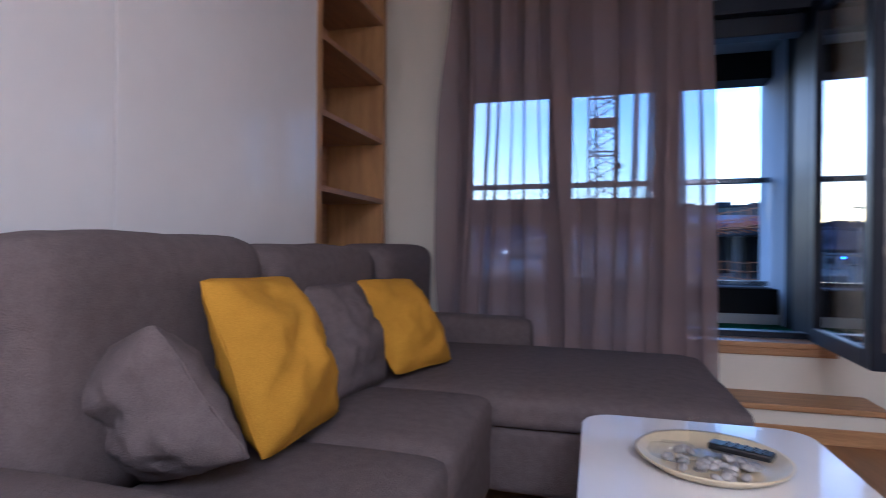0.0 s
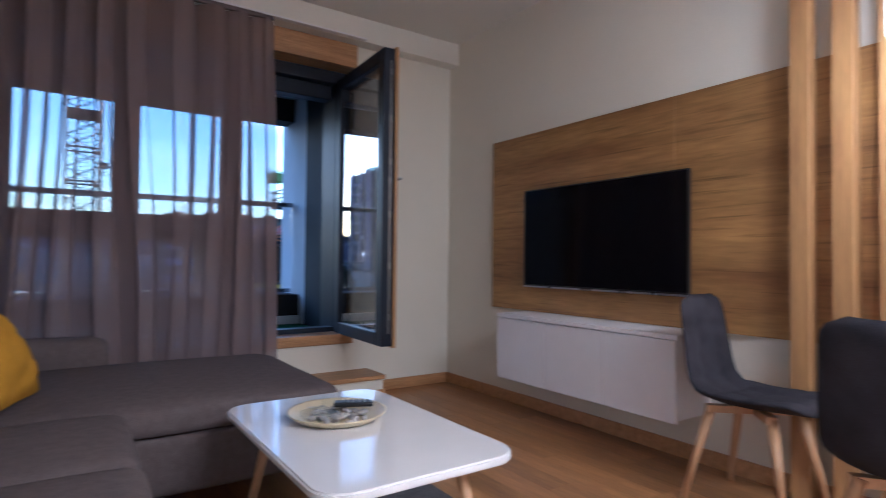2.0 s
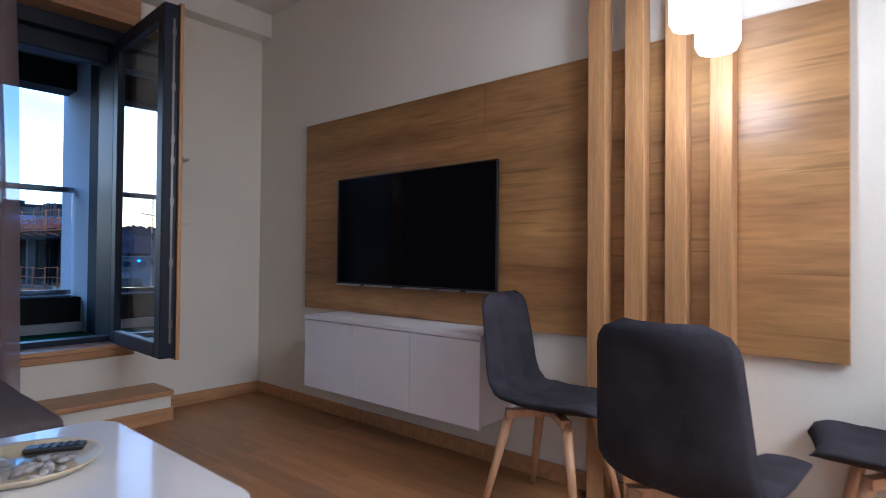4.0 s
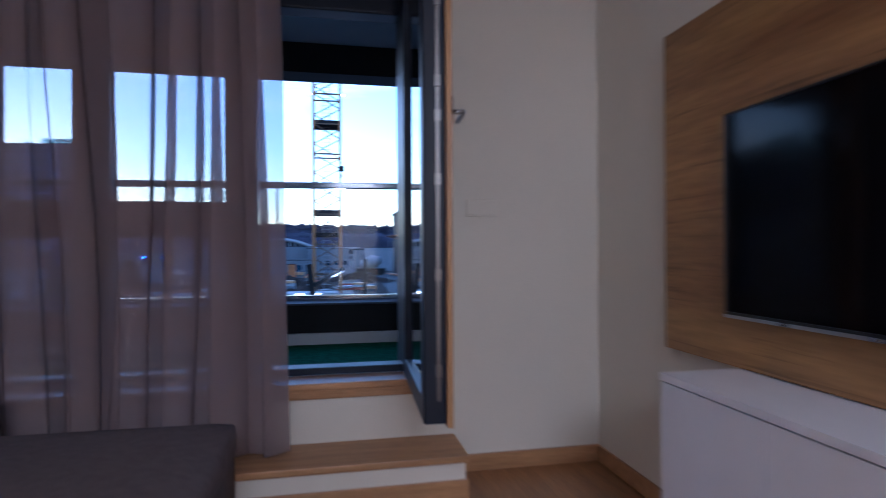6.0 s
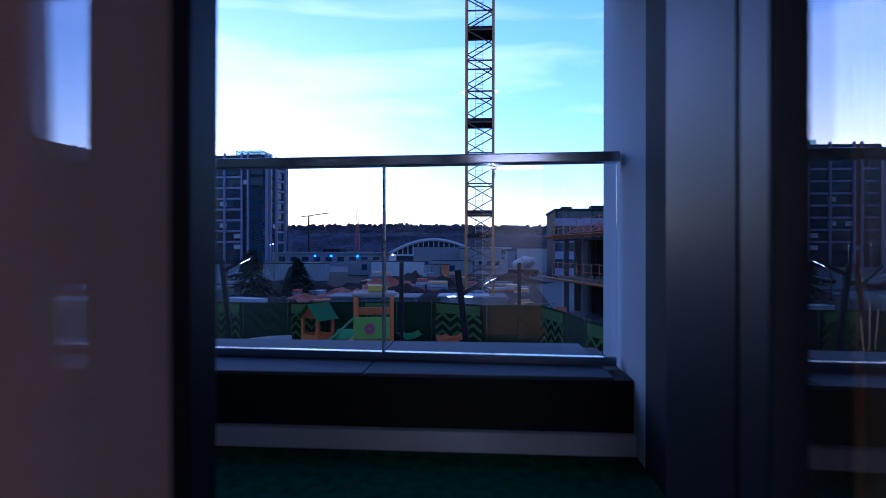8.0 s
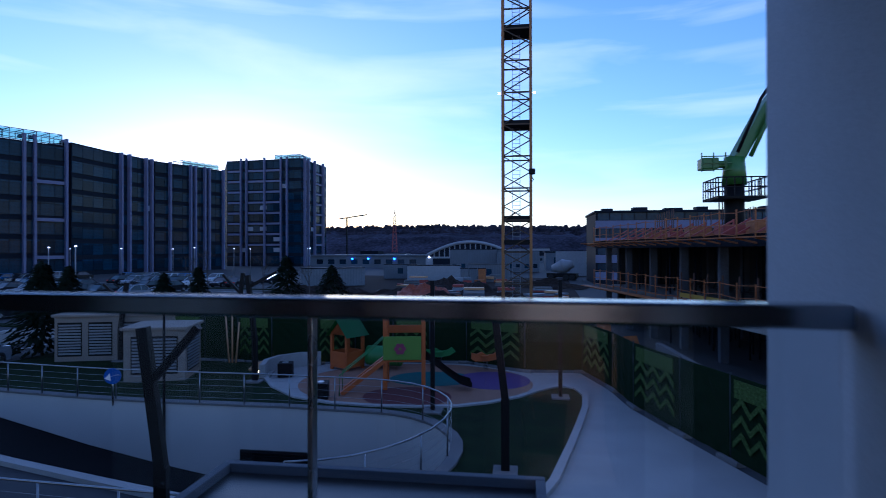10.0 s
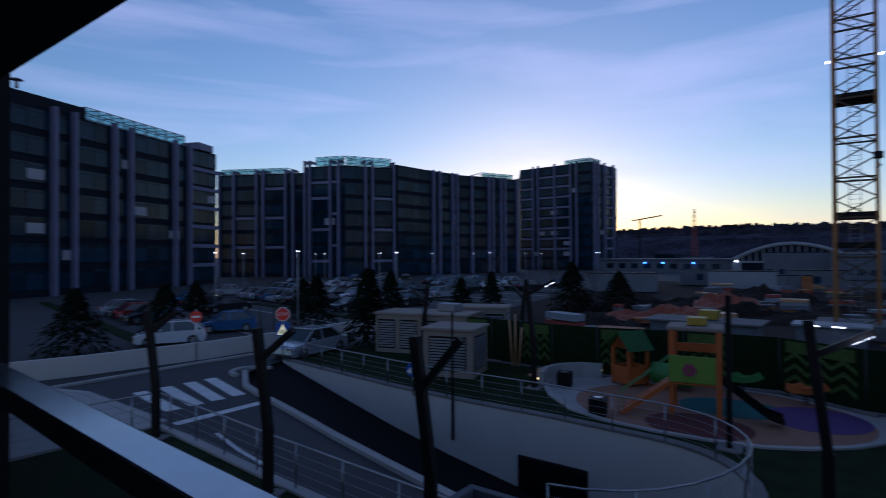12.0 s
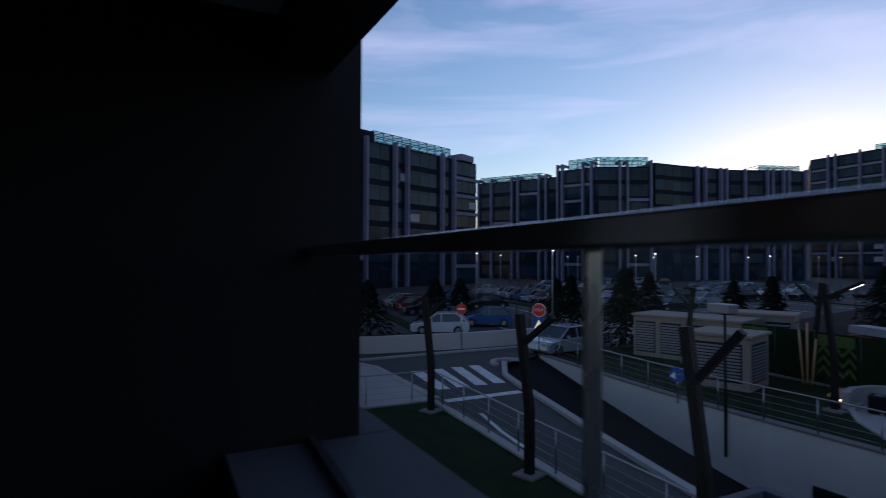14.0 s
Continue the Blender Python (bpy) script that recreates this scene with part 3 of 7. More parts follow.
for a, b in zip(rings, rings[1:]):
    for k in range(48):
        q = [a[k % len(a)], b[k % len(b)], b[(k + 1) % len(b)], a[(k + 1) % len(a)]]
        q = list(dict.fromkeys(q))
        lathe.faces.new(q).smooth = True
bmesh.ops.recalc_face_normals(lathe, faces=lathe.faces)
part("dish", lathe, CREAM, plate)
rng = random.Random(5)
pebble = thing("pebble", "small pale decorative stone in the tray", "stone", (0.95, 2.14, TT + 0.008), group="stones in the tray")
bm = bmesh.new()
bmesh.ops.create_icosphere(bm, subdivisions=2, radius=0.013, matrix=Matrix.Diagonal((1.2, 0.9, 0.65, 1)))
part("stone", bm, STONE, pebble, smooth=True)
for k in range(34):
    a, r = rng.uniform(0, 6.28), 0.105 * math.sqrt(rng.random())
    copy_thing(pebble, pose(0.985 + r * math.cos(a) - 0.01, 2.20 + r * math.sin(a) - 0.02, TT + 0.013 + rng.uniform(0, 0.006), rng.uniform(0, 40), 0, rng.uniform(0, 360)))
remote = thing("remote_control", "black remote control lying on the tray", "remote control", (1.05, 2.205, TT + 0.032), 62)
part("case", boxes(((-0.022, -0.07, 0), (0.022, 0.07, 0.016)), bevel=0.005), BLACK, remote)
for i in range(3):
    for j in range(5):
        part("button", boxes(((-0.015 + i * 0.012, -0.055 + j * 0.02, 0.016), (-0.007 + i * 0.012, -0.045 + j * 0.02, 0.0185)), bevel=0.001), BLACK, remote)
tumbler = thing("tumbler", "small clear drinking glass standing on the tray", "glass", (0.975, 2.23, TT + 0.012), placed=False)
bm = bmesh.new()
rod(bm, (0, 0, 0), (0, 0, 0.085), 0.030, 0.037, 24, False)
part("wall", bm, CLEARGLASS, tumbler)
bm = bmesh.new()
rod(bm, (0, 0, 0), (0, 0, 0.006), 0.030, 0.030, 24)
part("base", bm, CLEARGLASS, tumbler)
bm = bmesh.new()
bmesh.ops.create_icosphere(bm, subdivisions=3, radius=0.05, matrix=Matrix.Diagonal((1.2, 0.9, 0.4, 1)))
for v in bm.verts:
    v.co += v.co.normalized() * noise.noise(v.co * 60) * 0.012
solid("wrapper", bm, CLEARGLASS, "crumpled clear plastic wrapper in the tray", "wrapper").matrix_world = pose(0.90, 2.17, TT + 0.035)

# ---------- television wall ----------
panel = thing("wall_panel", "large oak veneer wall panel with horizontal grain behind the television", "wall panel", (2.84, 2.1, 0.67), placed=True)
for y0, y1 in ((0.615, 2.098), (2.10, 3.601)):
    part("board", boxes(((2.833, y0, 0.67), (2.854, y1, 1.89)), bevel=0.001), OAK, panel)
tv = thing("television", "large black flat television mounted on the oak panel, switched off", "television", (2.79, 2.6, 0.835), placed=True)
part("screen", boxes(((2.786, 1.995, 0.855), (2.790, 3.193, 1.481))), BLACK_GLOSS, tv)
part("bezel", boxes(((2.783, 1.986, 0.835), (2.80, 3.202, 0.855)), ((2.783, 1.986, 1.481), (2.80, 3.202, 1.489)), ((2.783, 1.986, 0.855), (2.80, 1.995, 1.481)), ((2.783, 3.193, 0.855), (2.80, 3.202, 1.481)), bevel=0.002), BLACK, tv)
part("housing", boxes(((2.790, 2.0, 0.84), (2.815, 3.19, 1.484)), ((2.815, 2.2, 0.9), (2.833, 3.0, 1.3)), bevel=0.004), BLACK, tv)
part("chin_strip", boxes(((2.780, 1.99, 0.836), (2.784, 3.198, 0.846)), bevel=0.001), STEEL, tv, "thin metal strip under the screen")
part("maker_mark", boxes(((2.7805, 2.57, 0.838), (2.783, 2.62, 0.852)), bevel=0.001), BLACK, tv, "small plain badge")
lowboard = thing("tv_cabinet", "wall-hung white cabinet with three flap doors under the television", "cabinet", (2.70, 2.55, 0.25), placed=True)
part("body", boxes(((2.577, 1.915, 0.262), (2.853, 3.197, 0.645))), CABINET, lowboard)
part("top_board", boxes(((2.553, 1.906, 0.645), (2.853, 3.207, 0.667)), bevel=0.001), CABINET, lowboard)
for k in range(3):
    y0 = 1.912 + k * 0.432
    part("door", boxes(((2.556, y0 + 0.001, 0.25), (2.575, y0 + 0.430, 0.640)), bevel=0.0015), CABINET, lowboard)
slat = thing("wooden_slat", "upright oak slat running from floor to ceiling before the panel", "slat", (2.79, 1.465, 0), group="slats of the room divider")
part("post", boxes(((-0.035, -0.038, 0), (0.035, 0.038, ZC)), bevel=0.002), OAK_UP, slat)
for y in (1.305, 1.145, 0.985):
    copy_thing(slat, pose(2.79, y, 0))


def dining_chair():
    ob = thing("dining_chair", "charcoal upholstered dining chair with quilted shell and beech legs", "chair", group="chairs by the slats")
    shell = bmesh.new()
    n, m = 18, 34
    raw = [(0.245, 0.425), (0.235, 0.442), (0.20, 0.450), (0.12, 0.444), (0.04, 0.438), (-0.04, 0.438), (-0.11, 0.445), (-0.16, 0.466), (-0.192, 0.505), (-0.208, 0.56), (-0.220, 0.64), (-0.232, 0.72), (-0.243, 0.785), (-0.252, 0.835), (-0.257, 0.865)]
    run = [0.0]
    for p, q in zip(raw, raw[1:]):
        run.append(run[-1] + math.dist(p, q))

    def along(s):
        i = next((i for i in range(len(raw) - 2) if run[i + 1] >= s), len(raw) - 2)
        v = (s - run[i]) / (run[i + 1] - run[i])
        return Vector((0, raw[i][0] + (raw[i + 1][0] - raw[i][0]) * v, raw[i][1] + (raw[i + 1][1] - raw[i][1]) * v))

    front, rear = [], []
    for k in range(m + 1):
        s = run[-1] * k / m
        c = along(s)
        ahead = (along(min(run[-1], s + 0.03)) - along(max(0.0, s - 0.03))).normalized()
        out = Vector((0, ahead.z, -ahead.y))
        share = k / m
        width = 0.208 - 0.040 * max(0.0, (share - 0.40) / 0.6)
        near_end = min(s, run[-1] - s)
        if near_end < 0.075:
            width -= 0.075 * (1 - math.sqrt(max(0.0, 1 - (1 - near_end / 0.075) ** 2)))
        rows = ([], [])
        for j in range(n + 1):
            u = 2 * j / n - 1
            rim = j in (0, n) or k in (0, m)
            wing = 0.030 * u * u * (1 if share < 0.45 else 0.6)
            edge = max(0.0, 1 - abs(u) ** 5) * min(1.0, near_end / 0.04 + 0.15)
            tuft = 0.016 * (1 - abs(math.sin(math.pi * (s / 0.115)))) ** 3 + 0.013 * (1 - abs(math.sin(math.pi * (u * 1.5 + 0.5)))) ** 3
            p = c + Vector((u * width, 0, 0)) + out * wing
            if rim:
                v = shell.verts.new(p)
                rows[0].append(v)
                rows[1].append(v)
            else:
                rows[0].append(shell.verts.new(p + out * (0.026 * edge - tuft * edge)))
                rows[1].append(shell.verts.new(p - out * 0.024 * edge))
        front.append(rows[0])
        rear.append(rows[1])
    for k in range(m):
        for j in range(n):
            shell.faces.new((front[k][j], front[k][j + 1], front[k + 1][j + 1], front[k + 1][j]))
            quad = (rear[k][j], rear[k + 1][j], rear[k + 1][j + 1], rear[k][j + 1])
            if set(quad) != {front[k][j], front[k][j + 1], front[k + 1][j + 1], front[k + 1][j]}:
                shell.faces.new(quad)
    bmesh.ops.recalc_face_normals(shell, faces=shell.faces)
    part("shell", shell, CHAIRCLOTH, ob, smooth=True)
    bm = bmesh.new()
    beam(bm, (-0.14, -0.13, 0.40), (0.14, 0.13, 0.40), 0.035, 0.03)
    beam(bm, (0.14, -0.13, 0.398), (-0.14, 0.13, 0.398), 0.035, 0.03)
    part("under_frame", bm, BEECH, ob)
    for sx in (-1, 1):
        for sy in (-1, 1):
            bm = bmesh.new()
            rod(bm, (sx * 0.12, sy * 0.12, 0.41), (sx * 0.195, sy * 0.205, 0.0), 0.021, 0.013, 12)
            part("leg", bm, BEECH, ob)
    return ob


chair = dining_chair()
chair.matrix_world = pose(2.575, 1.56, 0, 0, 0, 181)
copy_thing(chair, pose(2.14, 0.875, 0, 0, 0, -95))
copy_thing(chair, pose(2.68, 0.445, 0, 0, 0, 8))

pendant = thing("pendant_lamp", "glowing white glass cylinder pendant lamp on a thin cord", "lamp", (2.43, 0.99, 1.75), group="pendants over the dining corner")
bm = bmesh.new()
for a, b, ra, rb in ((0.0, 0.02, 0.056, 0.066), (0.02, 0.30, 0.066, 0.066), (0.30, 0.36, 0.066, 0.05)):
    rod(bm, (0, 0, a), (0, 0, b), ra, rb, 28, False)
part("shade", bm, SHADE, pendant, "glowing opal glass shade")
bm = bmesh.new()
rod(bm, (0, 0, 0.36), (0, 0, 0.40), 0.03, 0.02, 16)
rod(bm, (0, 0, 0.40), (0, 0, 1.04), 0.003, 0.003, 6)
part("cord", bm, STEEL, pendant, "thin cord with a metal cap")
copy_thing(pendant, pose(2.50, 0.93, 1.68))
for z, x, y in ((1.92, 2.43, 0.99), (1.85, 2.50, 0.93)):
    lamp("pendant_bulb", "POINT", (x, y, z - 0.25), 0.75, WARM, 0.06)

plate2 = thing("light_switch", "white double light switch plate on the window wall", "switch", (2.25, 4.24, 1.26), placed=True)
part("frame", boxes(((2.175, YW - 0.010, 1.215), (2.33, YW, 1.30)), bevel=0.003), WALL, plate2)
for k in range(2):
    part("rocker", boxes(((2.178 + 0.076 * k, YW - 0.014, 1.225), (2.246 + 0.076 * k, YW - 0.009, 1.29)), bevel=0.002), WALL, plate2)
# unseen ceiling lights and one area lamp, added to fill the room
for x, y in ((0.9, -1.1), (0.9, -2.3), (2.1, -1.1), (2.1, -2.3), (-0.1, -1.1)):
    d = thing("ceiling_light", "unseen round ceiling light, added to fill the room", "lamp", (x, y, ZC), group="recessed ceiling lights")
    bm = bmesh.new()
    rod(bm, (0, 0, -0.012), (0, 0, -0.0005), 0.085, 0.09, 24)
    part("diffuser", bm, FILLGLOW, d)
lamp("ceiling_fill", "AREA", (1.6, -1.5, ZC - 0.05), 23, WARM, 1.6, (1.6, -1.5, 0))

# floor boards
boards = new("floor")
tagged(boards, "oak plank floor with staggered boards", "floor", "", "structure")
plank_meshes = []
for length in (1.2, 0.9, 0.6):
    bm = box(bmesh.new(), (0.0008, 0.0008, -0.018), (0.1292, length - 0.0012, 0.0), 0.0012, 1)
    me = bpy.data.meshes.new("plank")
    bm.to_mesh(me)
    bm.free()
    me.materials.append(PLANK)
    plank_meshes.append((length, me))
rng = random.Random(3)
x = -0.50
while x < XR - 0.05:
    spot = 4.245
    while spot > -1.0:
        length, me = plank_meshes[rng.choice((0, 0, 0, 1, 2))]
        if x + 0.13 > XR:
            break
        ob = new("plank", me)
        ob.parent = boards
        ob.matrix_world = pose(x, spot - length, 0)
        spot -= length
    x += 0.13
structure("floor_rear", boxes(((XL, YB, -0.018), (XR, spot - 0.002, -0.0005)), ((XL, YB, -0.018), (-0.502, YW, -0.0005)), ((x, YB, -0.018), (XR, YW, -0.0005))), PLANK, "oak floor at the back of the room")

# ---------- balcony ----------
BX0, BX1, BY0, BY1, BZ = -0.95, 2.19, YW + WT, 6.56, 0.35
structure("floor_balcony", boxes(((BX0 - 0.2, BY0, BZ - 0.3), (BX1 + 0.2, 5.94, BZ - 0.012))), PLASTER_D, "balcony slab")
structure("floor_turf", boxes(((BX0, BY0, BZ - 0.012), (BX1, 5.895, BZ + 0.004))), TURF, "green artificial grass on the balcony floor")
structure("wall_parapet", boxes(((BX0, 5.94, BZ - 0.3), (BX1, 6.70, 0.645))), PLASTER_D, "low dark balcony parapet")
structure("trim_coping", boxes(*[((BX0 + 1.02 * k + 0.003, 5.925, 0.645), (BX0 + 1.02 * (k + 1) - 0.003, 6.745, 0.66)) for k in range(3)], bevel=0.003), CAP, "grey metal coping on the parapet")
structure("trim_upstand", boxes(((BX0, 5.895, BZ), (BX1, 5.939, BZ + 0.085)), bevel=0.003), PLASTER, "pale upstand at the foot of the parapet")
structure("wall_balcony_east", boxes(((BX1, BY0, -3.4), (BX1 + 0.22, 5.78, 3.2))), PLASTER_D, "dark clad balcony side wall by the door, shade in its colour")
structure("wall_balcony_pier", boxes(((BX1, 5.78, -3.4), (BX1 + 0.22, BY1 - 0.05, 3.2))), PLASTER, "pale plastered pier at the balcony edge")
structure("wall_balcony_west", boxes(((BX0 - 0.22, BY0, -3.4), (BX0, BY1 + 0.0, 3.2))), PLASTER_D, "balcony side wall, its colour darkened as shade")
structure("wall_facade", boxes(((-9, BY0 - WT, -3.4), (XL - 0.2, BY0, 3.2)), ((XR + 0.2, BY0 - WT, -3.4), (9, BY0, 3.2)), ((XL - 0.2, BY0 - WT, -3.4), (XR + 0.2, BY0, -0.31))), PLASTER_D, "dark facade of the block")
structure("ceiling_balcony", boxes(((BX0 - 0.22, BY0, 2.70), (BX1 + 0.22, 6.14, 3.2))), SOFFIT, "plastered balcony ceiling with shade in its grey")
structure("trim_edge_beam", boxes(((BX0, 6.14, 2.465), (BX1, 6.40, 3.2))), PLASTER_D, "edge beam of the balcony above, shade put into its colour")
rail = thing("balcony_rail", "dark metal balcony handrail on slim posts above glass panes", "railing", (1.6, 6.18, 0.66), -3.0, placed=True)
part("handrail", boxes(((BX0 + 0.01, 6.141, 1.555), (BX1 - 0.01, 6.215, 1.60)), bevel=0.006), RAILMETAL, rail, "flat glossy handrail")
part("post", boxes(((1.122, 6.164, 0.66), (1.134, 6.192, 1.555)), bevel=0.002), STEEL, rail)
part("base_channel", boxes(((BX0 + 0.02, 6.162, 0.661), (BX1 - 0.02, 6.198, 0.70)), bevel=0.002), RAILMETAL, rail, "slim metal channel holding the glass")
for x0, x1 in ((BX0 + 0.02, 1.120), (1.136, BX1 - 0.02)):
    part("pane", boxes(((x0, 6.174, 0.701), (x1, 6.184, 1.554))), PANE_RAIL, rail, "clear glass pane").visible_shadow = False
structure("trim_coping_next", boxes(((BX0 - 2.0, 6.565, 0.645), (BX0 - 0.006, 6.745, 0.66)), bevel=0.003), CAP, "grey metal coping running on past the side wall")
structure("wall_parapet_next", boxes(((BX0 - 2.0, 6.565, BZ - 0.3), (BX0, 6.70, 0.645))), PLASTER_D, "dark parapet of the balcony next door")
vent = thing("wall_box", "small white ventilation box on the balcony side wall", "box", (2.19, 4.95, 2.0), placed=True)
part("case", boxes(((2.12, 4.85, 1.80), (2.189, 5.0, 2.02)), bevel=0.008), CABINET, vent)

# ---------- outdoor materials ----------
G = GROUND
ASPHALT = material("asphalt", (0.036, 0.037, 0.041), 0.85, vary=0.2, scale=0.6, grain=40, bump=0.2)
PAVING = material("pale_paving", (0.33, 0.32, 0.31), 0.8, vary=0.1, scale=0.8, grain=30, bump=0.1)
CONCRETE = material("concrete", (0.15, 0.145, 0.145), 0.85, vary=0.14, scale=0.9, grain=25, bump=0.15)
RENDERWALL = material("rendered_wall", (0.46, 0.44, 0.42), 0.85, vary=0.06, scale=0.5, grain=30, bump=0.08)
ROADPAINT = material("road_paint", (0.62, 0.62, 0.62), 0.7, vary=0.14, scale=3, grain=40, bump=0.05)
LAWN = material("lawn", (0.016, 0.028, 0.009), 0.95, vary=0.3, scale=1.5, grain=60, bump=0.6, spec=0.1)
EARTH = material("site_earth", (0.0315, 0.0238, 0.0196), 0.95, vary=0.35, scale=0.25, grain=5, bump=0.8, second=(0.020, 0.016, 0.014), spec=0.1)
PEACH = material("peach_rubber", (0.24, 0.132, 0.084), 0.85, vary=0.08, scale=3, grain=90, bump=0.1)
PURPLE = material("purple_rubber", (0.085, 0.038, 0.15), 0.85, vary=0.08, scale=3, grain=90, bump=0.1)
TEAL = material("teal_rubber", (0.014, 0.098, 0.098), 0.85, vary=0.08, scale=3, grain=90, bump=0.1)
MAROON = material("maroon_rubber", (0.091, 0.0196, 0.021), 0.85, vary=0.08, scale=3, grain=90, bump=0.1)
BLACKPOLE = material("black_pole_paint", (0.004, 0.004, 0.005), 0.6, vary=0.05, bump=0.02, spec=0.2)
ORANGE = material("orange_board", (0.40, 0.10, 0.014), 0.5, vary=0.08, scale=3, bump=0.04)
PLAYGREEN = material("green_board", (0.042, 0.18, 0.036), 0.5, vary=0.06, scale=3, bump=0.04)
LIME = material("lime_board", (0.132, 0.24, 0.024), 0.5, vary=0.06, scale=3, bump=0.04)
PINK = material("pink_board", (0.252, 0.042, 0.096), 0.5, vary=0.06, bump=0.04)
YELLOW = material("yellow_board", (0.33, 0.228, 0.018), 0.5, vary=0.06, bump=0.04)
HEDGE = material("hedge_print", (0.0084, 0.018, 0.006), 0.9, vary=0.5, scale=14, grain=60, bump=0.8, second=(0.008, 0.020, 0.007), spec=0.1)
HEDGELIGHT = material("light_hedge_print", (0.085, 0.135, 0.036), 0.9, vary=0.35, scale=14, grain=60, bump=0.6, spec=0.1)
NEEDLES = material("conifer_needles", (0.01, 0.017, 0.009), 0.9, vary=0.4, scale=4, grain=30, bump=0.4, spec=0.1)
BARK = material("bark", (0.07, 0.055, 0.045), 0.9, vary=0.3, scale=8, grain=50, bump=0.6, stretch=(1, 1, 0.3))
KIOSK = material("kiosk_render", (0.225, 0.1913, 0.1575), 0.8, vary=0.06, scale=1, grain=30, bump=0.1)
LOUVRE = material("louvre_metal", (0.216, 0.228, 0.252), 0.5, 0.3, vary=0.05, bump=0.02)
TOWERGLASS = material("office_glass", (0.012, 0.034, 0.062), 0.16, vary=0.25, scale=0.08, grain=2, bump=0.0, piece=0.5, spec=0.18)
SPANDREL = material("office_spandrel", (0.008, 0.012, 0.022), 0.7, spec=0.15, vary=0.1, scale=0.4, grain=4, bump=0.02)
FIN = material("office_fin", (0.16, 0.165, 0.27), 0.6, 0.0, vary=0.08, scale=0.4, grain=4, bump=0.02)
LAMPGLOW = glow("lamp_head_glow", (1.0, 0.95, 0.82), 5.0)
BENCHGLOW = glow("bench_light", (1.0, 0.72, 0.25), 1.6)
BLUEGLOW = glow("blue_lamp", (0.10, 0.25, 1.0), 6.0)
WOODLAND = material("far_woodland", (0.055, 0.052, 0.075), 1.0, vary=0.4, scale=0.05, grain=0.4, bump=0.6, spec=0.05)
HANGAR = material("hangar_paint", (0.272, 0.28, 0.304), 0.6, vary=0.08, scale=0.3, grain=3, bump=0.03)
CONTAINER = material("container_paint", (0.12, 0.132, 0.156), 0.6, vary=0.12, scale=0.5, grain=4, bump=0.05, piece=0.25)
FORMWORK = material("orange_formwork", (0.34, 0.12, 0.028), 0.7, vary=0.2, scale=0.8, grain=6, bump=0.1)
NETTING = material("orange_netting", (0.2475, 0.0585, 0.0225), 0.8, vary=0.2, scale=1.5, grain=8, bump=0.4)
REDSTEEL = material("red_steel", (0.28, 0.05, 0.035), 0.6, vary=0.12, bump=0.05)
CRANEPAINT = material("crane_paint", (0.28, 0.125, 0.022), 0.5, 0.0, vary=0.1, scale=0.6, bump=0.03)
PUMPGREEN = material("pump_green", (0.05, 0.14, 0.02), 0.4, vary=0.06, bump=0.02)
RUST = material("rebar", (0.11, 0.06, 0.04), 0.8, vary=0.2, bump=0.1)
SIGNRED = material("sign_red", (0.60, 0.03, 0.02), 0.4, vary=0.03, bump=0.0)
SIGNBLUE = material("sign_blue", (0.015, 0.075, 0.33), 0.4, vary=0.03, bump=0.0)
SIGNWHITE = material("sign_white", (0.80, 0.80, 0.78), 0.4, vary=0.03, bump=0.0)
SIGNLIT = glow("sign_backlit", (0.9, 0.85, 0.5), 0.25)
TYRE = material("tyre", (0.012, 0.012, 0.012), 0.8, vary=0.1, bump=0.1)
CARGLASS = material("car_glass", (0.010, 0.012, 0.015), 0.06, vary=0.0, bump=0.0, spec=0.8)
PAINTS = {n: material("car_paint_" + n, c, 0.2, 0.3 if n != "white" else 0.0, vary=0.03, scale=1, grain=5, bump=0.0, coat=0.6) for n, c in
          (("white", (0.52, 0.53, 0.56)), ("silver", (0.30, 0.32, 0.36)), ("blue", (0.05, 0.13, 0.30)), ("black", (0.015, 0.016, 0.02)), ("red", (0.22, 0.02, 0.02)))}

# ---------- ground, ramp and garden ----------
arc = [(-3.15 + 3.0 * math.cos(radians(a)), 18.85 + (3.0 if a > 0 else 3.85) * math.sin(radians(a))) for a in range(-84, 91, 12)]
kerb_line = [(-20.6, 20.6), (-18.2, 19.06), (-16.4, 18.5), (-14.75, 18.1), (-12.5, 17.5), (-10.5, 16.93), (-7.6, 16.2), (-5.5, 15.7), (-2.84, 15.02)]
wall_line = arc + [(-6.0, 22.05), (-10.2, 22.05), (-13.0, 22.2), (-16.8, 22.65), (-21.7, 23.3)]
hole = kerb_line + wall_line
bm = bmesh.new()
for loop in ([(-1500, 4.67), (1500, 4.67), (1500, 3000), (-1500, 3000)], hole):
    vs = [bm.verts.new((x, y, G)) for x, y in loop]
    for a, b in zip(vs, vs[1:] + vs[:1]):
        bm.edges.new((a, b))
bmesh.ops.triangle_fill(bm, edges=bm.edges, use_beauty=True)
for f in bm.faces:
    if f.normal.z < 0:
        f.normal_flip()
structure("ground", bm, ASPHALT, "dark asphalt ground reaching the horizon")
bm = bmesh.new()
vs = [bm.verts.new(p) for p in ((-22, 14, G - 0.02), (-22, 24, G - 0.02), (-2, 24, G - 3.3), (-2, 14, G - 3.3))]
bm.faces.new(vs)
vs2 = [bm.verts.new(p) for p in ((-2, 14, G - 3.3), (-2, 24, G - 3.3), (1, 24, G - 3.4), (1, 14, G - 3.4))]
bm.faces.new(vs2)
bmesh.ops.recalc_face_normals(bm, faces=bm.faces)
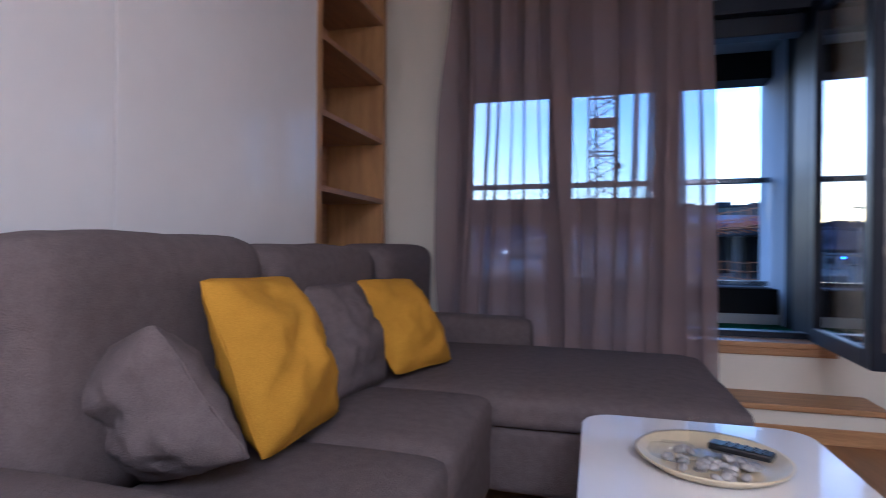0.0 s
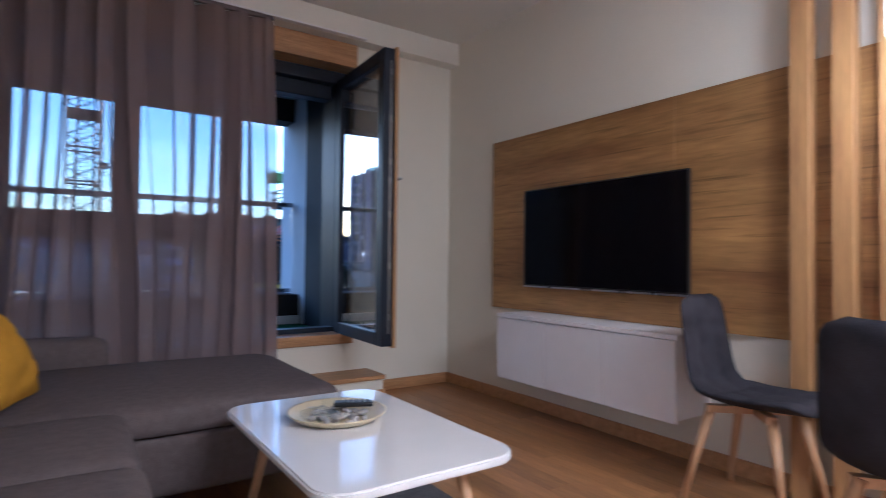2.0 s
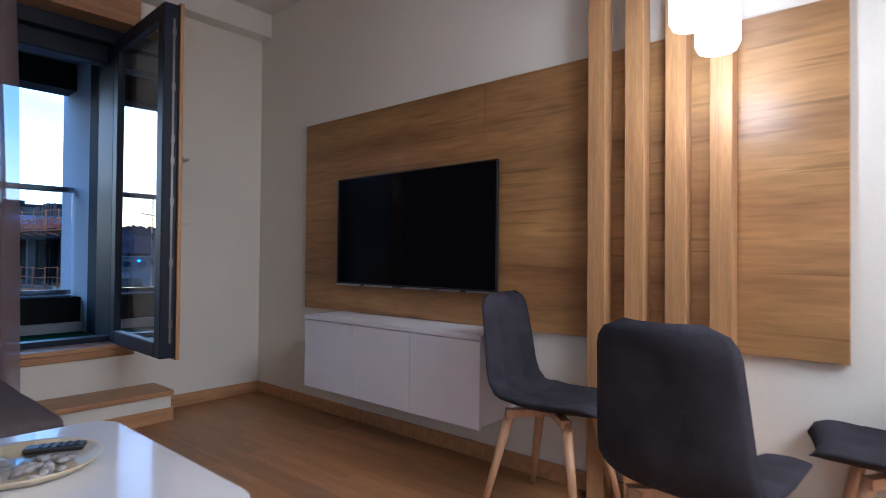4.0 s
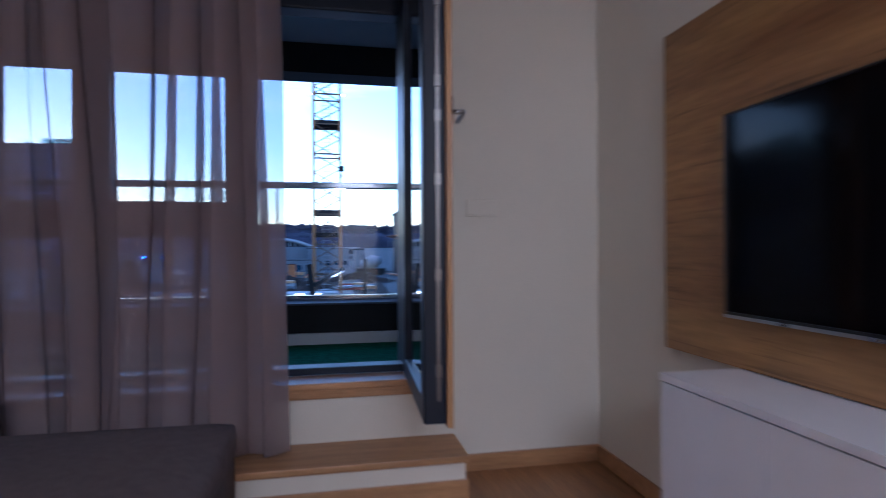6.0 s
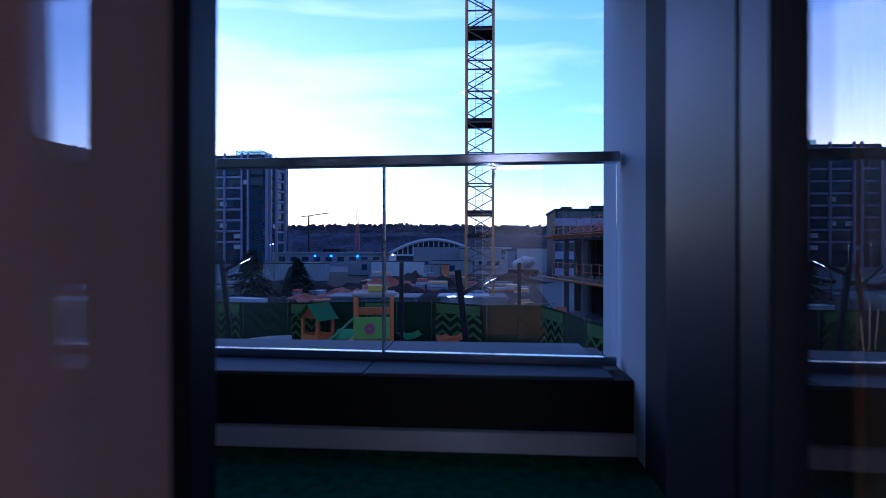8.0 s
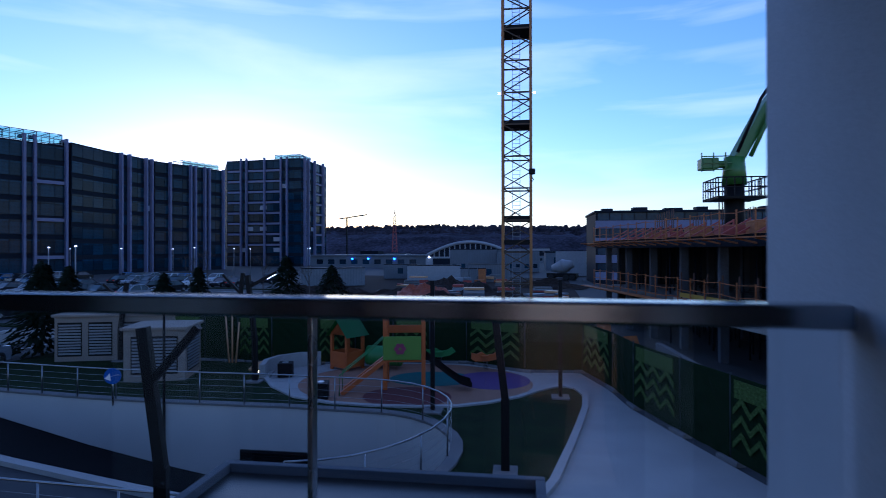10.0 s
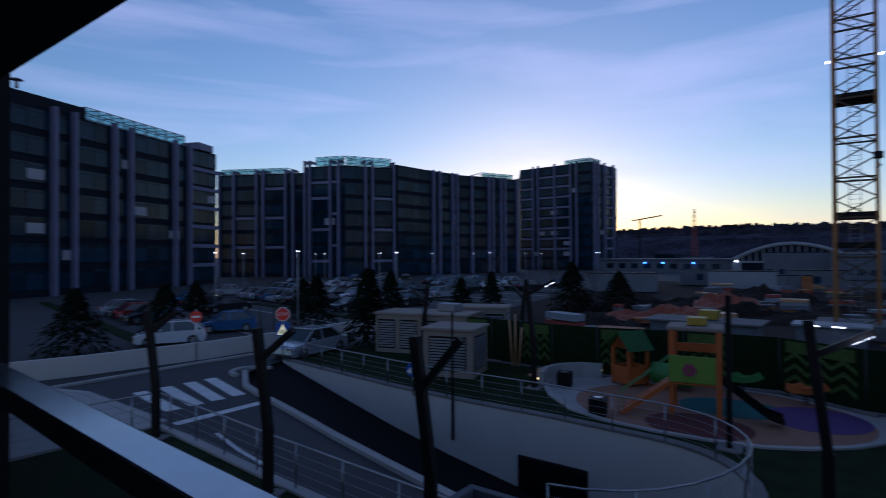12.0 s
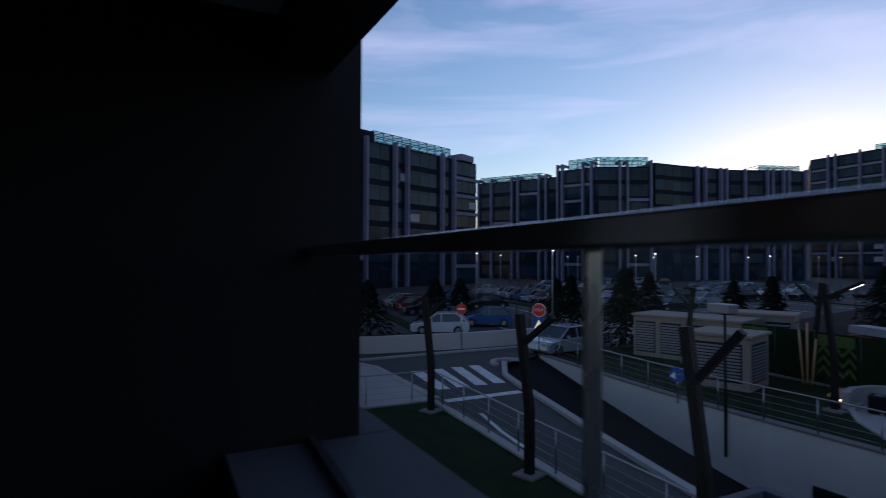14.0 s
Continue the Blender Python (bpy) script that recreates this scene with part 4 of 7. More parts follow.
# asphalt darkened in colour because the ramp lies deep in shade
RAMPSHADED = material("shaded_ramp_asphalt", (0.009, 0.009, 0.011), 0.9, vary=0.2, scale=0.6, grain=40, bump=0.2, spec=0.15)
structure("road_ramp", bm, RAMPSHADED, "garage ramp going down between walls")


def band(path, left, right, z0, z1):
    """A ribbon with height along a path, left and right of it."""
    bm = bmesh.new()
    pts = [Vector((x, y, 0)) for x, y in path]
    rows = []
    for i, p in enumerate(pts):
        way = (pts[min(i + 1, len(pts) - 1)] - pts[max(i - 1, 0)]).normalized()
        n = Vector((-way.y, way.x, 0))
        a, b = p + n * left, p - n * right
        rows.append([bm.verts.new((q.x, q.y, z)) for q, z in ((a, z0), (a, z1), (b, z1), (b, z0))])
    for r, s in zip(rows, rows[1:]):
        for k in range(4):
            bm.faces.new((r[k], r[(k + 1) % 4], s[(k + 1) % 4], s[k]))
    bm.faces.new(rows[0])
    bm.faces.new(rows[-1][::-1])
    bmesh.ops.recalc_face_normals(bm, faces=bm.faces)
    return bm


structure("wall_ramp", band(wall_line, 0.0, 0.25, G - 3.6, G + 0.06), RENDERWALL, "pale rendered retaining wall of the garage ramp")
structure("trim_ramp_coping", band(wall_line, 0.03, 0.30, G + 0.06, G + 0.13), CONCRETE, "pale coping on the ramp wall")
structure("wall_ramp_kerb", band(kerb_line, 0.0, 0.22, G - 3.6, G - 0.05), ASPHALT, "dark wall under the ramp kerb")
structure("kerb_ramp", band(kerb_line, 0.0, 0.24, G - 0.05, G + 0.12), PAVING, "pale kerb beside the ramp")
gate = thing("ramp_vent", "dark louvred vent opening in the ramp wall", "vent", (-6.2, 21.9, -6.3), placed=True)
part("frame", boxes(((-7.4, 21.93, -6.4), (-5.0, 21.99, -4.70))), BLACK, gate)
for k in range(14):
    part("slat", boxes(((-7.34, 21.88, -6.33 + 0.115 * k), (-5.06, 21.925, -6.26 + 0.115 * k))), BLACKPOLE, gate)

lawn_edge = [(1.6, 15.6), (2.3, 17.4), (2.85, 19.7), (3.25, 21.5), (3.62, 23.3), (3.78, 24.8), (3.6, 25.7), (3.2, 26.0), (2.8, 25.9), (2.2, 25.3), (1.5, 24.3), (0.55, 23.45), (-0.45, 22.9), (-1.7, 22.65), (-3.2, 22.6), (-4.7, 22.75), (-6.1, 23.3), (-7.5, 24.6), (-8.4, 25.9), (-8.75, 27.2)]
garden = [(-21.5, 23.5), (-16.8, 22.95), (-13.0, 22.5), (-10.2, 22.33), (-6.0, 22.33), (-3.0, 22.12), (-1.3, 21.5), (-0.1, 20.1), (0.15, 18.6), (-0.2, 16.8)] + lawn_edge + [(-9.2, 28.8), (-13.2, 28.9), (-21.5, 30.5)]
bm = prism(bmesh.new(), garden, G + 0.004, G + 0.075)
bmesh.ops.triangulate(bm, faces=[f for f in bm.faces if len(f.verts) > 4])
structure("ground_lawn", bm, LAWN, "dark short lawn around the playground")
plaza = [(-0.2, 16.8), (-2.2, 14.6), (8.2, 14.4), (7.0, 17.4), (5.8, 21.2), (5.05, 23.7), (4.75, 26.0), (4.0, 28.7), (1.7, 28.5), (-0.9, 30.0), (-4.2, 29.8), (-7.6, 28.95), (-9.2, 28.8)] + lawn_edge[::-1]
bm = prism(bmesh.new(), plaza, G - 0.05, G + 0.022)
bmesh.ops.triangulate(bm, faces=[f for f in bm.faces if len(f.verts) > 4])
structure("pavement_garden", bm, PAVING, "pale concrete path by the playground")
structure("kerb_lawn", band(lawn_edge, 0.1, 0.1, G, G + 0.13), PAVING, "pale curved kerb round the lawn")
structure("pavement_rubber_peach", prism(bmesh.new(), disc(-2.45, 26.25, 4.5, 3.45, 56, 0.10), G + 0.02, G + 0.030), PEACH, "peach rubber playground surface")
structure("pavement_rubber_purple", prism(bmesh.new(), disc(0.5, 26.95, 1.45, 1.5, 40), G + 0.02, G + 0.0345), PURPLE, "purple rubber circle")
structure("pavement_rubber_teal", prism(bmesh.new(), disc(-1.9, 26.9, 1.7, 1.25, 40, 0.1), G + 0.02, G + 0.0335), TEAL, "teal rubber patch")
structure("pavement_rubber_maroon", prism(bmesh.new(), disc(-2.35, 24.1, 1.55, 1.3, 40), G + 0.02, G + 0.0355), MAROON, "maroon rubber circle")
strip = [(-15.45, 14.0), (-7.4, 13.5), (4.0, 13.05), (8.0, 12.5), (8.0, 6.8), (-15.6, 6.8)]
structure("ground_strip", prism(bmesh.new(), strip, G + 0.004, G + 0.10), LAWN, "narrow lawn below the balcony")
near_rail = [(-15.75, 10.2), (-15.5, 14.15), (-13.8, 14.05), (-12.2, 13.95), (-10.6, 13.83), (-9.0, 13.71), (-7.5, 13.63), (-4.0, 13.45), (0.0, 13.3), (4.0, 13.15)]
structure("kerb_strip", band(near_rail, 0.14, 0.14, G, G + 0.16), PAVING, "pale kerb under the steel railing")
structure("pavement_street", prism(bmesh.new(), [(-24.5, 8), (-15.9, 8), (-15.75, 14.3), (-22.0, 14.5), (-24.5, 14.0)], G + 0.004, G + 0.10), PAVING, "pale pavement at the street corner")
structure("kerb_corner", band([(-24.2, 13.7), (-22.0, 14.5), (-15.75, 14.4)], 0.16, 0.16, G, G + 0.125), PAVING, "pale kerb round the street corner")
for far_y, near_y in ((18.92, 18.0), (18.0, 17.15), (17.0, 16.32), (15.98, 15.48)):
    structure("road_stripe", band([(-20.85, far_y), (-17.2, near_y)], 0.25, 0.25, G + 0.002, G + 0.006), ROADPAINT, "white zebra crossing bar")
structure("road_stopline", band([(-15.6, 14.7), (-15.6, 17.9)], 0.2, 0.2, G + 0.002, G + 0.006), ROADPAINT, "white stop line")
structure("road_lane_line", band([(-13.7, 15.0), (-11.8, 14.55), (-10.1, 14.3)], 0.06, 0.06, G + 0.002, G + 0.006), ROADPAINT, "thin white lane line")
tip = [(-20.2 + 1.15 * math.cos(radians(a)), 20.75 + 0.95 * math.sin(radians(a))) for a in range(100, 271, 17)]
structure("kerb_island", band(tip, 0.12, 0.12, G, G + 0.125), PAVING, "pale rounded kerb at the head of the ramp")
structure("road_edge_line", band([(-24.2, 13.4), (-24.4, 20), (-24.2, 27), (-23.6, 34)], 0.12, 0.12, G + 0.002, G + 0.10), PAVING, "pale road kerb")
street_wall = [(-27.4, 11.5), (-26.2, 16), (-25.5, 21.5), (-25.6, 28), (-26.2, 36)]
structure("wall_street", band(street_wall, 0.0, 0.25, G, G + 0.88), RENDERWALL, "low pale wall along the car park")
structure("ground_site", prism(bmesh.new(), [(-14, 33.5), (5.0, 31.0), (7.0, 46), (10, 110), (-40, 120), (-26, 52), (-18, 36)], G + 0.003, G + 0.02), EARTH, "bare earth of the building site")


RAILSTEEL = material("weathered_stainless", (0.30, 0.31, 0.33), 0.35, 1.0, vary=0.12, grain=60, bump=0.02)


def railing(name, label, path, height, spacing, wires=4):
    ob = thing(name, label, "railing", (path[0][0], path[0][1], G), placed=True)
    pts = [Vector((x, y, G + 0.13)) for x, y in path]
    bm = bmesh.new()
    sweep(bm, [p + Vector((0, 0, height)) for p in pts], 0.024, 8)
    part("handrail", bm, RAILSTEEL, ob)
    for k in range(wires):
        bm = bmesh.new()
        sweep(bm, [p + Vector((0, 0, height * (0.18 + 0.2 * k))) for p in pts], 0.005, 5)
        part("wire", bm, RAILSTEEL, ob)
    bm = bmesh.new()
    rod(bm, (0, 0, 0), (0, 0, height), 0.021, 0.021, 8)
    me = bpy.data.meshes.new("post")
    bm.to_mesh(me)
    bm.free()
    me.materials.append(RAILSTEEL)
    run = 0.0
    for a, b in zip(pts, pts[1:]):
        d = (b - a).length
        while run < d:
            q = new("post", me)
            q.parent = ob
            q.location = a + (b - a) * (run / d) - Vector((path[0][0], path[0][1], G))
            run += spacing
        run -= d
    return ob


railing("ramp_railing", "stainless steel railing with wires on the ramp wall", [(x, y + 0.0) for x, y in wall_line], 1.0, 1.55)
railing("street_railing", "stainless steel railing with wires along the lawn strip", near_rail, 1.0, 1.6)


def y_lamp(at, turn, height, arm, lit, lo=0.74, hi=0.98):
    """A kinked black pole with a slanting arm that carries a light strip."""
    ob = thing("street_lamp", "black kinked steel street lamp with a slanting arm", "street lamp", at, turn, "kinked street lamps")
    bm = bmesh.new()
    beam(bm, (0, 0, 0), (0.0, 0, height * 0.42), 0.19, 0.16)
    beam(bm, (0.0, 0, height * 0.41), (-0.28, 0, height), 0.19, 0.16)
    part("pole", bm, BLACKPOLE, ob)
    bm = bmesh.new()
    beam(bm, (-0.16, 0, height * lo), (-0.16 + arm, 0, height * hi), 0.17, 0.11)
    a = part("arm", bm, BLACKPOLE, ob)
    bm = bmesh.new()
    m = 0.62
    for k in range(2):
        s = m + 0.2 * k
        beam(bm, (-0.16 + arm * s, -0.055, height * (lo + (hi - lo) * s) - 0.05), (-0.16 + arm * (s + 0.15), -0.055, height * (lo + (hi - lo) * (s + 0.15)) - 0.05), 0.05, 0.03)
    part("light_strip", bm, LAMPGLOW if lit else BLACKPOLE, ob, "light strip")
    bm = box(bmesh.new(), (-0.28, -0.28, 0), (0.28, 0.28, 0.06), 0.01)
    part("foot_plate", bm, CONCRETE, ob, "square concrete foot")
    return ob


y_lamp((-14.3, 13.5, G + 0.10), 25, 3.65, 0.85, False, 0.83, 1.0)
y_lamp((-8.55, 13.15, G + 0.10), 18, 3.6, 0.80, False, 0.82, 1.0)
y_lamp((-4.05, 13.15, G + 0.10), 14, 3.8, 0.72, False, 0.77, 1.0)
y_lamp((1.23, 17.75, G + 0.075), 0, 4.0, 0.85, True, 0.85, 0.97)
y_lamp((-16.6, 28.3, G + 0.07), 190, 3.6, 0.9, True)
y_lamp((-8.55, 25.25, G + 0.075), 4, 4.1, 1.05, True, 0.90, 1.03)
y_lamp((-12.6, 31.5, G), 186, 4.0, 0.9, False)
for x, y, h in ((2.92, 24.45, 4.05), (-1.15, 22.25, 4.1)):
    ob = thing("lamp_post", "straight black steel lamp post on a square foot", "lamp post", (x, y, G + 0.07), group="straight lamp posts")
    bm = box(bmesh.new(), (-0.065, -0.065, 0), (0.065, 0.065, h), 0.01)
    part("pole", bm, BLACKPOLE, ob)
    part("foot_plate", box(bmesh.new(), (-0.3, -0.3, 0), (0.3, 0.3, 0.06), 0.01), CONCRETE, ob)
lamp("street_lamp_light", "POINT", (1.8, 17.6, 0.25), 12, (1.0, 0.93, 0.8), 0.1)


def kiosk(at, w, d, h, turn, label):
    ob = thing("vent_kiosk", label, "kiosk", at, turn)
    part("body", box(bmesh.new(), (-w / 2, -d / 2, 0), (w / 2, d / 2, h), 0.01), KIOSK, ob)
    part("roof", box(bmesh.new(), (-w / 2 - 0.1, -d / 2 - 0.1, h), (w / 2 + 0.1, d / 2 + 0.1, h + 0.12), 0.02), KIOSK, ob, "flat overhanging roof slab")
    for face in ("front", "side"):
        n = max(1, int((w if face == "front" else d) / 1.3))
        span = (w if face == "front" else d) / n
        for q in range(n):
            c = -(w if face == "front" else d) / 2 + span * (q + 0.5)
            bw = span * 0.36
            if face == "front":
                backing = box(bmesh.new(), (c - bw - 0.05, -d / 2 - 0.002, h * 0.14), (c + bw + 0.05, -d / 2 + 0.01, h * 0.88))
            else:
                backing = box(bmesh.new(), (w / 2 - 0.01, c - bw - 0.05, h * 0.14), (w / 2 + 0.002, c + bw + 0.05, h * 0.88))
            part("vent_opening", backing, BLACKPOLE, ob, "dark vent opening")
            grid = bmesh.new()
            for k in range(11):
                z = h * 0.18 + k * h * 0.062
                if face == "front":
                    box(grid, (c - bw, -d / 2 - 0.035, z), (c + bw, -d / 2 - 0.003, z + h * 0.036))
                else:
                    box(grid, (w / 2 + 0.003, c - bw, z), (w / 2 + 0.035, c + bw, z + h * 0.036))
            part("louvre", grid, LOUVRE, ob, "metal louvre")
    return ob


kiosk((-12.75, 25.85, G + 0.07), 2.25, 2.1, 1.98, 16, "small beige vent kiosk with metal louvres on the lawn")
kiosk((-17.3, 29.6, G + 0.0), 5.2, 2.4, 2.1, 16, "long beige vent kiosk with louvres behind the lawn")
kiosk((-15.5, 32.5, G + 0.0), 2.6, 1.8, 2.3, 24, "pale plant kiosk with a flat roof")

# hedge-print site fence
FENCEPOST = material("dark_galvanised_post", (0.03, 0.036, 0.036), 0.55, 0.4, vary=0.1, scale=3, grain=20, bump=0.05)
fence_line = [(-15.6, 29.3), (-13.0, 29.25), (-9.6, 29.0), (-7.5, 29.05), (-4.2, 29.95), (-0.85, 30.2), (1.75, 28.65), (4.15, 28.85), (4.9, 26.0), (5.2, 23.75), (5.95, 21.2), (7.2, 17.3), (8.2, 14.4)]
k = 0
for a, b in zip(fence_line, fence_line[1:]):
    a, b = Vector((*a, G)), Vector((*b, G))
    n = max(1, round((b - a).length / 2.1))
    for i in range(n):
        p, q = a + (b - a) * (i / n), a + (b - a) * ((i + 1) / n)
        w = (q - p).length
        mid = (p + q) / 2
        turn = math.degrees(math.atan2((q - p).y, (q - p).x))
        zig = k % 2 == 0
        ob = thing("fence_panel", "site fence panel with a dark hedge print" + (" and light green zigzags" if zig else ""), "fence", (mid.x, mid.y, G), turn, "panels of the site fence")
        sheet = bmesh.new()
        box(sheet, (-w / 2 + 0.03, -0.02, 0.12), (w / 2 - 0.03, 0.02, 2.12))
        bmesh.ops.subdivide_edges(sheet, edges=sheet.edges, cuts=7, use_grid_fill=True)
        for v in sheet.verts:
            v.co.y += 0.03 * noise.noise(Vector((v.co.x * 4 + k * 7, v.co.z * 4, 0)))
        part("screen", sheet, HEDGE, ob)
        for s in (-1, 1):
            bm = bmesh.new()
            rod(bm, (s * (w / 2 - 0.01), 0, 0), (s * (w / 2 - 0.01), 0, 2.18), 0.022, 0.022, 6)
            part("post", bm, FENCEPOST, ob)
        part("foot", box(bmesh.new(), (w / 2 - 0.38, -0.14, 0), (w / 2 + 0.36, 0.14, 0.13), 0.03), CONCRETE, ob, "concrete fence foot")
        if zig:
            for r in range(3):
                bm = bmesh.new()
                teeth = 3
                cols_ = []
                for q in range(teeth * 2 + 1):
                    x0 = -w * 0.42 + q * w * 0.84 / (teeth * 2)
                    z0 = 0.42 + 0.40 * r + (0.30 if q % 2 else 0)
                    cols_.append([bm.verts.new(p) for p in ((x0, -0.075, z0), (x0, -0.075, z0 + 0.15), (x0, -0.05, z0 + 0.15), (x0, -0.05, z0))])
                for u, v in zip(cols_, cols_[1:]):
                    for e in range(4):
                        bm.faces.new((u[e], u[(e + 1) % 4], v[(e + 1) % 4], v[e]))
                bm.faces.new(cols_[0])
                bm.faces.new(cols_[-1][::-1])
                bmesh.ops.recalc_face_normals(bm, faces=bm.faces)
                part("zigzag", bm, HEDGELIGHT, ob, "light green zigzag stripe")
            part("light_patch", box(bmesh.new(), (-w * 0.4, -0.07, 1.62), (w * 0.4, -0.052, 2.05), 0.005), HEDGELIGHT, ob, "light green leaf patch")
        k += 1

# ---------- playground ----------
PZ = G + 0.033
hut = thing("playhouse", "small orange wooden playhouse with a green pitched roof", "playhouse", (-5.85, 28.35, PZ), -30)
for sx in (-1, 1):
    for sy in (-1, 1):
        part("post", box(bmesh.new(), (sx * 0.46 - 0.06, sy * 0.46 - 0.06, 0), (sx * 0.46 + 0.06, sy * 0.46 + 0.06, 1.5), 0.01), ORANGE, hut)
for lo, hi in (((-0.46, -0.52, 0.1), (0.46, -0.48, 0.78)), ((-0.46, 0.48, 0.1), (0.46, 0.52, 0.78)), ((-0.52, -0.46, 0.1), (-0.48, 0.46, 0.78)), ((0.48, -0.46, 0.1), (0.52, 0.46, 0.78))):
    part("side_board", box(bmesh.new(), lo, hi, 0.01), ORANGE, hut)
for s in (-1, 1):
    bm = bmesh.new()
    vs = [bm.verts.new(p) for p in ((0, -0.66, 2.15), (0, 0.66, 2.15), (s * 0.66, 0.66, 1.42), (s * 0.66, -0.66, 1.42))]
    f = bm.faces.new(vs)
    bmesh.ops.solidify(bm, geom=[f], thickness=0.05)
    part("roof", bm, PLAYGREEN, hut, "green roof board")
for y in (-0.50, 0.50):
    bm = bmesh.new()
    vs = [bm.verts.new(p) for p in ((-0.54, y, 1.5), (0.54, y, 1.5), (0, y, 2.06))]
    f = bm.faces.new(vs)
    bmesh.ops.solidify(bm, geom=[f], thickness=0.04)
    part("gable", bm, ORANGE, hut)
tube = bmesh.new()
sweep(tube, [(-5.0 + 0.25 * q, 28.6 - 0.02 * q, PZ + 0.55) for q in range(7)], 0.42, 20)
solid("play_tunnel", tube, PLAYGREEN, "green plastic crawl tunnel beside the playhouse", "tunnel")

tower = thing("play_tower", "orange wooden play tower with a lime panel, ladder and slide", "play tower", (-2.75, 25.65, PZ), 10)
for sx in (-1, 1):
    for sy in (-1, 1):
        part("post", box(bmesh.new(), (sx * 0.7 - 0.075, sy * 0.6 - 0.075, 0), (sx * 0.7 + 0.075, sy * 0.6 + 0.075, 2.75), 0.01), ORANGE, tower)
part("platform", box(bmesh.new(), (-0.75, -0.65, 1.0), (0.75, 0.65, 1.08), 0.01), ORANGE, tower)
part("roof", box(bmesh.new(), (-0.85, -0.72, 2.75), (0.85, 0.72, 2.88), 0.04), KIOSK, tower, "pale pinkish roof board")
part("roof_ridge", box(bmesh.new(), (-0.25, -0.3, 2.9), (0.35, 0.3, 3.15), 0.02), YELLOW, tower, "yellow roof box")
part("front_panel", box(bmesh.new(), (-0.78, -0.72, 1.08), (0.62, -0.66, 1.95), 0.03), LIME, tower, "lime green panel")
for q in range(6):
    bm = bmesh.new()
    a = q * math.pi / 3
    rod(bm, (-0.15 + 0.13 * math.cos(a), -0.725, 1.5 + 0.13 * math.sin(a)), (-0.15 + 0.13 * math.cos(a), -0.755, 1.5 + 0.13 * math.sin(a)), 0.085, 0.085, 12)
    part("petal", bm, PINK, tower, "pink flower petal")
part("top_board", box(bmesh.new(), (-0.7, 0.56, 1.9), (0.7, 0.62, 2.2), 0.02), ORANGE, tower)
bm = bmesh.new()
for s in (-1, 1):
    beam(bm, (-0.75, -0.3 + 0.35 * s, 1.05), (-2.2, -1.0 + 0.35 * s, 0.03), 0.10, 0.16)
part("ramp_beam", bm, ORANGE, tower)
for q in range(7):
    part("rung", box(bmesh.new(), (-0.95 - 0.19 * q, -0.72 - 0.09 * q, 0.93 - 0.135 * q), (-0.86 - 0.19 * q, -0.02 - 0.09 * q, 0.97 - 0.135 * q), 0.005), ORANGE, tower)
bm = bmesh.new()
for s in (-1, 1):
    sweep(bm, [(-0.75, -0.3 + 0.4 * s, 1.9), (-1.5, -0.65 + 0.4 * s, 1.25), (-2.25, -1.0 + 0.4 * s, 0.7), (-2.25, -1.0 + 0.4 * s, 0.0)], 0.022, 6)
part("ladder_rail", bm, PLAYGREEN, tower)
bm = bmesh.new()
prof = [(0.75, 1.08), (1.1, 0.85), (1.6, 0.5), (2.05, 0.22), (2.45, 0.14)]
rowsv = []
for x, z in prof:
    rowsv.append([bm.verts.new((x, y - 0.42 * (x - 0.75), z + dz)) for y, dz in ((-0.32, 0.2), (-0.3, 0.0), (0.3, 0.0), (0.32, 0.2))])
for r, s in zip(rowsv, rowsv[1:]):
    for q in range(3):
        bm.faces.new((r[q], r[q + 1], s[q + 1], s[q]))
bmesh.ops.solidify(bm, geom=list(bm.faces), thickness=0.03)
part("slide", bm, BLACK, tower, "dark plastic slide")


def rider(at, colour, label):
    ob = thing("spring_rider", label, "spring rider", at, 20)
    bm = bmesh.new()
    sweep(bm, [(0.09 * math.cos(q * 0.7), 0.09 * math.sin(q * 0.7), 0.05 + q * 0.008) for q in range(46)], 0.014, 6)
    part("spring", bm, BLACK, ob)
    bm = bmesh.new()
    outline = [(-0.62, 0.52), (-0.45, 0.42), (0.1, 0.40), (0.45, 0.46), (0.72, 0.62), (0.55, 0.82), (0.35, 0.70), (0.05, 0.66), (-0.15, 0.80), (-0.4, 0.72), (-0.6, 0.78)]
    low = [bm.verts.new((x, -0.05, z)) for x, z in outline]
    top2 = [bm.verts.new((x, 0.05, z)) for x, z in outline]
    bm.faces.new(low)
    bm.faces.new(top2[::-1])
    for q in range(len(outline)):
        bm.faces.new((low[q], low[(q + 1) % len(low)], top2[(q + 1) % len(low)], top2[q]))
    bmesh.ops.recalc_face_normals(bm, faces=bm.faces)
    part("board", bm, colour, ob)
    part("seat", box(bmesh.new(), (-0.2, -0.16, 0.60), (0.12, 0.16, 0.66), 0.02), colour, ob)


rider((0.1, 28.6, PZ), ORANGE, "orange spring rider shaped like a fish")
rider((-1.95, 29.3, PZ), PLAYGREEN, "green spring rider on the playground")
bench = thing("bench", "curved pale bench wall with a strip light below its seat", "bench", (-7.9, 27.0, G + 0.02), placed=True)
curve = [(-7.2, 28.75), (-8.0, 28.5), (-8.6, 27.8), (-8.75, 26.9), (-8.45, 25.9)]
part("wall", band(curve, 0.0, 0.22, G + 0.02, G + 0.62), PAVING, bench)
part("seat", band(curve, -0.22, 0.62, G + 0.40, G + 0.46), OAK_X, bench, "wooden seat")
part("strip_light", band(curve, -0.24, 0.28, G + 0.30, G + 0.34), BENCHGLOW, bench, "warm strip light")
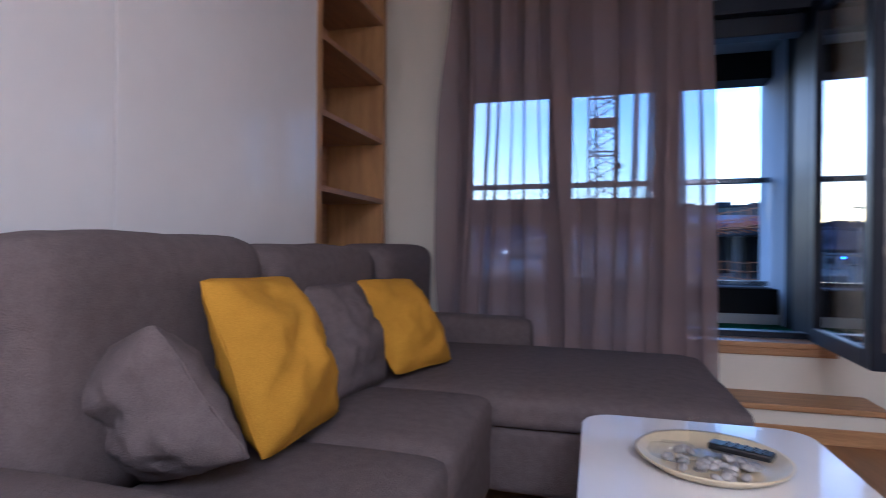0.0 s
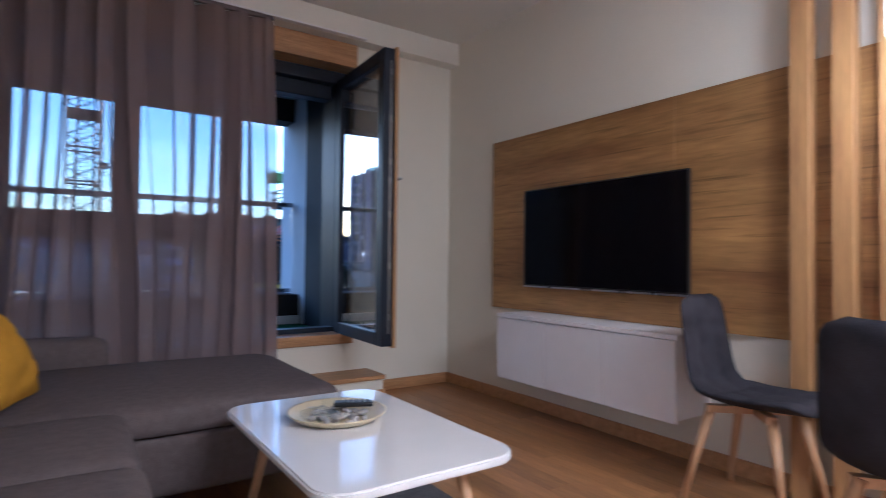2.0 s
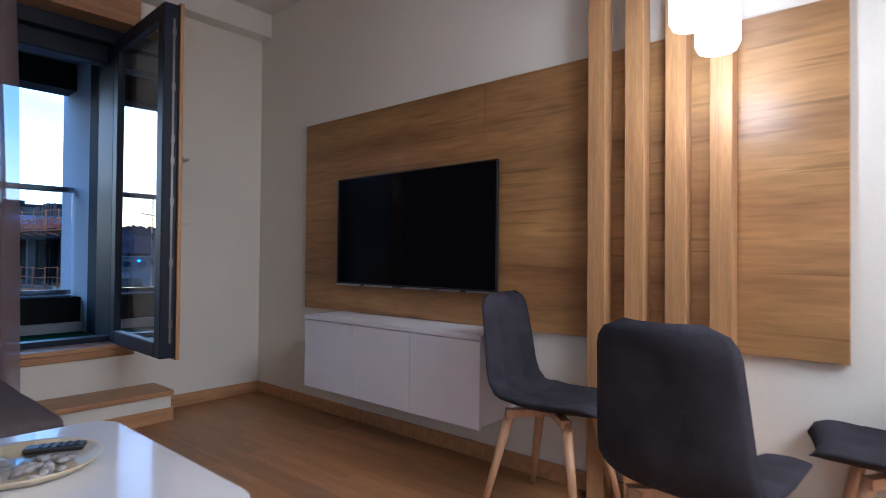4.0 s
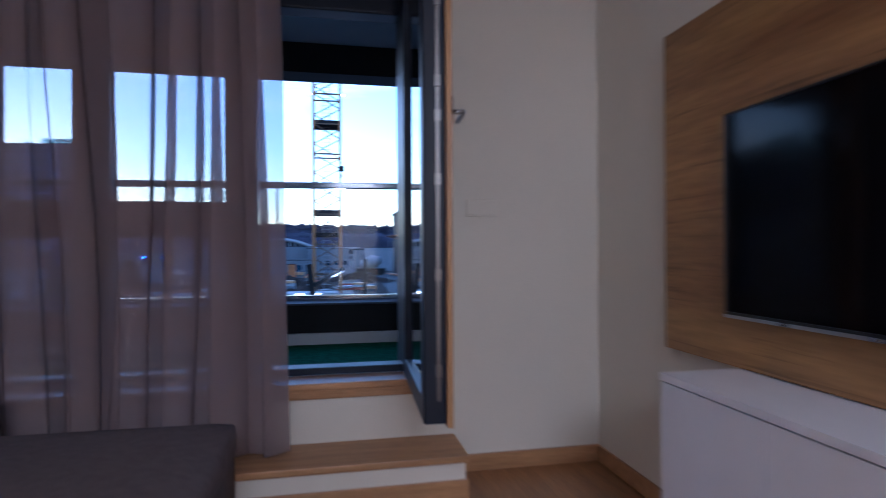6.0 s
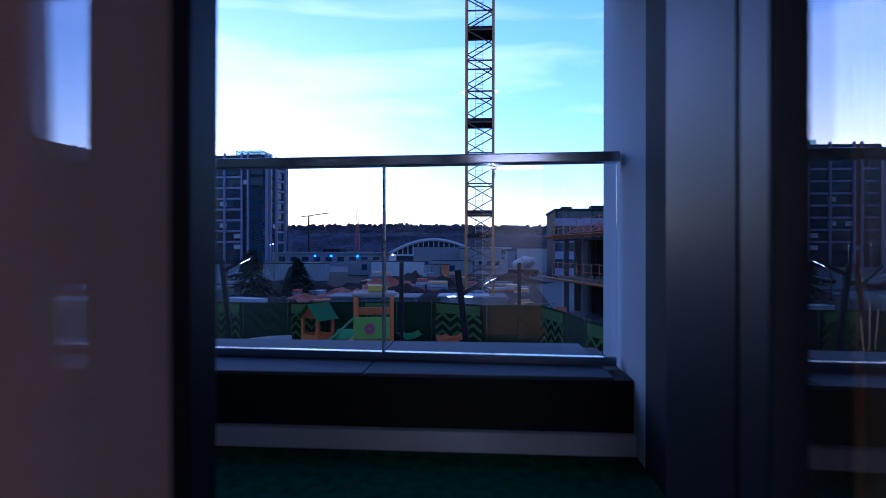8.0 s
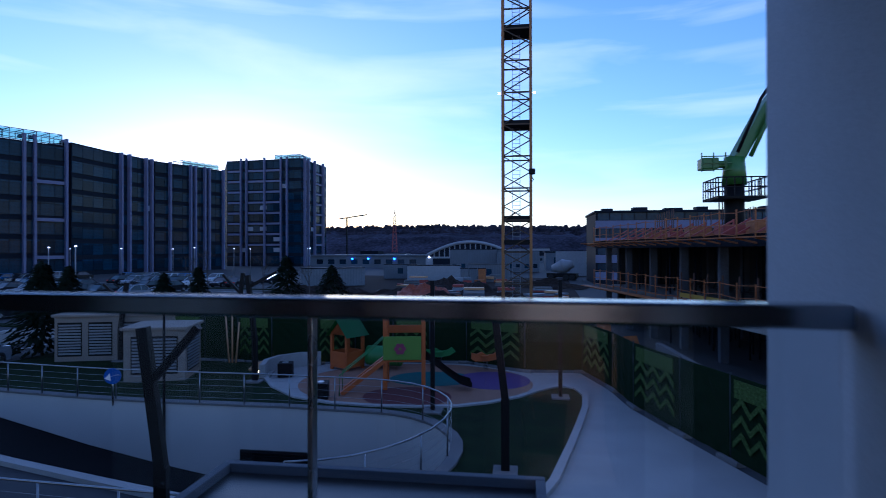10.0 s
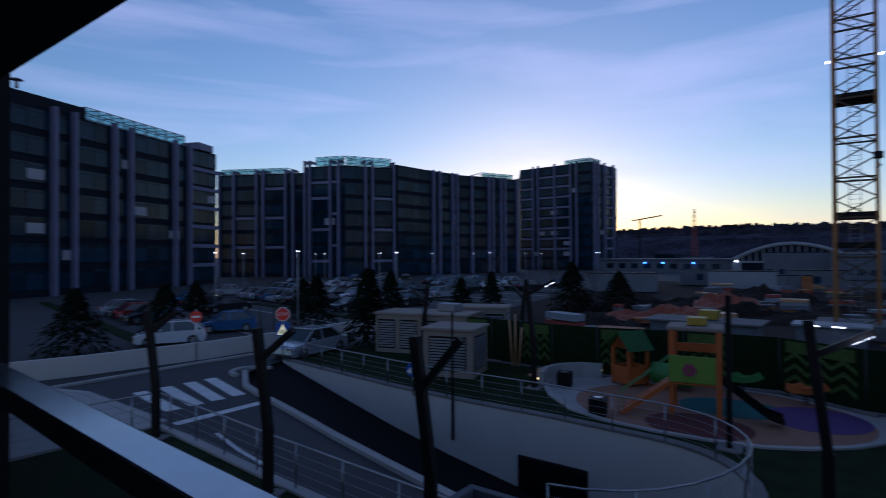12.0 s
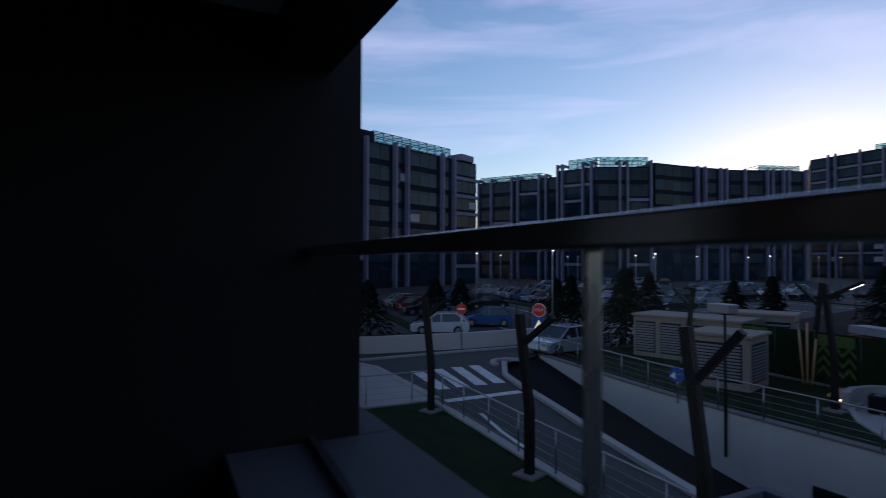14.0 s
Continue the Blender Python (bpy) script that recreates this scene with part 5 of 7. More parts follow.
for x, y in ((-5.25, 23.45), (-7.85, 26.5)):
    ob = thing("litter_bin", "square dark metal litter bin", "bin", (x, y, G + 0.05), 15, "litter bins")
    part("body", box(bmesh.new(), (-0.28, -0.28, 0), (0.28, 0.28, 0.55), 0.02), BLACKPOLE, ob)
    bm = bmesh.new()
    rod(bm, (0, 0, 0.551), (0, 0, 0.565), 0.14, 0.14, 16)
    part("lid", bm, STEEL, ob, "round steel lid")

# ---------- signs ----------
def sign(at, turn, label, height):
    ob = thing("road_sign", label, "road sign", at, turn)
    bm = bmesh.new()
    rod(bm, (0, 0.03, 0), (0, 0.03, height), 0.03, 0.03, 8)
    part("pole", bm, STEEL, ob)
    return ob


def plate_disc(radius, z, sides, y0, y1, spin=0.0):
    bm = bmesh.new()
    m = Matrix.Translation((0, (y0 + y1) / 2, z)) @ pose(0, 0, 0, 90, 0, 0) @ pose(0, 0, 0, 0, 0, spin)
    bmesh.ops.create_cone(bm, cap_ends=True, segments=sides, radius1=radius, radius2=radius, depth=abs(y1 - y0), matrix=m)
    return bm


def letters(text, size, at, material_, parent):
    cu = bpy.data.curves.new("lettering", "FONT")
    cu.body, cu.size, cu.extrude, cu.align_x, cu.align_y = text, size, 0.003, "CENTER", "CENTER"
    cu.materials.append(material_)
    ob = new("lettering", cu)
    ob.parent = parent
    ob.matrix_basis = pose(*at, 90, 0, 0)
    return ob


stop = sign((-21.05, 22.85, G), 42, "red octagonal stop sign above a blue pedestrian crossing sign", 2.75)
part("rim", plate_disc(0.36, 2.42, 8, 0.0, 0.02, 22.5), SIGNWHITE, stop)
part("plate", plate_disc(0.325, 2.42, 8, -0.012, -0.002, 22.5), SIGNRED, stop, "red stop plate")
letters("STOP", 0.20, (0, -0.016, 2.42), SIGNWHITE, stop)
part("crossing_plate", box(bmesh.new(), (-0.33, -0.02, 1.35), (0.33, 0.02, 2.01), 0.01), SIGNBLUE, stop, "blue square plate")
bm = bmesh.new()
vs = [bm.verts.new(p) for p in ((-0.27, -0.026, 1.42), (0.27, -0.026, 1.42), (0, -0.026, 1.94))]
f = bm.faces.new(vs)
bmesh.ops.solidify(bm, geom=[f], thickness=0.004)
part("crossing_triangle", bm, SIGNLIT, stop, "backlit pale triangle")
for q in range(3):
    part("mark", box(bmesh.new(), (-0.12 + 0.09 * q, -0.034, 1.46), (-0.07 + 0.09 * q, -0.031, 1.63 + 0.06 * (q == 1))), BLACK, stop)
noentry = sign((-25.3, 20.75, G), 48, "round red no entry sign with a white bar", 2.6)
part("plate", plate_disc(0.29, 2.22, 28, -0.01, 0.02), SIGNRED, noentry)
part("bar", box(bmesh.new(), (-0.20, -0.018, 2.17), (0.20, -0.011, 2.27), 0.002), SIGNWHITE, noentry, "white bar")
arrow = sign((-12.05, 22.1, G - 0.1), 18, "round blue arrow sign at the ramp railing", 1.2)
part("plate", plate_disc(0.27, 1.0, 28, -0.01, 0.02), SIGNBLUE, arrow)
bm = bmesh.new()
beam(bm, (0.2, -0.014, 1.06), (-0.1, -0.014, 0.97), 0.07, 0.006)
vs = [bm.verts.new(p) for p in ((-0.08, -0.015, 1.10), (-0.05, -0.015, 0.84), (-0.25, -0.015, 0.92))]
bm.faces.new(vs)
part("arrow_mark", bm, SIGNWHITE, arrow, "white arrow")
cctv = thing("flood_light_pole", "thin grey pole with a square flood light head", "lamp post", (-10.1, 22.0, G - 1.35), 0)
bm = bmesh.new()
rod(bm, (0, 0, 0), (0, 0, 4.7), 0.05, 0.04, 8)
part("pole", bm, BLACKPOLE, cctv)
part("head", box(bmesh.new(), (-0.45, -0.3, 4.6), (0.35, 0.2, 4.9), 0.04), LOUVRE, cctv, "pale square lamp head")


# ---------- vehicles ----------
def make_car(paint, label, hatch=False):
    ob = thing("car", label, "car", group="parked cars")
    L, W = (4.4, 1.76) if not hatch else (3.9, 1.7)
    side = [(-L / 2, 0.35), (-L / 2 + 0.05, 0.62), (-L / 2 + 0.25, 0.74), (-L / 2 + 1.05, 0.86), (L / 2 - (0.75 if not hatch else 0.2), 0.92), (L / 2 - 0.08, 0.84), (L / 2, 0.6), (L / 2 - 0.05, 0.32)]
    bm = bmesh.new()
    for w, inset in ((W / 2, 0.06),):
        rowsl = []
        for y, s in ((-w, 0.96), (-w + 0.1, 1.0), (w - 0.1, 1.0), (w, 0.96)):
            rowsl.append([bm.verts.new((x * s, y, 0.2 + (z - 0.2) * s)) for x, z in [(-L / 2 + 0.12, 0.22)] + side + [(L / 2 - 0.12, 0.22)]])
        n = len(rowsl[0])
        for a, b in zip(rowsl, rowsl[1:]):
            for q in range(n):
                bm.faces.new((a[q], a[(q + 1) % n], b[(q + 1) % n], b[q]))
        bm.faces.new(rowsl[0][::-1])
        bm.faces.new(rowsl[-1])
    bmesh.ops.recalc_face_normals(bm, faces=bm.faces)
    part("body", bm, paint, ob, smooth=False)
    tail = L / 2 - (0.55 if not hatch else 0.12)
    cab = [(-L / 2 + 1.0, 0.84), (-L / 2 + 1.75, 1.38), (tail - 0.75, 1.43), (tail, 0.9)]
    bm = bmesh.new()
    a = [bm.verts.new((x, -W / 2 + (0.08 if z < 1 else 0.22), z)) for x, z in cab]
    b = [bm.verts.new((x, W / 2 - (0.08 if z < 1 else 0.22), z)) for x, z in cab]
    for q in range(4):
        bm.faces.new((a[q], a[(q + 1) % 4], b[(q + 1) % 4], b[q]))
    bm.faces.new(a[::-1])
    bm.faces.new(b)
    bmesh.ops.recalc_face_normals(bm, faces=bm.faces)
    part("glasshouse", bm, CARGLASS, ob, "dark car windows")
    bm = box(bmesh.new(), (-L / 2 + 1.72, -W / 2 + 0.2, 1.375), (tail - 0.72, W / 2 - 0.2, 1.46), 0.03)
    part("roof", bm, paint, ob)
    for s in (-1, 1):
        for low, high, thick in (((cab[0][0], 0.08, 0.86), (cab[1][0], 0.21, 1.4), 0.06), ((cab[3][0], 0.08, 0.9), (cab[2][0], 0.21, 1.43), 0.09), ((0.1, 0.07, 0.86), (0.1, 0.20, 1.42), 0.06)):
            bm = bmesh.new()
            beam(bm, (low[0], s * (W / 2 - low[1]), low[2]), (high[0], s * (W / 2 - high[1]), high[2]), thick)
            part("pillar", bm, paint, ob)
    for x in (-L / 2 + 0.78, L / 2 - 0.75):
        for s in (-1, 1):
            bm = bmesh.new()
            rod(bm, (x, s * (W / 2 - 0.2), 0.31), (x, s * (W / 2 + 0.01), 0.31), 0.31, 0.31, 18)
            wheel = part("wheel", bm, TYRE, ob)
            bm = bmesh.new()
            rod(bm, (x, s * (W / 2 - 0.02), 0.31), (x, s * (W / 2 + 0.022), 0.31), 0.19, 0.17, 14)
            part("rim", bm, STEEL, wheel, "alloy rim")
    for s in (-1, 1):
        part("headlight", box(bmesh.new(), (-L / 2 - 0.005, s * 0.6 - 0.17, 0.58), (-L / 2 + 0.14, s * 0.6 + 0.17, 0.70), 0.02), STEEL, ob, "clear headlight")
        part("tail_light", box(bmesh.new(), (L / 2 - 0.14, s * 0.62 - 0.14, 0.66), (L / 2 - 0.005, s * 0.62 + 0.14, 0.82), 0.02), SIGNRED, ob, "red tail light")
        part("mirror", box(bmesh.new(), (-L / 2 + 1.35, s * (W / 2 + 0.08) - 0.07, 0.92), (-L / 2 + 1.5, s * (W / 2 + 0.08) + 0.07, 1.04), 0.02), paint, ob)
    return ob


white_car = make_car(PAINTS["silver"], "silver saloon car waiting at the top of the ramp")
white_car.matrix_world = pose(-22.0, 25.3, G, 0, 0, 98)
models = [make_car(PAINTS[n], "%s car parked in the open car park" % n, h) for n, h in (("silver", False), ("blue", True), ("black", False), ("white", True), ("red", True))]
spots = []
rng = random.Random(21)
for row, (y0, x0, x1) in enumerate(((27.5, -52, -33), (35.0, -60, -34), (44.5, -70, -36), (52.0, -74, -34), (62.0, -78, -34), (70.0, -80, -34), (81.0, -84, -36), (90.0, -86, -36))):
    x = x0
    while x < x1:
        if rng.random() < 0.62:
            spots.append((x + rng.uniform(-0.2, 0.2), y0 + x * -0.18 - 8, rng.choice((80, 260)) + rng.uniform(-3, 3)))
        x += 2.7
spots = [(-31.5, 22.6, 60), (-34.0, 27.8, 62)] + spots
models[3].matrix_world = pose(spots[0][0], spots[0][1], G, 0, 0, spots[0][2])
models[1].matrix_world = pose(spots[1][0], spots[1][1], G, 0, 0, spots[1][2])
models[0].matrix_world = pose(spots[2][0], spots[2][1], G, 0, 0, spots[2][2])
models[2].matrix_world = pose(spots[3][0], spots[3][1], G, 0, 0, spots[3][2])
models[4].matrix_world = pose(spots[4][0], spots[4][1], G, 0, 0, spots[4][2])
for x, y, a in spots[5:]:
    copy_thing(models[rng.choice((0, 0, 1, 2, 2, 2, 3, 2))], pose(x, y, G, 0, 0, a))
for row in range(8):
    y0 = (27.5, 35.0, 44.5, 52.0, 62.0, 70.0, 81.0, 90.0)[row] - 8
    structure("road_bay_line", band([(-70, y0 + 12.6 + 2.8), (-30, y0 + 5.4 + 2.8)], 0.06, 0.06, G + 0.002, G + 0.006), ROADPAINT, "white parking bay line")
    if row % 2 == 0:
        structure("ground_verge", band([(-74, y0 + 13.3 - 3.6), (-30, y0 + 5.4 - 3.6)], 0.5, 0.5, G + 0.002, G + 0.08), LAWN, "narrow green verge in the car park")

# car-park lamps
pole = thing("car_park_lamp", "tall slim lamp pole with a small lit head", "street lamp", (-29, 30, G), group="car park lamps")
bm = bmesh.new()
rod(bm, (0, 0, 0), (0, 0, 5.6), 0.06, 0.04, 8)
part("pole", bm, LOUVRE, pole)
part("head", box(bmesh.new(), (-0.10, -0.06, 5.58), (0.10, 0.06, 5.62), 0.02), LAMPGLOW, pole, "lit lamp head")
for x, y in ((-46, 34), (-38, 50), (-60, 46), (-52, 62), (-68, 66), (-44, 78), (-60, 84), (-76, 92), (-50, 100), (-66, 106), (-40, 110), (-34, 96), (-80, 74), (-56, 118)):
    copy_thing(pole, pose(x, y, G))


# ---------- trees ----------
def conifer(at, h, r, seed, label):
    ob = thing("conifer", label, "tree", at)
    bm = bmesh.new()
    rod(bm, (0, 0, 0), (0, 0, h * 0.95), 0.07 * h / 4, 0.01, 7)
    part("trunk", bm, BARK, ob)
    rg = random.Random(seed)
    verts, faces = [], []
    n = int(900 * h / 4)
    for _ in range(n):
        u = rg.random() ** 0.8
        z = h * (0.08 + 0.92 * u)
        rad = r * (1 - u) ** 0.85 * (0.35 + 0.75 * rg.random()) + 0.04
        a = rg.uniform(0, 6.283)
        c = Vector((rad * math.cos(a), rad * math.sin(a), z - 0.25 * rad))
        s = 0.16 * h / 4 + 0.10 * rg.random()
        out = Vector((math.cos(a), math.sin(a), -0.35 + rg.uniform(-0.3, 0.3))).normalized()
        side = out.cross(Vector((0, 0, 1))).normalized()
        base = len(verts)
        verts += [c - side * s * 0.45, c + side * s * 0.45, c + out * s * 1.5, c - out * s * 0.5 + Vector((0, 0, s * 0.45))]
        faces += [(base, base + 1, base + 2), (base, base + 1, base + 3), (base, base + 2, base + 3)]
    me = bpy.data.meshes.new("crown")
    me.from_pydata([tuple(v) for v in verts], [], faces)
    me.materials.append(NEEDLES)
    cr = new("crown", me)
    cr.parent = ob
    return ob


for q, (x, y, h, r) in enumerate(((-30.9, 33.2, 3.6, 1.15), (-21.6, 29.3, 4.3, 1.25), (-31.5, 42.0, 3.8, 1.1), (-25.5, 49.0, 3.6, 0.9), (-32.5, 17.8, 3.4, 1.5), (-33.5, 23.2, 3.4, 1.3),
                                  (-19.0, 52.0, 4.4, 1.6), (-22.5, 40.0, 3.4, 1.0), (-15.5, 54.0, 3.6, 1.7), (-36.0, 36.0, 3.2, 1.0), (-38.5, 28.0, 3.2, 1.2))):
    conifer((x, y, G), h * 1.05, r * 1.35, q, "dark conifer beside the car park")


def bare_tree(at, h, seed):
    ob = thing("bare_tree", "small leafless winter tree", "tree", at, group="bare trees")
    rg = random.Random(seed)
    bm = bmesh.new()
    rod(bm, (0, 0, 0), (0, 0, h * 0.45), 0.06, 0.045, 7)
    part("trunk", bm, BARK, ob)
    bm = bmesh.new()

    def grow(p, way, length, r, depth):
        q = p + way * length
        rod(bm, p, q, r, r * 0.6, 4, False)
        if depth:
            for _ in range(3):
                grow(q, (way + Vector((rg.uniform(-0.7, 0.7), rg.uniform(-0.7, 0.7), rg.uniform(-0.1, 0.5)))).normalized(), length * 0.72, r * 0.55, depth - 1)

    for _ in range(4):
        grow(Vector((0, 0, h * 0.4)), Vector((rg.uniform(-0.5, 0.5), rg.uniform(-0.5, 0.5), 1)).normalized(), h * 0.22, 0.03, 3)
    part("crown", bm, BARK, ob)


for q, (x, y, h) in enumerate(((-28.2, 27.5, 3.8), (-30.0, 55.0, 5.0), (-26.0, 62.0, 5.0), (-36.0, 68.0, 5.5), (-20.0, 60.0, 4.0), (-34.0, 30.5, 4.2))):
    bare_tree((x, y, G), h, q)
stake = thing("tree_stakes", "young tree tied between pale wooden stakes", "tree", (-11.3, 28.6, G))
for dx, h in ((-0.3, 2.2), (0.0, 2.5), (0.32, 1.9)):
    bm = bmesh.new()
    rod(bm, (dx * 0.5, 0, 0), (dx, 0.1 * dx, h), 0.04, 0.03, 7)
    part("stake", bm, BEECH, stake)


# ---------- offices ----------
PANES = {}
BLIND = material("window_blind", (0.32, 0.33, 0.38), 0.5, vary=0.05, scale=0.5, grain=4, bump=0.0)
LITROOM = glow("lit_office_pane", (0.75, 0.95, 0.62), 0.16)


def facade(ob, a, b, z1, floors, fins, rg, bands=(), screen=None, lit=0.0, head=1.2):
    """A glazed front from a to b: floor bands of panes, proud paired fins with heads, pale bands and a roof screen.
    fins: distances from a; bands: (from, to, floors); screen: (from, to, height)."""
    a, b = Vector((*a, G)), Vector((*b, G))
    way = b - a
    w, turn = way.length, math.degrees(math.atan2(way.y, way.x))
    m = pose(*a, 0, 0, turn)
    h = z1 - G
    step = h / floors

    def piece(name, bm, mat, label=""):
        bmesh.ops.transform(bm, matrix=Matrix.Translation(-ob.location) @ m, verts=bm.verts)
        return part(name, bm, mat, ob, label)

    nb = max(2, round(w / 2.6))
    pw = w / nb
    for kind, mat, z0, zt in (("pane", TOWERGLASS, 0.95, step - 0.50), ("clerestory", TOWERGLASS, step - 0.46, step - 0.08), ("blind", BLIND, 1.3, step - 0.9), ("lit", LITROOM, 0.95, step - 0.50)):
        key = (round(pw, 3), round(step, 3), kind)
        if key not in PANES:
            bm = box(bmesh.new(), (0.05, -0.02, z0), (pw - 0.05, 0.08, zt))
            me = bpy.data.meshes.new("pane")
            bm.to_mesh(me)
            bm.free()
            me.materials.append(mat)
            PANES[key] = me
    for f in range(floors):
        for k in range(nb):
            for kind in ("pane", "clerestory"):
                if kind == "pane" and rg.random() < lit:
                    kind = "lit"
                q = new("pane", PANES[(round(pw, 3), round(step, 3), kind)])
                q.parent = ob
                q.matrix_basis = Matrix.Translation(-ob.location) @ m @ pose(k * pw, 0, f * step)
            if 0 < f < floors - 1 and rg.random() < 0.035:
                q = new("blind", PANES[(round(pw, 3), round(step, 3), "blind")])
                q.parent = ob
                q.matrix_basis = Matrix.Translation(-ob.location) @ m @ pose(k * pw, -0.04, f * step)
    for c in fins:
        bm = box(bmesh.new(), (c - 0.21, -0.95, 0), (c + 0.21, -0.03, h + head))
        if head > 1.0:
            box(bm, (c - 0.21, -0.03, h + head - 0.6), (c + 0.21, 2.6, h + head))
        piece("fin", bm, FIN, "pale vertical fin")
    for c0, c1, which in bands:
        for f in which:
            piece("band", box(bmesh.new(), (c0, -0.45, f * step - 0.22), (c1, -0.03, f * step + 0.45)), FIN, "pale floor band")
    if screen:
        x0, x1, tall = screen
        bm = bmesh.new()
        n = max(3, round((x1 - x0) / 2.4))
        for k in range(n + 1):
            x = x0 + (x1 - x0) * k / n
            beam(bm, (x, 0.4, h + 0.2), (x, 0.4, h + tall), 0.14)
            beam(bm, (x, 0.4, h + tall), (x, 4.5, h + tall), 0.12)
            beam(bm, (x, 4.5, h + 0.2), (x, 4.5, h + tall), 0.12)
            if k < n:
                beam(bm, (x, 0.4, h + 0.5), (x + (x1 - x0) / n, 0.4, h + tall), 0.06)
        for z in (0.5, 0.5 + (tall - 0.5) / 2, tall):
            beam(bm, (x0, 0.4, h + z), (x1, 0.4, h + z), 0.12)
            beam(bm, (x0, 4.5, h + z), (x1, 4.5, h + z), 0.10)
        piece("roof_frame", bm, LOUVRE, "steel roof screen frame")
        piece("roof_glass", box(bmesh.new(), (x0, 0.47, h + 0.4), (x1, 0.5, h + tall - 0.1)), SCREENGLASS, "pale green roof screen glass")


def office(name, label, corners, depth, z1, floors, sides, seed):
    """A block whose fronts follow the corners; sides: one set of facade details for each front."""
    pts = [Vector((*c, 0)) for c in corners]
    ob = thing(name, label, "office building", (pts[0].x, pts[0].y, G))
    across = (pts[-1] - pts[0]).normalized()
    back = Vector((-across.y, across.x, 0)) * depth
    outline = [((p + back.normalized() * 0.10) - Vector((ob.location.x, ob.location.y, 0))).to_2d() for p in pts]
    outline += [(p + back - Vector((ob.location.x, ob.location.y, 0))).to_2d() for p in (pts[-1], pts[0])]
    part("core", prism(bmesh.new(), [tuple(p) for p in outline], 0, z1 - G), SPANDREL, ob)
    part("roof", prism(bmesh.new(), [tuple(p) for p in outline], z1 - G, z1 - G + 0.30), SPANDREL, ob)
    rg = random.Random(seed)
    for a, b, detail in zip(corners, corners[1:], sides):
        facade(ob, a, b, z1, floors, rg=rg, **detail)
    return ob


SCREENGLASS = glass("roof_screen_glass", (0.52, 0.70, 0.72))
near_block = office("office_block", "dark glazed seven-storey office block with pale paired fins", [(-80.05, 18.8), (-99.77, 65.87)], 20, 21.6, 7,
                    [dict(fins=(4.0, 7.2, 16.3, 19.4, 26.3, 29.4, 39.3, 42.9), bands=((43.3, 50.9, range(1, 7)),), screen=(21.9, 42.6, 2.2), head=0.75)], 1)
part("roof_house", prism(bmesh.new(), [(-1.0, 0.4), (-8.38, 20.0), (-17.0, 16.5), (-9.6, -2.6)], 25.3, 26.9), SPANDREL, near_block, "dark plant storey on the roof")
part("end_house", prism(bmesh.new(), [(-17.0, 42.0), (-19.0, 46.0), (-22.5, 44.5), (-20.5, 40.5)], 25.3, 26.6), FIN, near_block, "pale stair head on the roof")
for x, y in ((-3.6, 8.0), (-4.2, 10.5)):
    bm = bmesh.new()
    rod(bm, (x, y, 26.9), (x, y, 27.9), 0.22, 0.22, 10)
    rod(bm, (x, y, 27.9), (x, y, 28.1), 0.75, 0.5, 12)
    part("roof_vent", bm, LOUVRE, near_block, "mushroom roof vent")
office("office_block", "dark glazed office block set back between two others", [(-130.6, 84.4), (-109.9, 95.2)], 20, 22.3, 7,
       [dict(fins=(0.8, 4.9, 11.1, 12.9, 18.9, 20.9), bands=((5.3, 10.8, (2, 4)), (13.3, 18.5, (2, 4, 6))), screen=(1.0, 19.0, 1.7))], 2)
office("office_block", "dark glazed corner office block with a green glass roof screen", [(-108.1, 94.2), (-98.0, 98.2), (-92.1, 109.7)], 20, 23.4, 7,
       [dict(fins=(0.4, 1.7, 7.2, 9.4), bands=((2.0, 6.9, (1, 3, 5, 6)), (7.5, 9.1, (2, 4, 6))), screen=(3.0, 10.4, 2.6), head=1.7),
        dict(fins=(4.9, 6.7, 12.3), bands=((7.0, 12.0, (1, 3, 5)),), screen=(0.5, 11.8, 2.6), head=1.7)], 3)
office("office_block", "dark glazed office block with a flat roof and slim fins", [(-91.5, 109.8), (-91.4, 118.5), (-89.8, 133.3)], 20, 24.3, 8,
       [dict(fins=()), dict(fins=(4.6, 7.0, 12.2, 14.0), head=0.4)], 4)
office("office_block", "lower dark glazed office wing with pale fins", [(-89.6, 133.9), (-81.9, 152.6)], 18, 24.2, 8,
       [dict(fins=(3.8, 9.7, 11.1, 14.0, 15.4, 20.0), screen=(8.0, 19.0, 1.6), head=0.5)], 7)
office("office_tower", "tall dark glazed office tower with pale fins", [(-98.5, 184.6), (-71.0, 182.4), (-69.3, 202.3)], 26, 32.4, 10,
       [dict(fins=(5.7, 7.8, 14.5, 20.6, 22.8), bands=((0.6, 5.3, range(2, 10)), (8.2, 14.1, range(2, 10)), (14.9, 20.2, range(2, 10))), screen=(18.0, 27.0, 1.7), lit=0.02, head=0.9),
        dict(fins=(2.0, 4.5, 9.4, 16.1), bands=((9.8, 15.7, range(2, 10)),), screen=(0.5, 8.0, 1.7), head=0.9)], 5)

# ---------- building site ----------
# column concrete darkened in colour for the shade inside the building
SHADECONCRETE = material("shaded_concrete_column", (0.075, 0.08, 0.095), 0.9, vary=0.2, scale=1.5, grain=20, bump=0.15)


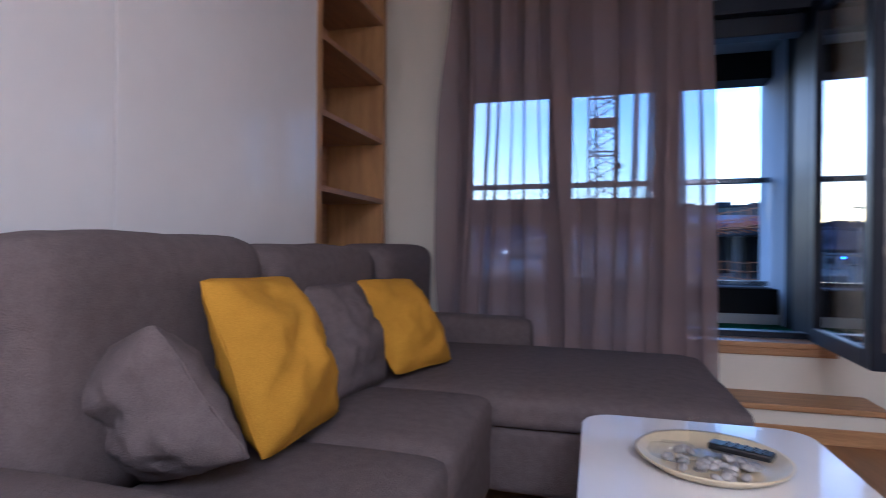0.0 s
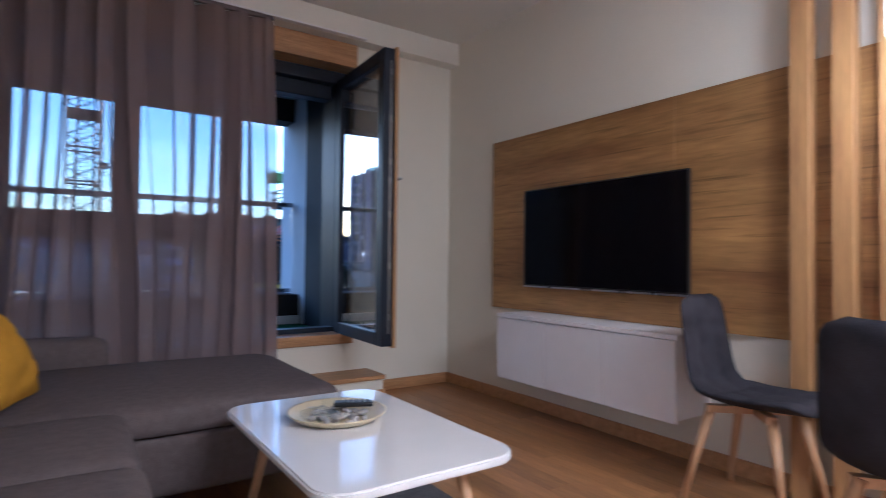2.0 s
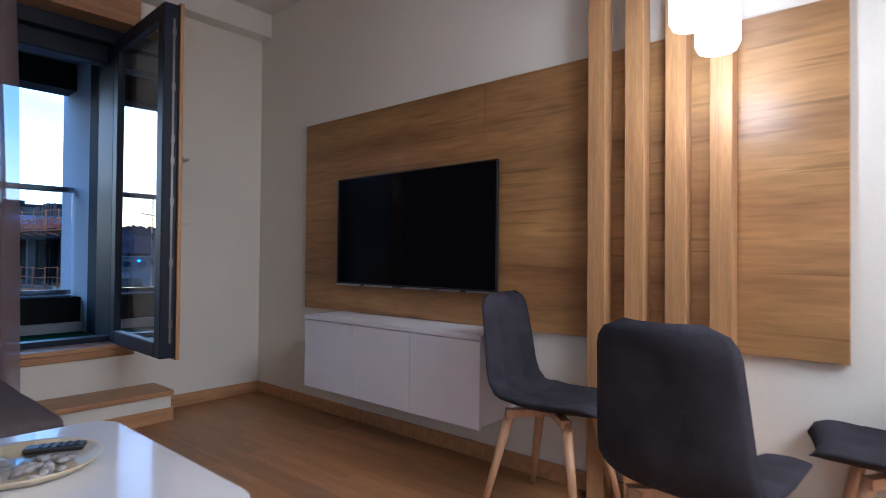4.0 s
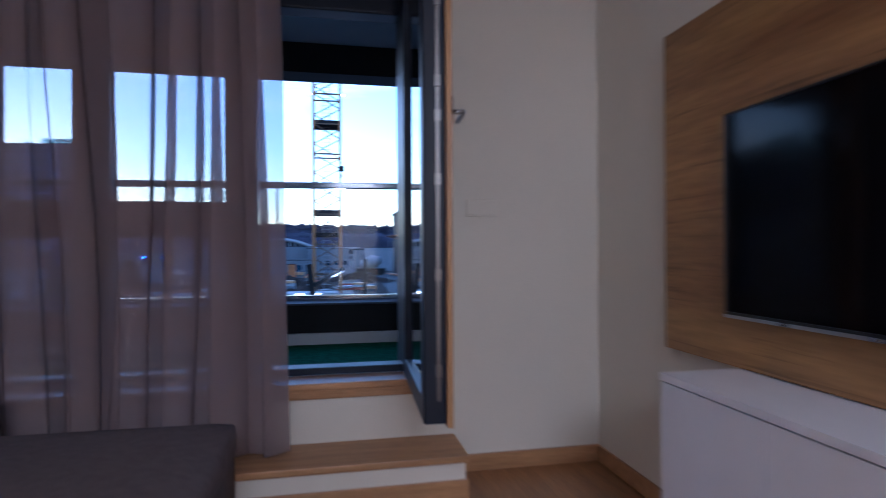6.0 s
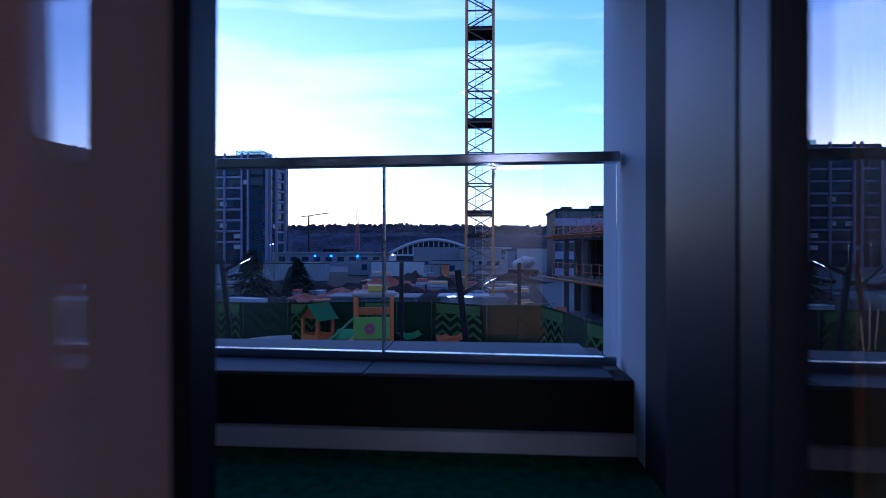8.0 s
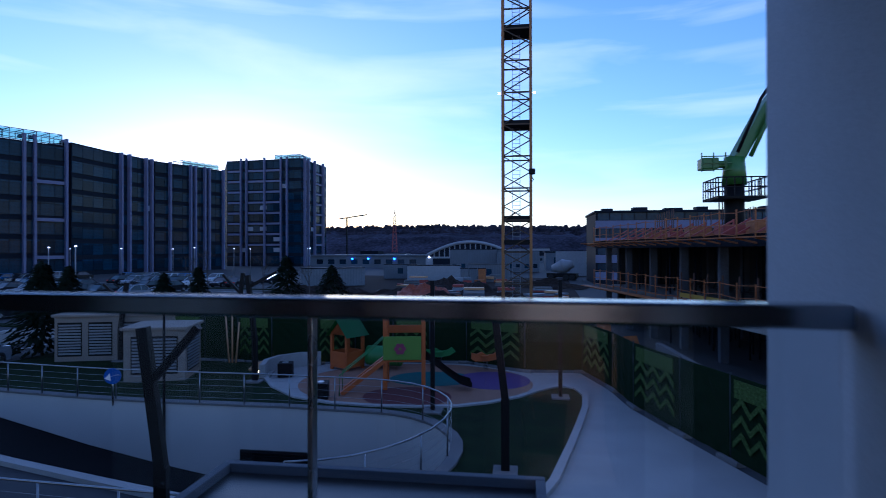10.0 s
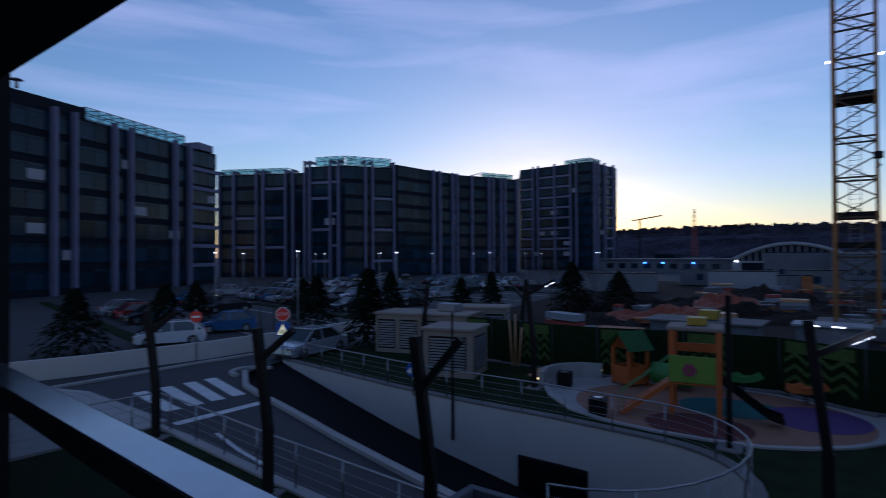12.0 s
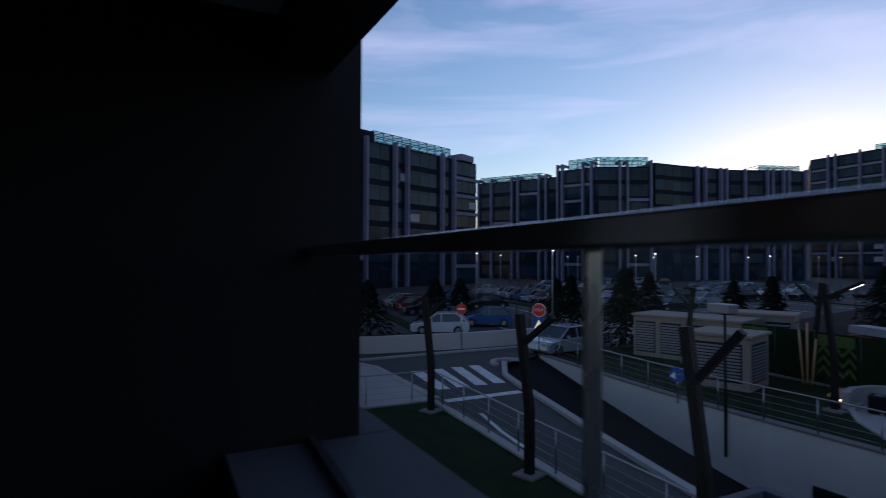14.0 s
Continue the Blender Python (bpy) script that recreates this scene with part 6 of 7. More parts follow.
def site_building():
    ob = thing("unfinished_building", "unfinished concrete building with bare slabs, columns and orange formwork", "building", (9, 36, G), placed=True)
    a, b = Vector((7.2, 46.5, 0)), Vector((13.2, 17.0, 0))
    back = Vector((26, 5.3, 0))
    way = (b - a).normalized()
    for z in (-0.72, 2.28):
        bm = prism(bmesh.new(), [tuple(p.xy) for p in (a, b, b + back, a + back)], z - 0.28, z)
        part("slab", bm, CONCRETE, ob)
    L = (b - a).length
    for s0, s1, z0, z1 in ((12.0, L, -1.50, -0.66), (0.0, L, 1.86, 2.36)):
        p, q = a + way * s0, a + way * s1
        bm = prism(bmesh.new(), [(p.x - 0.32, p.y), (q.x - 0.32, q.y), (q.x - 0.02, q.y), (p.x - 0.02, p.y)], z0, z1)
        part("edge_beam", bm, RENDERWALL if z0 < 0 else SPANDREL, ob, "pale concrete edge beam" if z0 < 0 else "dark edge formwork")
    for k in range(15):
        p = a + way * (12.6 + k * (L - 13.0) / 14) + Vector((-0.2, 0, 0))
        part("guard_post", box(bmesh.new(), (p.x - 0.03, p.y - 0.03, -0.66), (p.x + 0.03, p.y + 0.03, 0.62)), RUST, ob, "rusty guard post")
    for k in range(7):
        p, q = a + way * (12.6 + k * (L - 13.0) / 7), a + way * (12.4 + (k + 1) * (L - 13.0) / 7)
        bm = bmesh.new()
        beam(bm, (p.x - 0.26, p.y, -0.5), (q.x - 0.26, q.y, -0.5), 0.04, 0.22)
        part("toe_board", bm, YELLOW, ob, "yellow toe board")
    for level, (z0, z1) in enumerate(((G, -1.0), (-0.72, 2.0))):
        for k in range(9):
            p = a + way * (0.6 + k * (L - 1.2) / 8) + Vector((0.5, 0.1, 0))
            for inward in (0.0, 5.0):
                bm = box(bmesh.new(), (p.x + inward - 0.18, p.y - 0.18, z0), (p.x + inward + 0.18, p.y + 0.18, z1))
                part("column", bm, SHADECONCRETE, ob)
        rg = random.Random(level)
        for k in range(80):
            p = a + way * (L * (k + rg.uniform(0.1, 0.9)) / 54) + Vector((rg.uniform(0.6, 5.0), 0.4, 0))
            bm = bmesh.new()
            rod(bm, (p.x, p.y, z0), (p.x, p.y, z1), 0.045, 0.035, 6)
            part("prop", bm, SPANDREL, ob, "steel prop")
        # near-black walls stand in for the deep shade between the floors
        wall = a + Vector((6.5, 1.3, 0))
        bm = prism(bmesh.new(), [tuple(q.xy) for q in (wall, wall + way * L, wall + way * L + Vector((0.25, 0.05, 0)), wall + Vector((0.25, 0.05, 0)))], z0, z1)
        part("core_wall", bm, ASPHALT, ob, "dark inner wall standing in for the shaded interior")
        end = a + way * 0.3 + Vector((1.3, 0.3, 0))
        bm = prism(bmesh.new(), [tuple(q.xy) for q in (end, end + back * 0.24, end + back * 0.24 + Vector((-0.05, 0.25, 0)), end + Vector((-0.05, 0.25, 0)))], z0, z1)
        part("end_wall", bm, ASPHALT, ob, "dark end wall added for the shaded interior")
    for z in (-0.72, 2.28):
        n = 24
        for k in range(n):
            p = a + way * (L * k / n) + Vector((-0.35, 0, 0))
            q = a + way * (L * (k + 0.97) / n) + Vector((-0.35, 0, 0))
            bm = bmesh.new()
            for h in (0.08, 0.5, 1.0):
                beam(bm, (p.x, p.y, z + h + 0.05 * math.sin(k * 3.1)), (q.x, q.y, z + h + 0.05 * math.sin(k * 2.3)), 0.05 if h > 0.1 else 0.16, 0.03)
            beam(bm, (p.x, p.y, z - 0.1), (p.x, p.y, z + 1.1), 0.05)
            part("guard_rail", bm, FORMWORK, ob, "orange edge guard")
            bm = bmesh.new()
            beam(bm, (p.x + 0.3, p.y, z - 0.35), (p.x - 0.75, p.y, z - 0.1), 0.07)
            beam(bm, (p.x - 0.7, p.y, z - 0.08), (q.x - 0.7, q.y, z - 0.08), 0.5, 0.05)
            part("bracket", bm, FORMWORK, ob, "timber edge bracket")
    rg = random.Random(9)
    for k in range(15):
        p = a + way * (1.5 + k * (L - 4) / 14) + Vector((rg.uniform(0.8, 2.2), 0, 0))
        s, hh = rg.uniform(0.6, 1.5), rg.uniform(0.25, 0.95)
        part("formwork_board", box(bmesh.new(), (p.x, p.y - s / 2, 2.28), (p.x + 1.2, p.y + s / 2, 2.28 + hh), 0.03), FORMWORK if k % 3 else REDSTEEL, ob, "orange formwork board")
    for k in range(22):
        p = a + way * (0.8 + k * (L - 3) / 21)
        bm = bmesh.new()
        beam(bm, (p.x + 0.2, p.y, 2.3), (p.x + 1.8, p.y + 0.4, 3.15), 0.07)
        beam(bm, (p.x + 1.8, p.y + 0.4, 2.3), (p.x + 1.8, p.y + 0.4, 3.2), 0.07)
        part("red_brace", bm, REDSTEEL, ob, "red steel brace")
    for k, (s, n, h) in enumerate(((1.0, 8, 2.4), (3.0, 7, 2.0), (5.0, 8, 2.2), (9.0, 8, 3.6), (12.5, 12, 4.8), (14.5, 6, 3.2), (17.0, 8, 2.6), (19.0, 6, 2.0), (21.0, 8, 2.6))):
        base = a + way * s + Vector((4.0 + 1.5 * (k % 3), 1.0, 0))
        bm = bmesh.new()
        for i in range(n):
            x, y = base.x + 0.32 * (i % 4), base.y + 0.5 * (i // 4)
            rod(bm, (x, y, 2.28), (x + 0.03 * math.sin(i), y, 2.28 + h * (0.85 + 0.05 * (i % 4))), 0.045, 0.035, 5)
        part("rebar", bm, RUST, ob, "upright starter bars")
    bm = bmesh.new()
    prism(bm, [(7.9, 32.5), (8.3, 24.0), (8.55, 24.0), (8.15, 32.5)], G, G + 0.75)
    part("kerb_wall", bm, CONCRETE, ob)
    return ob


site_building()
block = thing("far_office", "long low office building behind the building site", "building", (12, 92, G), placed=True)
part("wall", box(bmesh.new(), (12.9, 92, G), (60, 104, 7.4)), SPANDREL, block)
for f in range(4):
    part("floor_band", box(bmesh.new(), (12.85, 91.8, -2.75 + 2.6 * f), (60, 91.99, -1.55 + 2.6 * f)), FIN, block, "pale floor band")
    for k in range(26):
        part("window", box(bmesh.new(), (13.2 + 1.8 * k, 91.9, -1.5 + 2.6 * f), (14.85 + 1.8 * k, 91.99, -0.25 + 2.6 * f)), TOWERGLASS, block)
for k in range(9):
    part("roof_unit", box(bmesh.new(), (14.0 + 4.6 * k, 93, 7.75), (15.6 + 4.6 * k + 0.5 * (k % 3), 95, 8.15 + 0.15 * (k % 2)), 0.05), SPANDREL, block, "roof plant unit")
part("roof", box(bmesh.new(), (12.7, 91.7, 7.4), (60.2, 104.2, 7.75), 0.05), SPANDREL, block)

# lattice bars: crane paint with the backlit darkness put into its colour
CRANEDARK = material("backlit_crane_paint", (0.06, 0.034, 0.012), 0.6, vary=0.2, scale=2, bump=0.03)
crane = thing("tower_crane", "tall yellow lattice mast of a tower crane", "crane", (1.3, 50, G))
s = 1.1
for sx in (-1, 1):
    for sy in (-1, 1):
        part("leg", beam(bmesh.new(), (sx * s, sy * s, 0), (sx * s, sy * s, 60), 0.19), CRANEPAINT, crane)
for k in range(24):
    z = 2.5 * k
    bm = bmesh.new()
    for i, (p, q) in enumerate((((-s, -s), (s, -s)), ((s, -s), (s, s)), ((s, s), (-s, s)), ((-s, s), (-s, -s)))):
        beam(bm, (*p, z), (*q, z), 0.11)
        beam(bm, (*p, z), (*q, z + 1.25), 0.08)
        beam(bm, (*q, z + 1.25), (*p, z + 2.5), 0.08)
    part("lattice", bm, CRANEDARK, crane, "crossed lattice bars")
    bm = bmesh.new()
    for h in range(8):
        beam(bm, (-0.35, 0.3, z + 0.31 * h), (0.25, 0.3, z + 0.31 * h), 0.03)
    beam(bm, (-0.35, 0.3, z), (-0.35, 0.3, z + 2.5), 0.04)
    beam(bm, (0.25, 0.3, z), (0.25, 0.3, z + 2.5), 0.04)
    part("ladder", bm, LOUVRE, crane, "thin steel ladder")
for z in (5.6, 7.5, 15.0, 22.5):
    part("platform", box(bmesh.new(), (-1.0, -1.0, z), (1.0, 1.0, z + 0.35), 0.02), BLACKPOLE, crane, "dark rest platform")
for x in (-1.35, 1.35):
    part("work_light", box(bmesh.new(), (x - 0.09, -1.3, 17.35), (x + 0.09, -1.1, 17.47), 0.03), LAMPGLOW, crane, "small lit work light")
bm = bmesh.new()
for dz, dy in ((0, -0.6), (0, 0.6), (1.2, 0)):
    beam(bm, (6, 8 + dy, 58 + dz), (-9, -26 + dy, 58 + dz), 0.2)
part("jib", bm, CRANEPAINT, crane, "lattice jib of the crane")
part("base", box(bmesh.new(), (-2.2, -2.2, 0), (2.2, 2.2, 0.9), 0.05), CONCRETE, crane, "concrete ballast base")
hook = thing("crane_hook", "dark crane hook block hanging on a thin cable", "hook", (2.36, 43.2, 6.87))
bm = bmesh.new()
rod(bm, (0, 0, 0.35), (0, 0, 48.0), 0.014, 0.014, 5)
part("cable", bm, BLACKPOLE, hook)
bm = bmesh.new()
box(bm, (-0.22, -0.12, 0.0), (0.22, 0.12, 0.4), 0.06)
sweep(bm, [(0, 0, 0.0), (0, 0, -0.2), (0.1, 0, -0.36), (0.02, 0, -0.46), (-0.1, 0, -0.4)], 0.04, 6)
part("block", bm, BLACKPOLE, hook)

mast2 = thing("tower_crane", "slim grey lattice mast of another tower crane with small lights", "crane", (19.4, 46.8, G))
for sx in (-1, 1):
    for sy in (-1, 1):
        part("leg", beam(bmesh.new(), (sx * 0.42, sy * 0.42, 0), (sx * 0.42, sy * 0.42, 44), 0.09), LOUVRE, mast2)
for k in range(36):
    z = 1.22 * k
    bm = bmesh.new()
    for p, q in (((-0.42, -0.42), (0.42, -0.42)), ((0.42, -0.42), (0.42, 0.42)), ((0.42, 0.42), (-0.42, 0.42)), ((-0.42, 0.42), (-0.42, -0.42))):
        beam(bm, (*p, z), (*q, z + 0.61), 0.05)
        beam(bm, (*q, z + 0.61), (*p, z + 1.22), 0.05)
    part("lattice", bm, LOUVRE, mast2, "crossed lattice bars")
for z in (10.3, 14.1):
    part("work_light", box(bmesh.new(), (-0.16, -0.62, z), (0.16, -0.46, z + 0.22), 0.03), LAMPGLOW, mast2, "small lit work light")

pump = thing("concrete_pump", "green concrete placing boom on a round column", "crane", (12.9, 36.65, 2.28))
bm = bmesh.new()
rod(bm, (0, 0, -0.3), (0, 0, 3.0), 0.5, 0.5, 16)
part("column", bm, BLACKPOLE, pump)
bm = bmesh.new()
for z in (2.2, 2.7, 3.2):
    for a, b in (((-1.2, -1.2), (1.2, -1.2)), ((1.2, -1.2), (1.2, 1.2)), ((1.2, 1.2), (-1.2, 1.2)), ((-1.2, 1.2), (-1.2, -1.2))):
        beam(bm, (*a, z), (*b, z), 0.06)
for k in range(7):
    for x, y in ((-1.2 + 0.4 * k, -1.2), (-1.2 + 0.4 * k, 1.2), (-1.2, -1.2 + 0.4 * k), (1.2, -1.2 + 0.4 * k)):
        beam(bm, (x, y, 2.1), (x, y, 3.22), 0.05)
box(bm, (-1.2, -1.2, 2.1), (1.2, 1.2, 2.2))
part("platform", bm, BLACKPOLE, pump, "railed work platform")
bm = bmesh.new()
rod(bm, (0, 0, 2.9), (0, 0, 4.4), 0.62, 0.5, 16)
box(bm, (-1.75, -0.45, 3.75), (-0.9, 0.45, 4.35), 0.06)
box(bm, (-0.95, -0.3, 3.85), (0.2, 0.3, 4.2), 0.06)
for k in range(3):
    beam(bm, (-1.8, -0.5, 3.7 + 0.35 * k), (-0.3, -0.5, 3.7 + 0.35 * k), 0.05)
    beam(bm, (-1.8 + 0.6 * k, -0.5, 3.6), (-1.8 + 0.6 * k, -0.5, 4.6), 0.05)
part("turret", bm, PUMPGREEN, pump, "green turret with counterweight")
bm = bmesh.new()
beam(bm, (0.1, 0, 4.3), (1.6, 0.3, 7.0), 0.7, 0.55)
beam(bm, (1.5, 0.3, 6.8), (4.6, 0.6, 11.5), 0.6, 0.5)
rod(bm, (0.7, -0.35, 4.4), (2.0, -0.25, 7.2), 0.12, 0.10, 8)
part("boom", bm, PUMPGREEN, pump, "green folding boom")
bm = bmesh.new()
sweep(bm, [(0.0, -0.5, 4.6), (1.2, -0.4, 7.4), (4.2, 0.1, 11.8)], 0.09, 8)
part("pipe", bm, BLACKPOLE, pump, "dark delivery pipe")

hangar = thing("hangar", "white arched hangar with tall windows in its gable", "hangar", (-12.3, 160, G))
n = 24
prof = [(-12.5 + 25 * i / n, 2.6 + 5.0 * math.sin(math.pi * (0.06 + 0.88 * i / n)) ** 0.9) for i in range(n + 1)]
bm = bmesh.new()
fr = [bm.verts.new((x, 0, z)) for x, z in prof] + [bm.verts.new((12.5, 0, 0)), bm.verts.new((-12.5, 0, 0))]
bk = [bm.verts.new((v.co.x, 40, v.co.z)) for v in fr]
bm.faces.new(fr)
bm.faces.new(bk[::-1])
for i in range(len(fr)):
    bm.faces.new((fr[i], bk[i], bk[(i + 1) % len(fr)], fr[(i + 1) % len(fr)]))
bmesh.ops.recalc_face_normals(bm, faces=bm.faces)
part("hall", bm, SPANDREL, hangar)
bm = bmesh.new()
sweep(bm, [(x, -0.25, z) for x, z in prof], 0.5, 6)
part("arch", bm, HANGAR, hangar, "white arch rim")
for i in range(15):
    x = -10.2 + 20.4 * i / 14
    top_z = 2.6 + 5.0 * math.sin(math.pi * (0.06 + 0.88 * (x + 12.5) / 25)) ** 0.9
    part("mullion", box(bmesh.new(), (x - 0.14, -0.12, 3.4), (x + 0.14, 0.0, top_z)), HANGAR, hangar)
part("door_band", box(bmesh.new(), (-12.4, -0.2, 3.0), (12.4, 0.0, 3.5)), HANGAR, hangar)
part("pier", box(bmesh.new(), (-12.6, -0.3, 0), (-10.6, 0.0, 3.0)), HANGAR, hangar)
part("gate_lamp", box(bmesh.new(), (-11.8, -0.5, 3.2), (-11.4, -0.3, 3.55)), LAMPGLOW, hangar, "bright gate lamp")
annex = thing("low_warehouse", "long low pale warehouse beside the hangar", "building", (-40, 168, G))
part("wall", box(bmesh.new(), (-22, 0, 0), (14, 12, 3.4)), CONTAINER, annex)
part("roof", box(bmesh.new(), (-22.4, -0.4, 3.4), (14.4, 12.4, 4.0), 0.1), CONTAINER, annex)
for k in range(9):
    part("window", box(bmesh.new(), (-20 + 3.6 * k, -0.06, 1.2), (-18 + 3.6 * k, 0.0, 2.6)), TOWERGLASS, annex)
for x in (-9.0, -4.0, 4.0):
    part("wall_lamp", box(bmesh.new(), (x, -0.3, 2.6), (x + 0.4, -0.05, 3.0)), BLUEGLOW, annex, "blue wall lamp")
annex2 = thing("low_warehouse", "pale flat-roofed building beyond the crane", "building", (14, 150, G))
part("wall", box(bmesh.new(), (-6, 0, 0), (16, 12, 4.6)), CONTAINER, annex2)
part("roof", box(bmesh.new(), (-6.3, -0.3, 4.6), (16.3, 12.3, 5.0), 0.1), SPANDREL, annex2)
for k in range(5):
    part("window", box(bmesh.new(), (-4 + 4 * k, -0.06, 1.5), (-2 + 4 * k, 0.0, 3.4)), TOWERGLASS, annex2)


def cabin(at, w, h, d, turn, m, label, windows=2):
    ob = thing("site_cabin", label, "site cabin", at, turn, "site cabins and containers")
    part("shell", box(bmesh.new(), (-w / 2, 0, 0.1), (w / 2, d, h), 0.04), m, ob)
    part("roof_edge", box(bmesh.new(), (-w / 2 - 0.05, -0.05, h), (w / 2 + 0.05, d + 0.05, h + 0.12), 0.02), SPANDREL, ob)
    for k in range(windows):
        c = -w / 2 + w * (k + 0.5) / windows
        part("window", box(bmesh.new(), (c - 0.5, -0.03, 1.0), (c + 0.5, 0.0, 2.0)), TOWERGLASS, ob)
    bm = bmesh.new()
    for k in range(int(w / 0.4)):
        box(bm, (-w / 2 + 0.4 * k + 0.1, -0.02, 0.3), (-w / 2 + 0.4 * k + 0.2, -0.001, h - 0.1))
    part("ribs", bm, m, ob)
    return ob


cabin((-9, 140, G), 13, 5.4, 3, 0, CONTAINER, "two-storey stack of pale site cabins", 6)
cabin((1.0, 138, G), 10, 5.0, 3, 4, CONTAINER, "pale two-storey site cabins by the hangar", 5)
cabin((-25, 82, G), 9, 2.6, 5, 24, CONTAINER, "low grey shed with a flat roof on the site", 1)
cabin((-13, 98, G), 9, 2.6, 2.5, 2, HANGAR, "white site container with red lettering bars", 0)
cabin((-3.8, 100, G), 7, 2.8, 2.5, 0, CONTAINER, "pale blue site container", 1)
cabin((-20, 104, G), 6, 2.6, 2.5, 10, CONTAINER, "pale blue site container near the hall", 1)
cabin((13, 118, G), 9, 5.0, 4, -5, HANGAR, "white boxy site cabin", 2)
for k in range(3):
    cabin((-7.2 + 1.4 * k, 92, G), 1.15, 2.3, 1.15, 0, CONTAINER if k < 2 else FORMWORK, "small portable toilet cabin on the site", 0)
mixer = thing("cement_mixer", "pale concrete mixer drum on the building site", "mixer", (9.0, 104, G), -20)
bm = bmesh.new()
rod(bm, (-2.0, 0, 2.0), (0.0, 0, 2.4), 0.6, 1.25, 18)
rod(bm, (0.0, 0, 2.4), (1.8, 0, 2.8), 1.25, 0.55, 18)
part("drum", bm, HANGAR, mixer)
part("chassis", box(bmesh.new(), (-2.8, -0.9, 0.5), (2.4, 0.9, 1.2), 0.05), BLACKPOLE, mixer)
for x in (-2.0, 0.6, 1.7):
    bm = bmesh.new()
    rod(bm, (x, -1.0, 0.5), (x, 1.0, 0.5), 0.5, 0.5, 14)
    part("wheel", bm, TYRE, mixer)


def mound(name, at, r, h, m, seed, label, category):
    bm = bmesh.new()
    bmesh.ops.create_grid(bm, x_segments=26, y_segments=26, size=1)
    for v in bm.verts:
        d = math.sqrt(v.co.x ** 2 + v.co.y ** 2)
        lump = 0.5 + 0.9 * noise.noise(Vector((v.co.x * 2 + seed, v.co.y * 2, seed))) + 0.35 * noise.noise(Vector((v.co.x * 7, v.co.y * 7, seed)))
        v.co.z = max(0, 1 - d) ** 0.7 * max(0.08, lump) * h
        v.co.x *= r
        v.co.y *= r * 0.6
    ob = solid(name, bm, m, label, category)
    ob.matrix_world = pose(*at, 0, 0, seed * 20)
    return ob


for k, (x, y, r, h, m) in enumerate(((-12, 62, 7, 2.2, EARTH), (-5, 56, 6, 1.6, EARTH), (-18, 58, 6, 1.8, EARTH), (-8, 78, 8, 2.0, EARTH), (-14, 47, 6, 1.3, EARTH), (-2, 70, 7, 1.6, EARTH), (-22, 70, 8, 2.0, EARTH), (5, 84, 6, 1.8, EARTH), (-6, 43, 5, 1.0, EARTH))):
    mound("earth_mound", (x, y, G), r, h, m, k + 1.0, "heap of dark dug earth on the site", "earth mound")
mound("safety_netting", (-11.5, 52, G + 0.4), 5.5, 1.5, NETTING, 3.3, "crumpled orange safety netting on the earth", "netting")
mound("safety_netting", (-8.0, 60, G + 0.8), 4.5, 1.6, NETTING, 5.1, "orange safety netting draped over earth", "netting")
rng = random.Random(44)
for k in range(46):
    x, y = rng.uniform(-16, 6), rng.uniform(38, 96)
    w, d, h = rng.uniform(0.8, 3.0), rng.uniform(0.5, 1.6), rng.uniform(0.3, 1.4)
    ob = thing("material_stack", "stack of building materials on the site", "stack", (x, y, G + 0.02), rng.uniform(-40, 40), "stacks on the site")
    layers = rng.choice((2, 3, 4))
    for q in range(layers):
        part("board", box(bmesh.new(), (-w / 2 + 0.05 * q, -d / 2, h * q / layers + 0.02), (w / 2 - 0.03 * q, d / 2, h * (q + 0.85) / layers), 0.01), rng.choice((CONTAINER, FORMWORK, CONCRETE, BEECH, HANGAR, REDSTEEL)), ob)
for k in range(16):
    x, y = rng.uniform(2.5, 7.0), rng.uniform(33, 52)
    bm = bmesh.new()
    beam(bm, (x - 1.2, y, G + 0.1), (x + 1.2 * rng.uniform(0.2, 1), y + rng.uniform(-1.5, 1.5), G + 0.12 + rng.uniform(0, 0.7)), 0.16, 0.05)
    solid("timber", bm, rng.choice((BEECH, REDSTEEL, FORMWORK, CONTAINER)), "loose timber on the building site", "timber", "loose timbers")
for x, y, t in ((6.3, 37.5, 30), (6.9, 31.5, 60)):
    ob = thing("formwork_panel", "orange formwork panel leaning on the ground", "panel", (x, y, G), t)
    bm = bmesh.new()
    beam(bm, (0, 0, 0.0), (0.3, 0.5, 1.1), 0.75, 0.08)
    part("board", bm, FORMWORK, ob)
shed = thing("site_roof", "flat pale roof of a low site store behind the fence", "roof", (-5.2, 37.5, G), 0)
part("roof", box(bmesh.new(), (-2.6, -1.4, 1.75), (3.0, 1.4, 1.85), 0.02), CONCRETE, shed)
part("wall", box(bmesh.new(), (-2.3, -1.1, 0), (2.7, 1.1, 1.75)), CONTAINER, shed)
part("crate", box(bmesh.new(), (0.0, -0.6, 1.9), (0.9, 0.3, 2.35), 0.02), YELLOW, shed, "yellow crate")
strip2 = thing("site_lights", "low pale site cabin roof with two lit strips", "site cabin", (0.2, 41, G), 0)
part("wall", box(bmesh.new(), (-1.4, -0.8, 0), (1.6, 0.8, 1.5)), CONTAINER, strip2)
part("roof", box(bmesh.new(), (-1.6, -1.0, 1.5), (1.8, 1.0, 1.62), 0.02), HANGAR, strip2)
for x in (-0.9, 0.2):
    part("strip", box(bmesh.new(), (x, -1.06, 1.54), (x + 0.5, -1.01, 1.58)), LAMPGLOW, strip2, "lit strip")

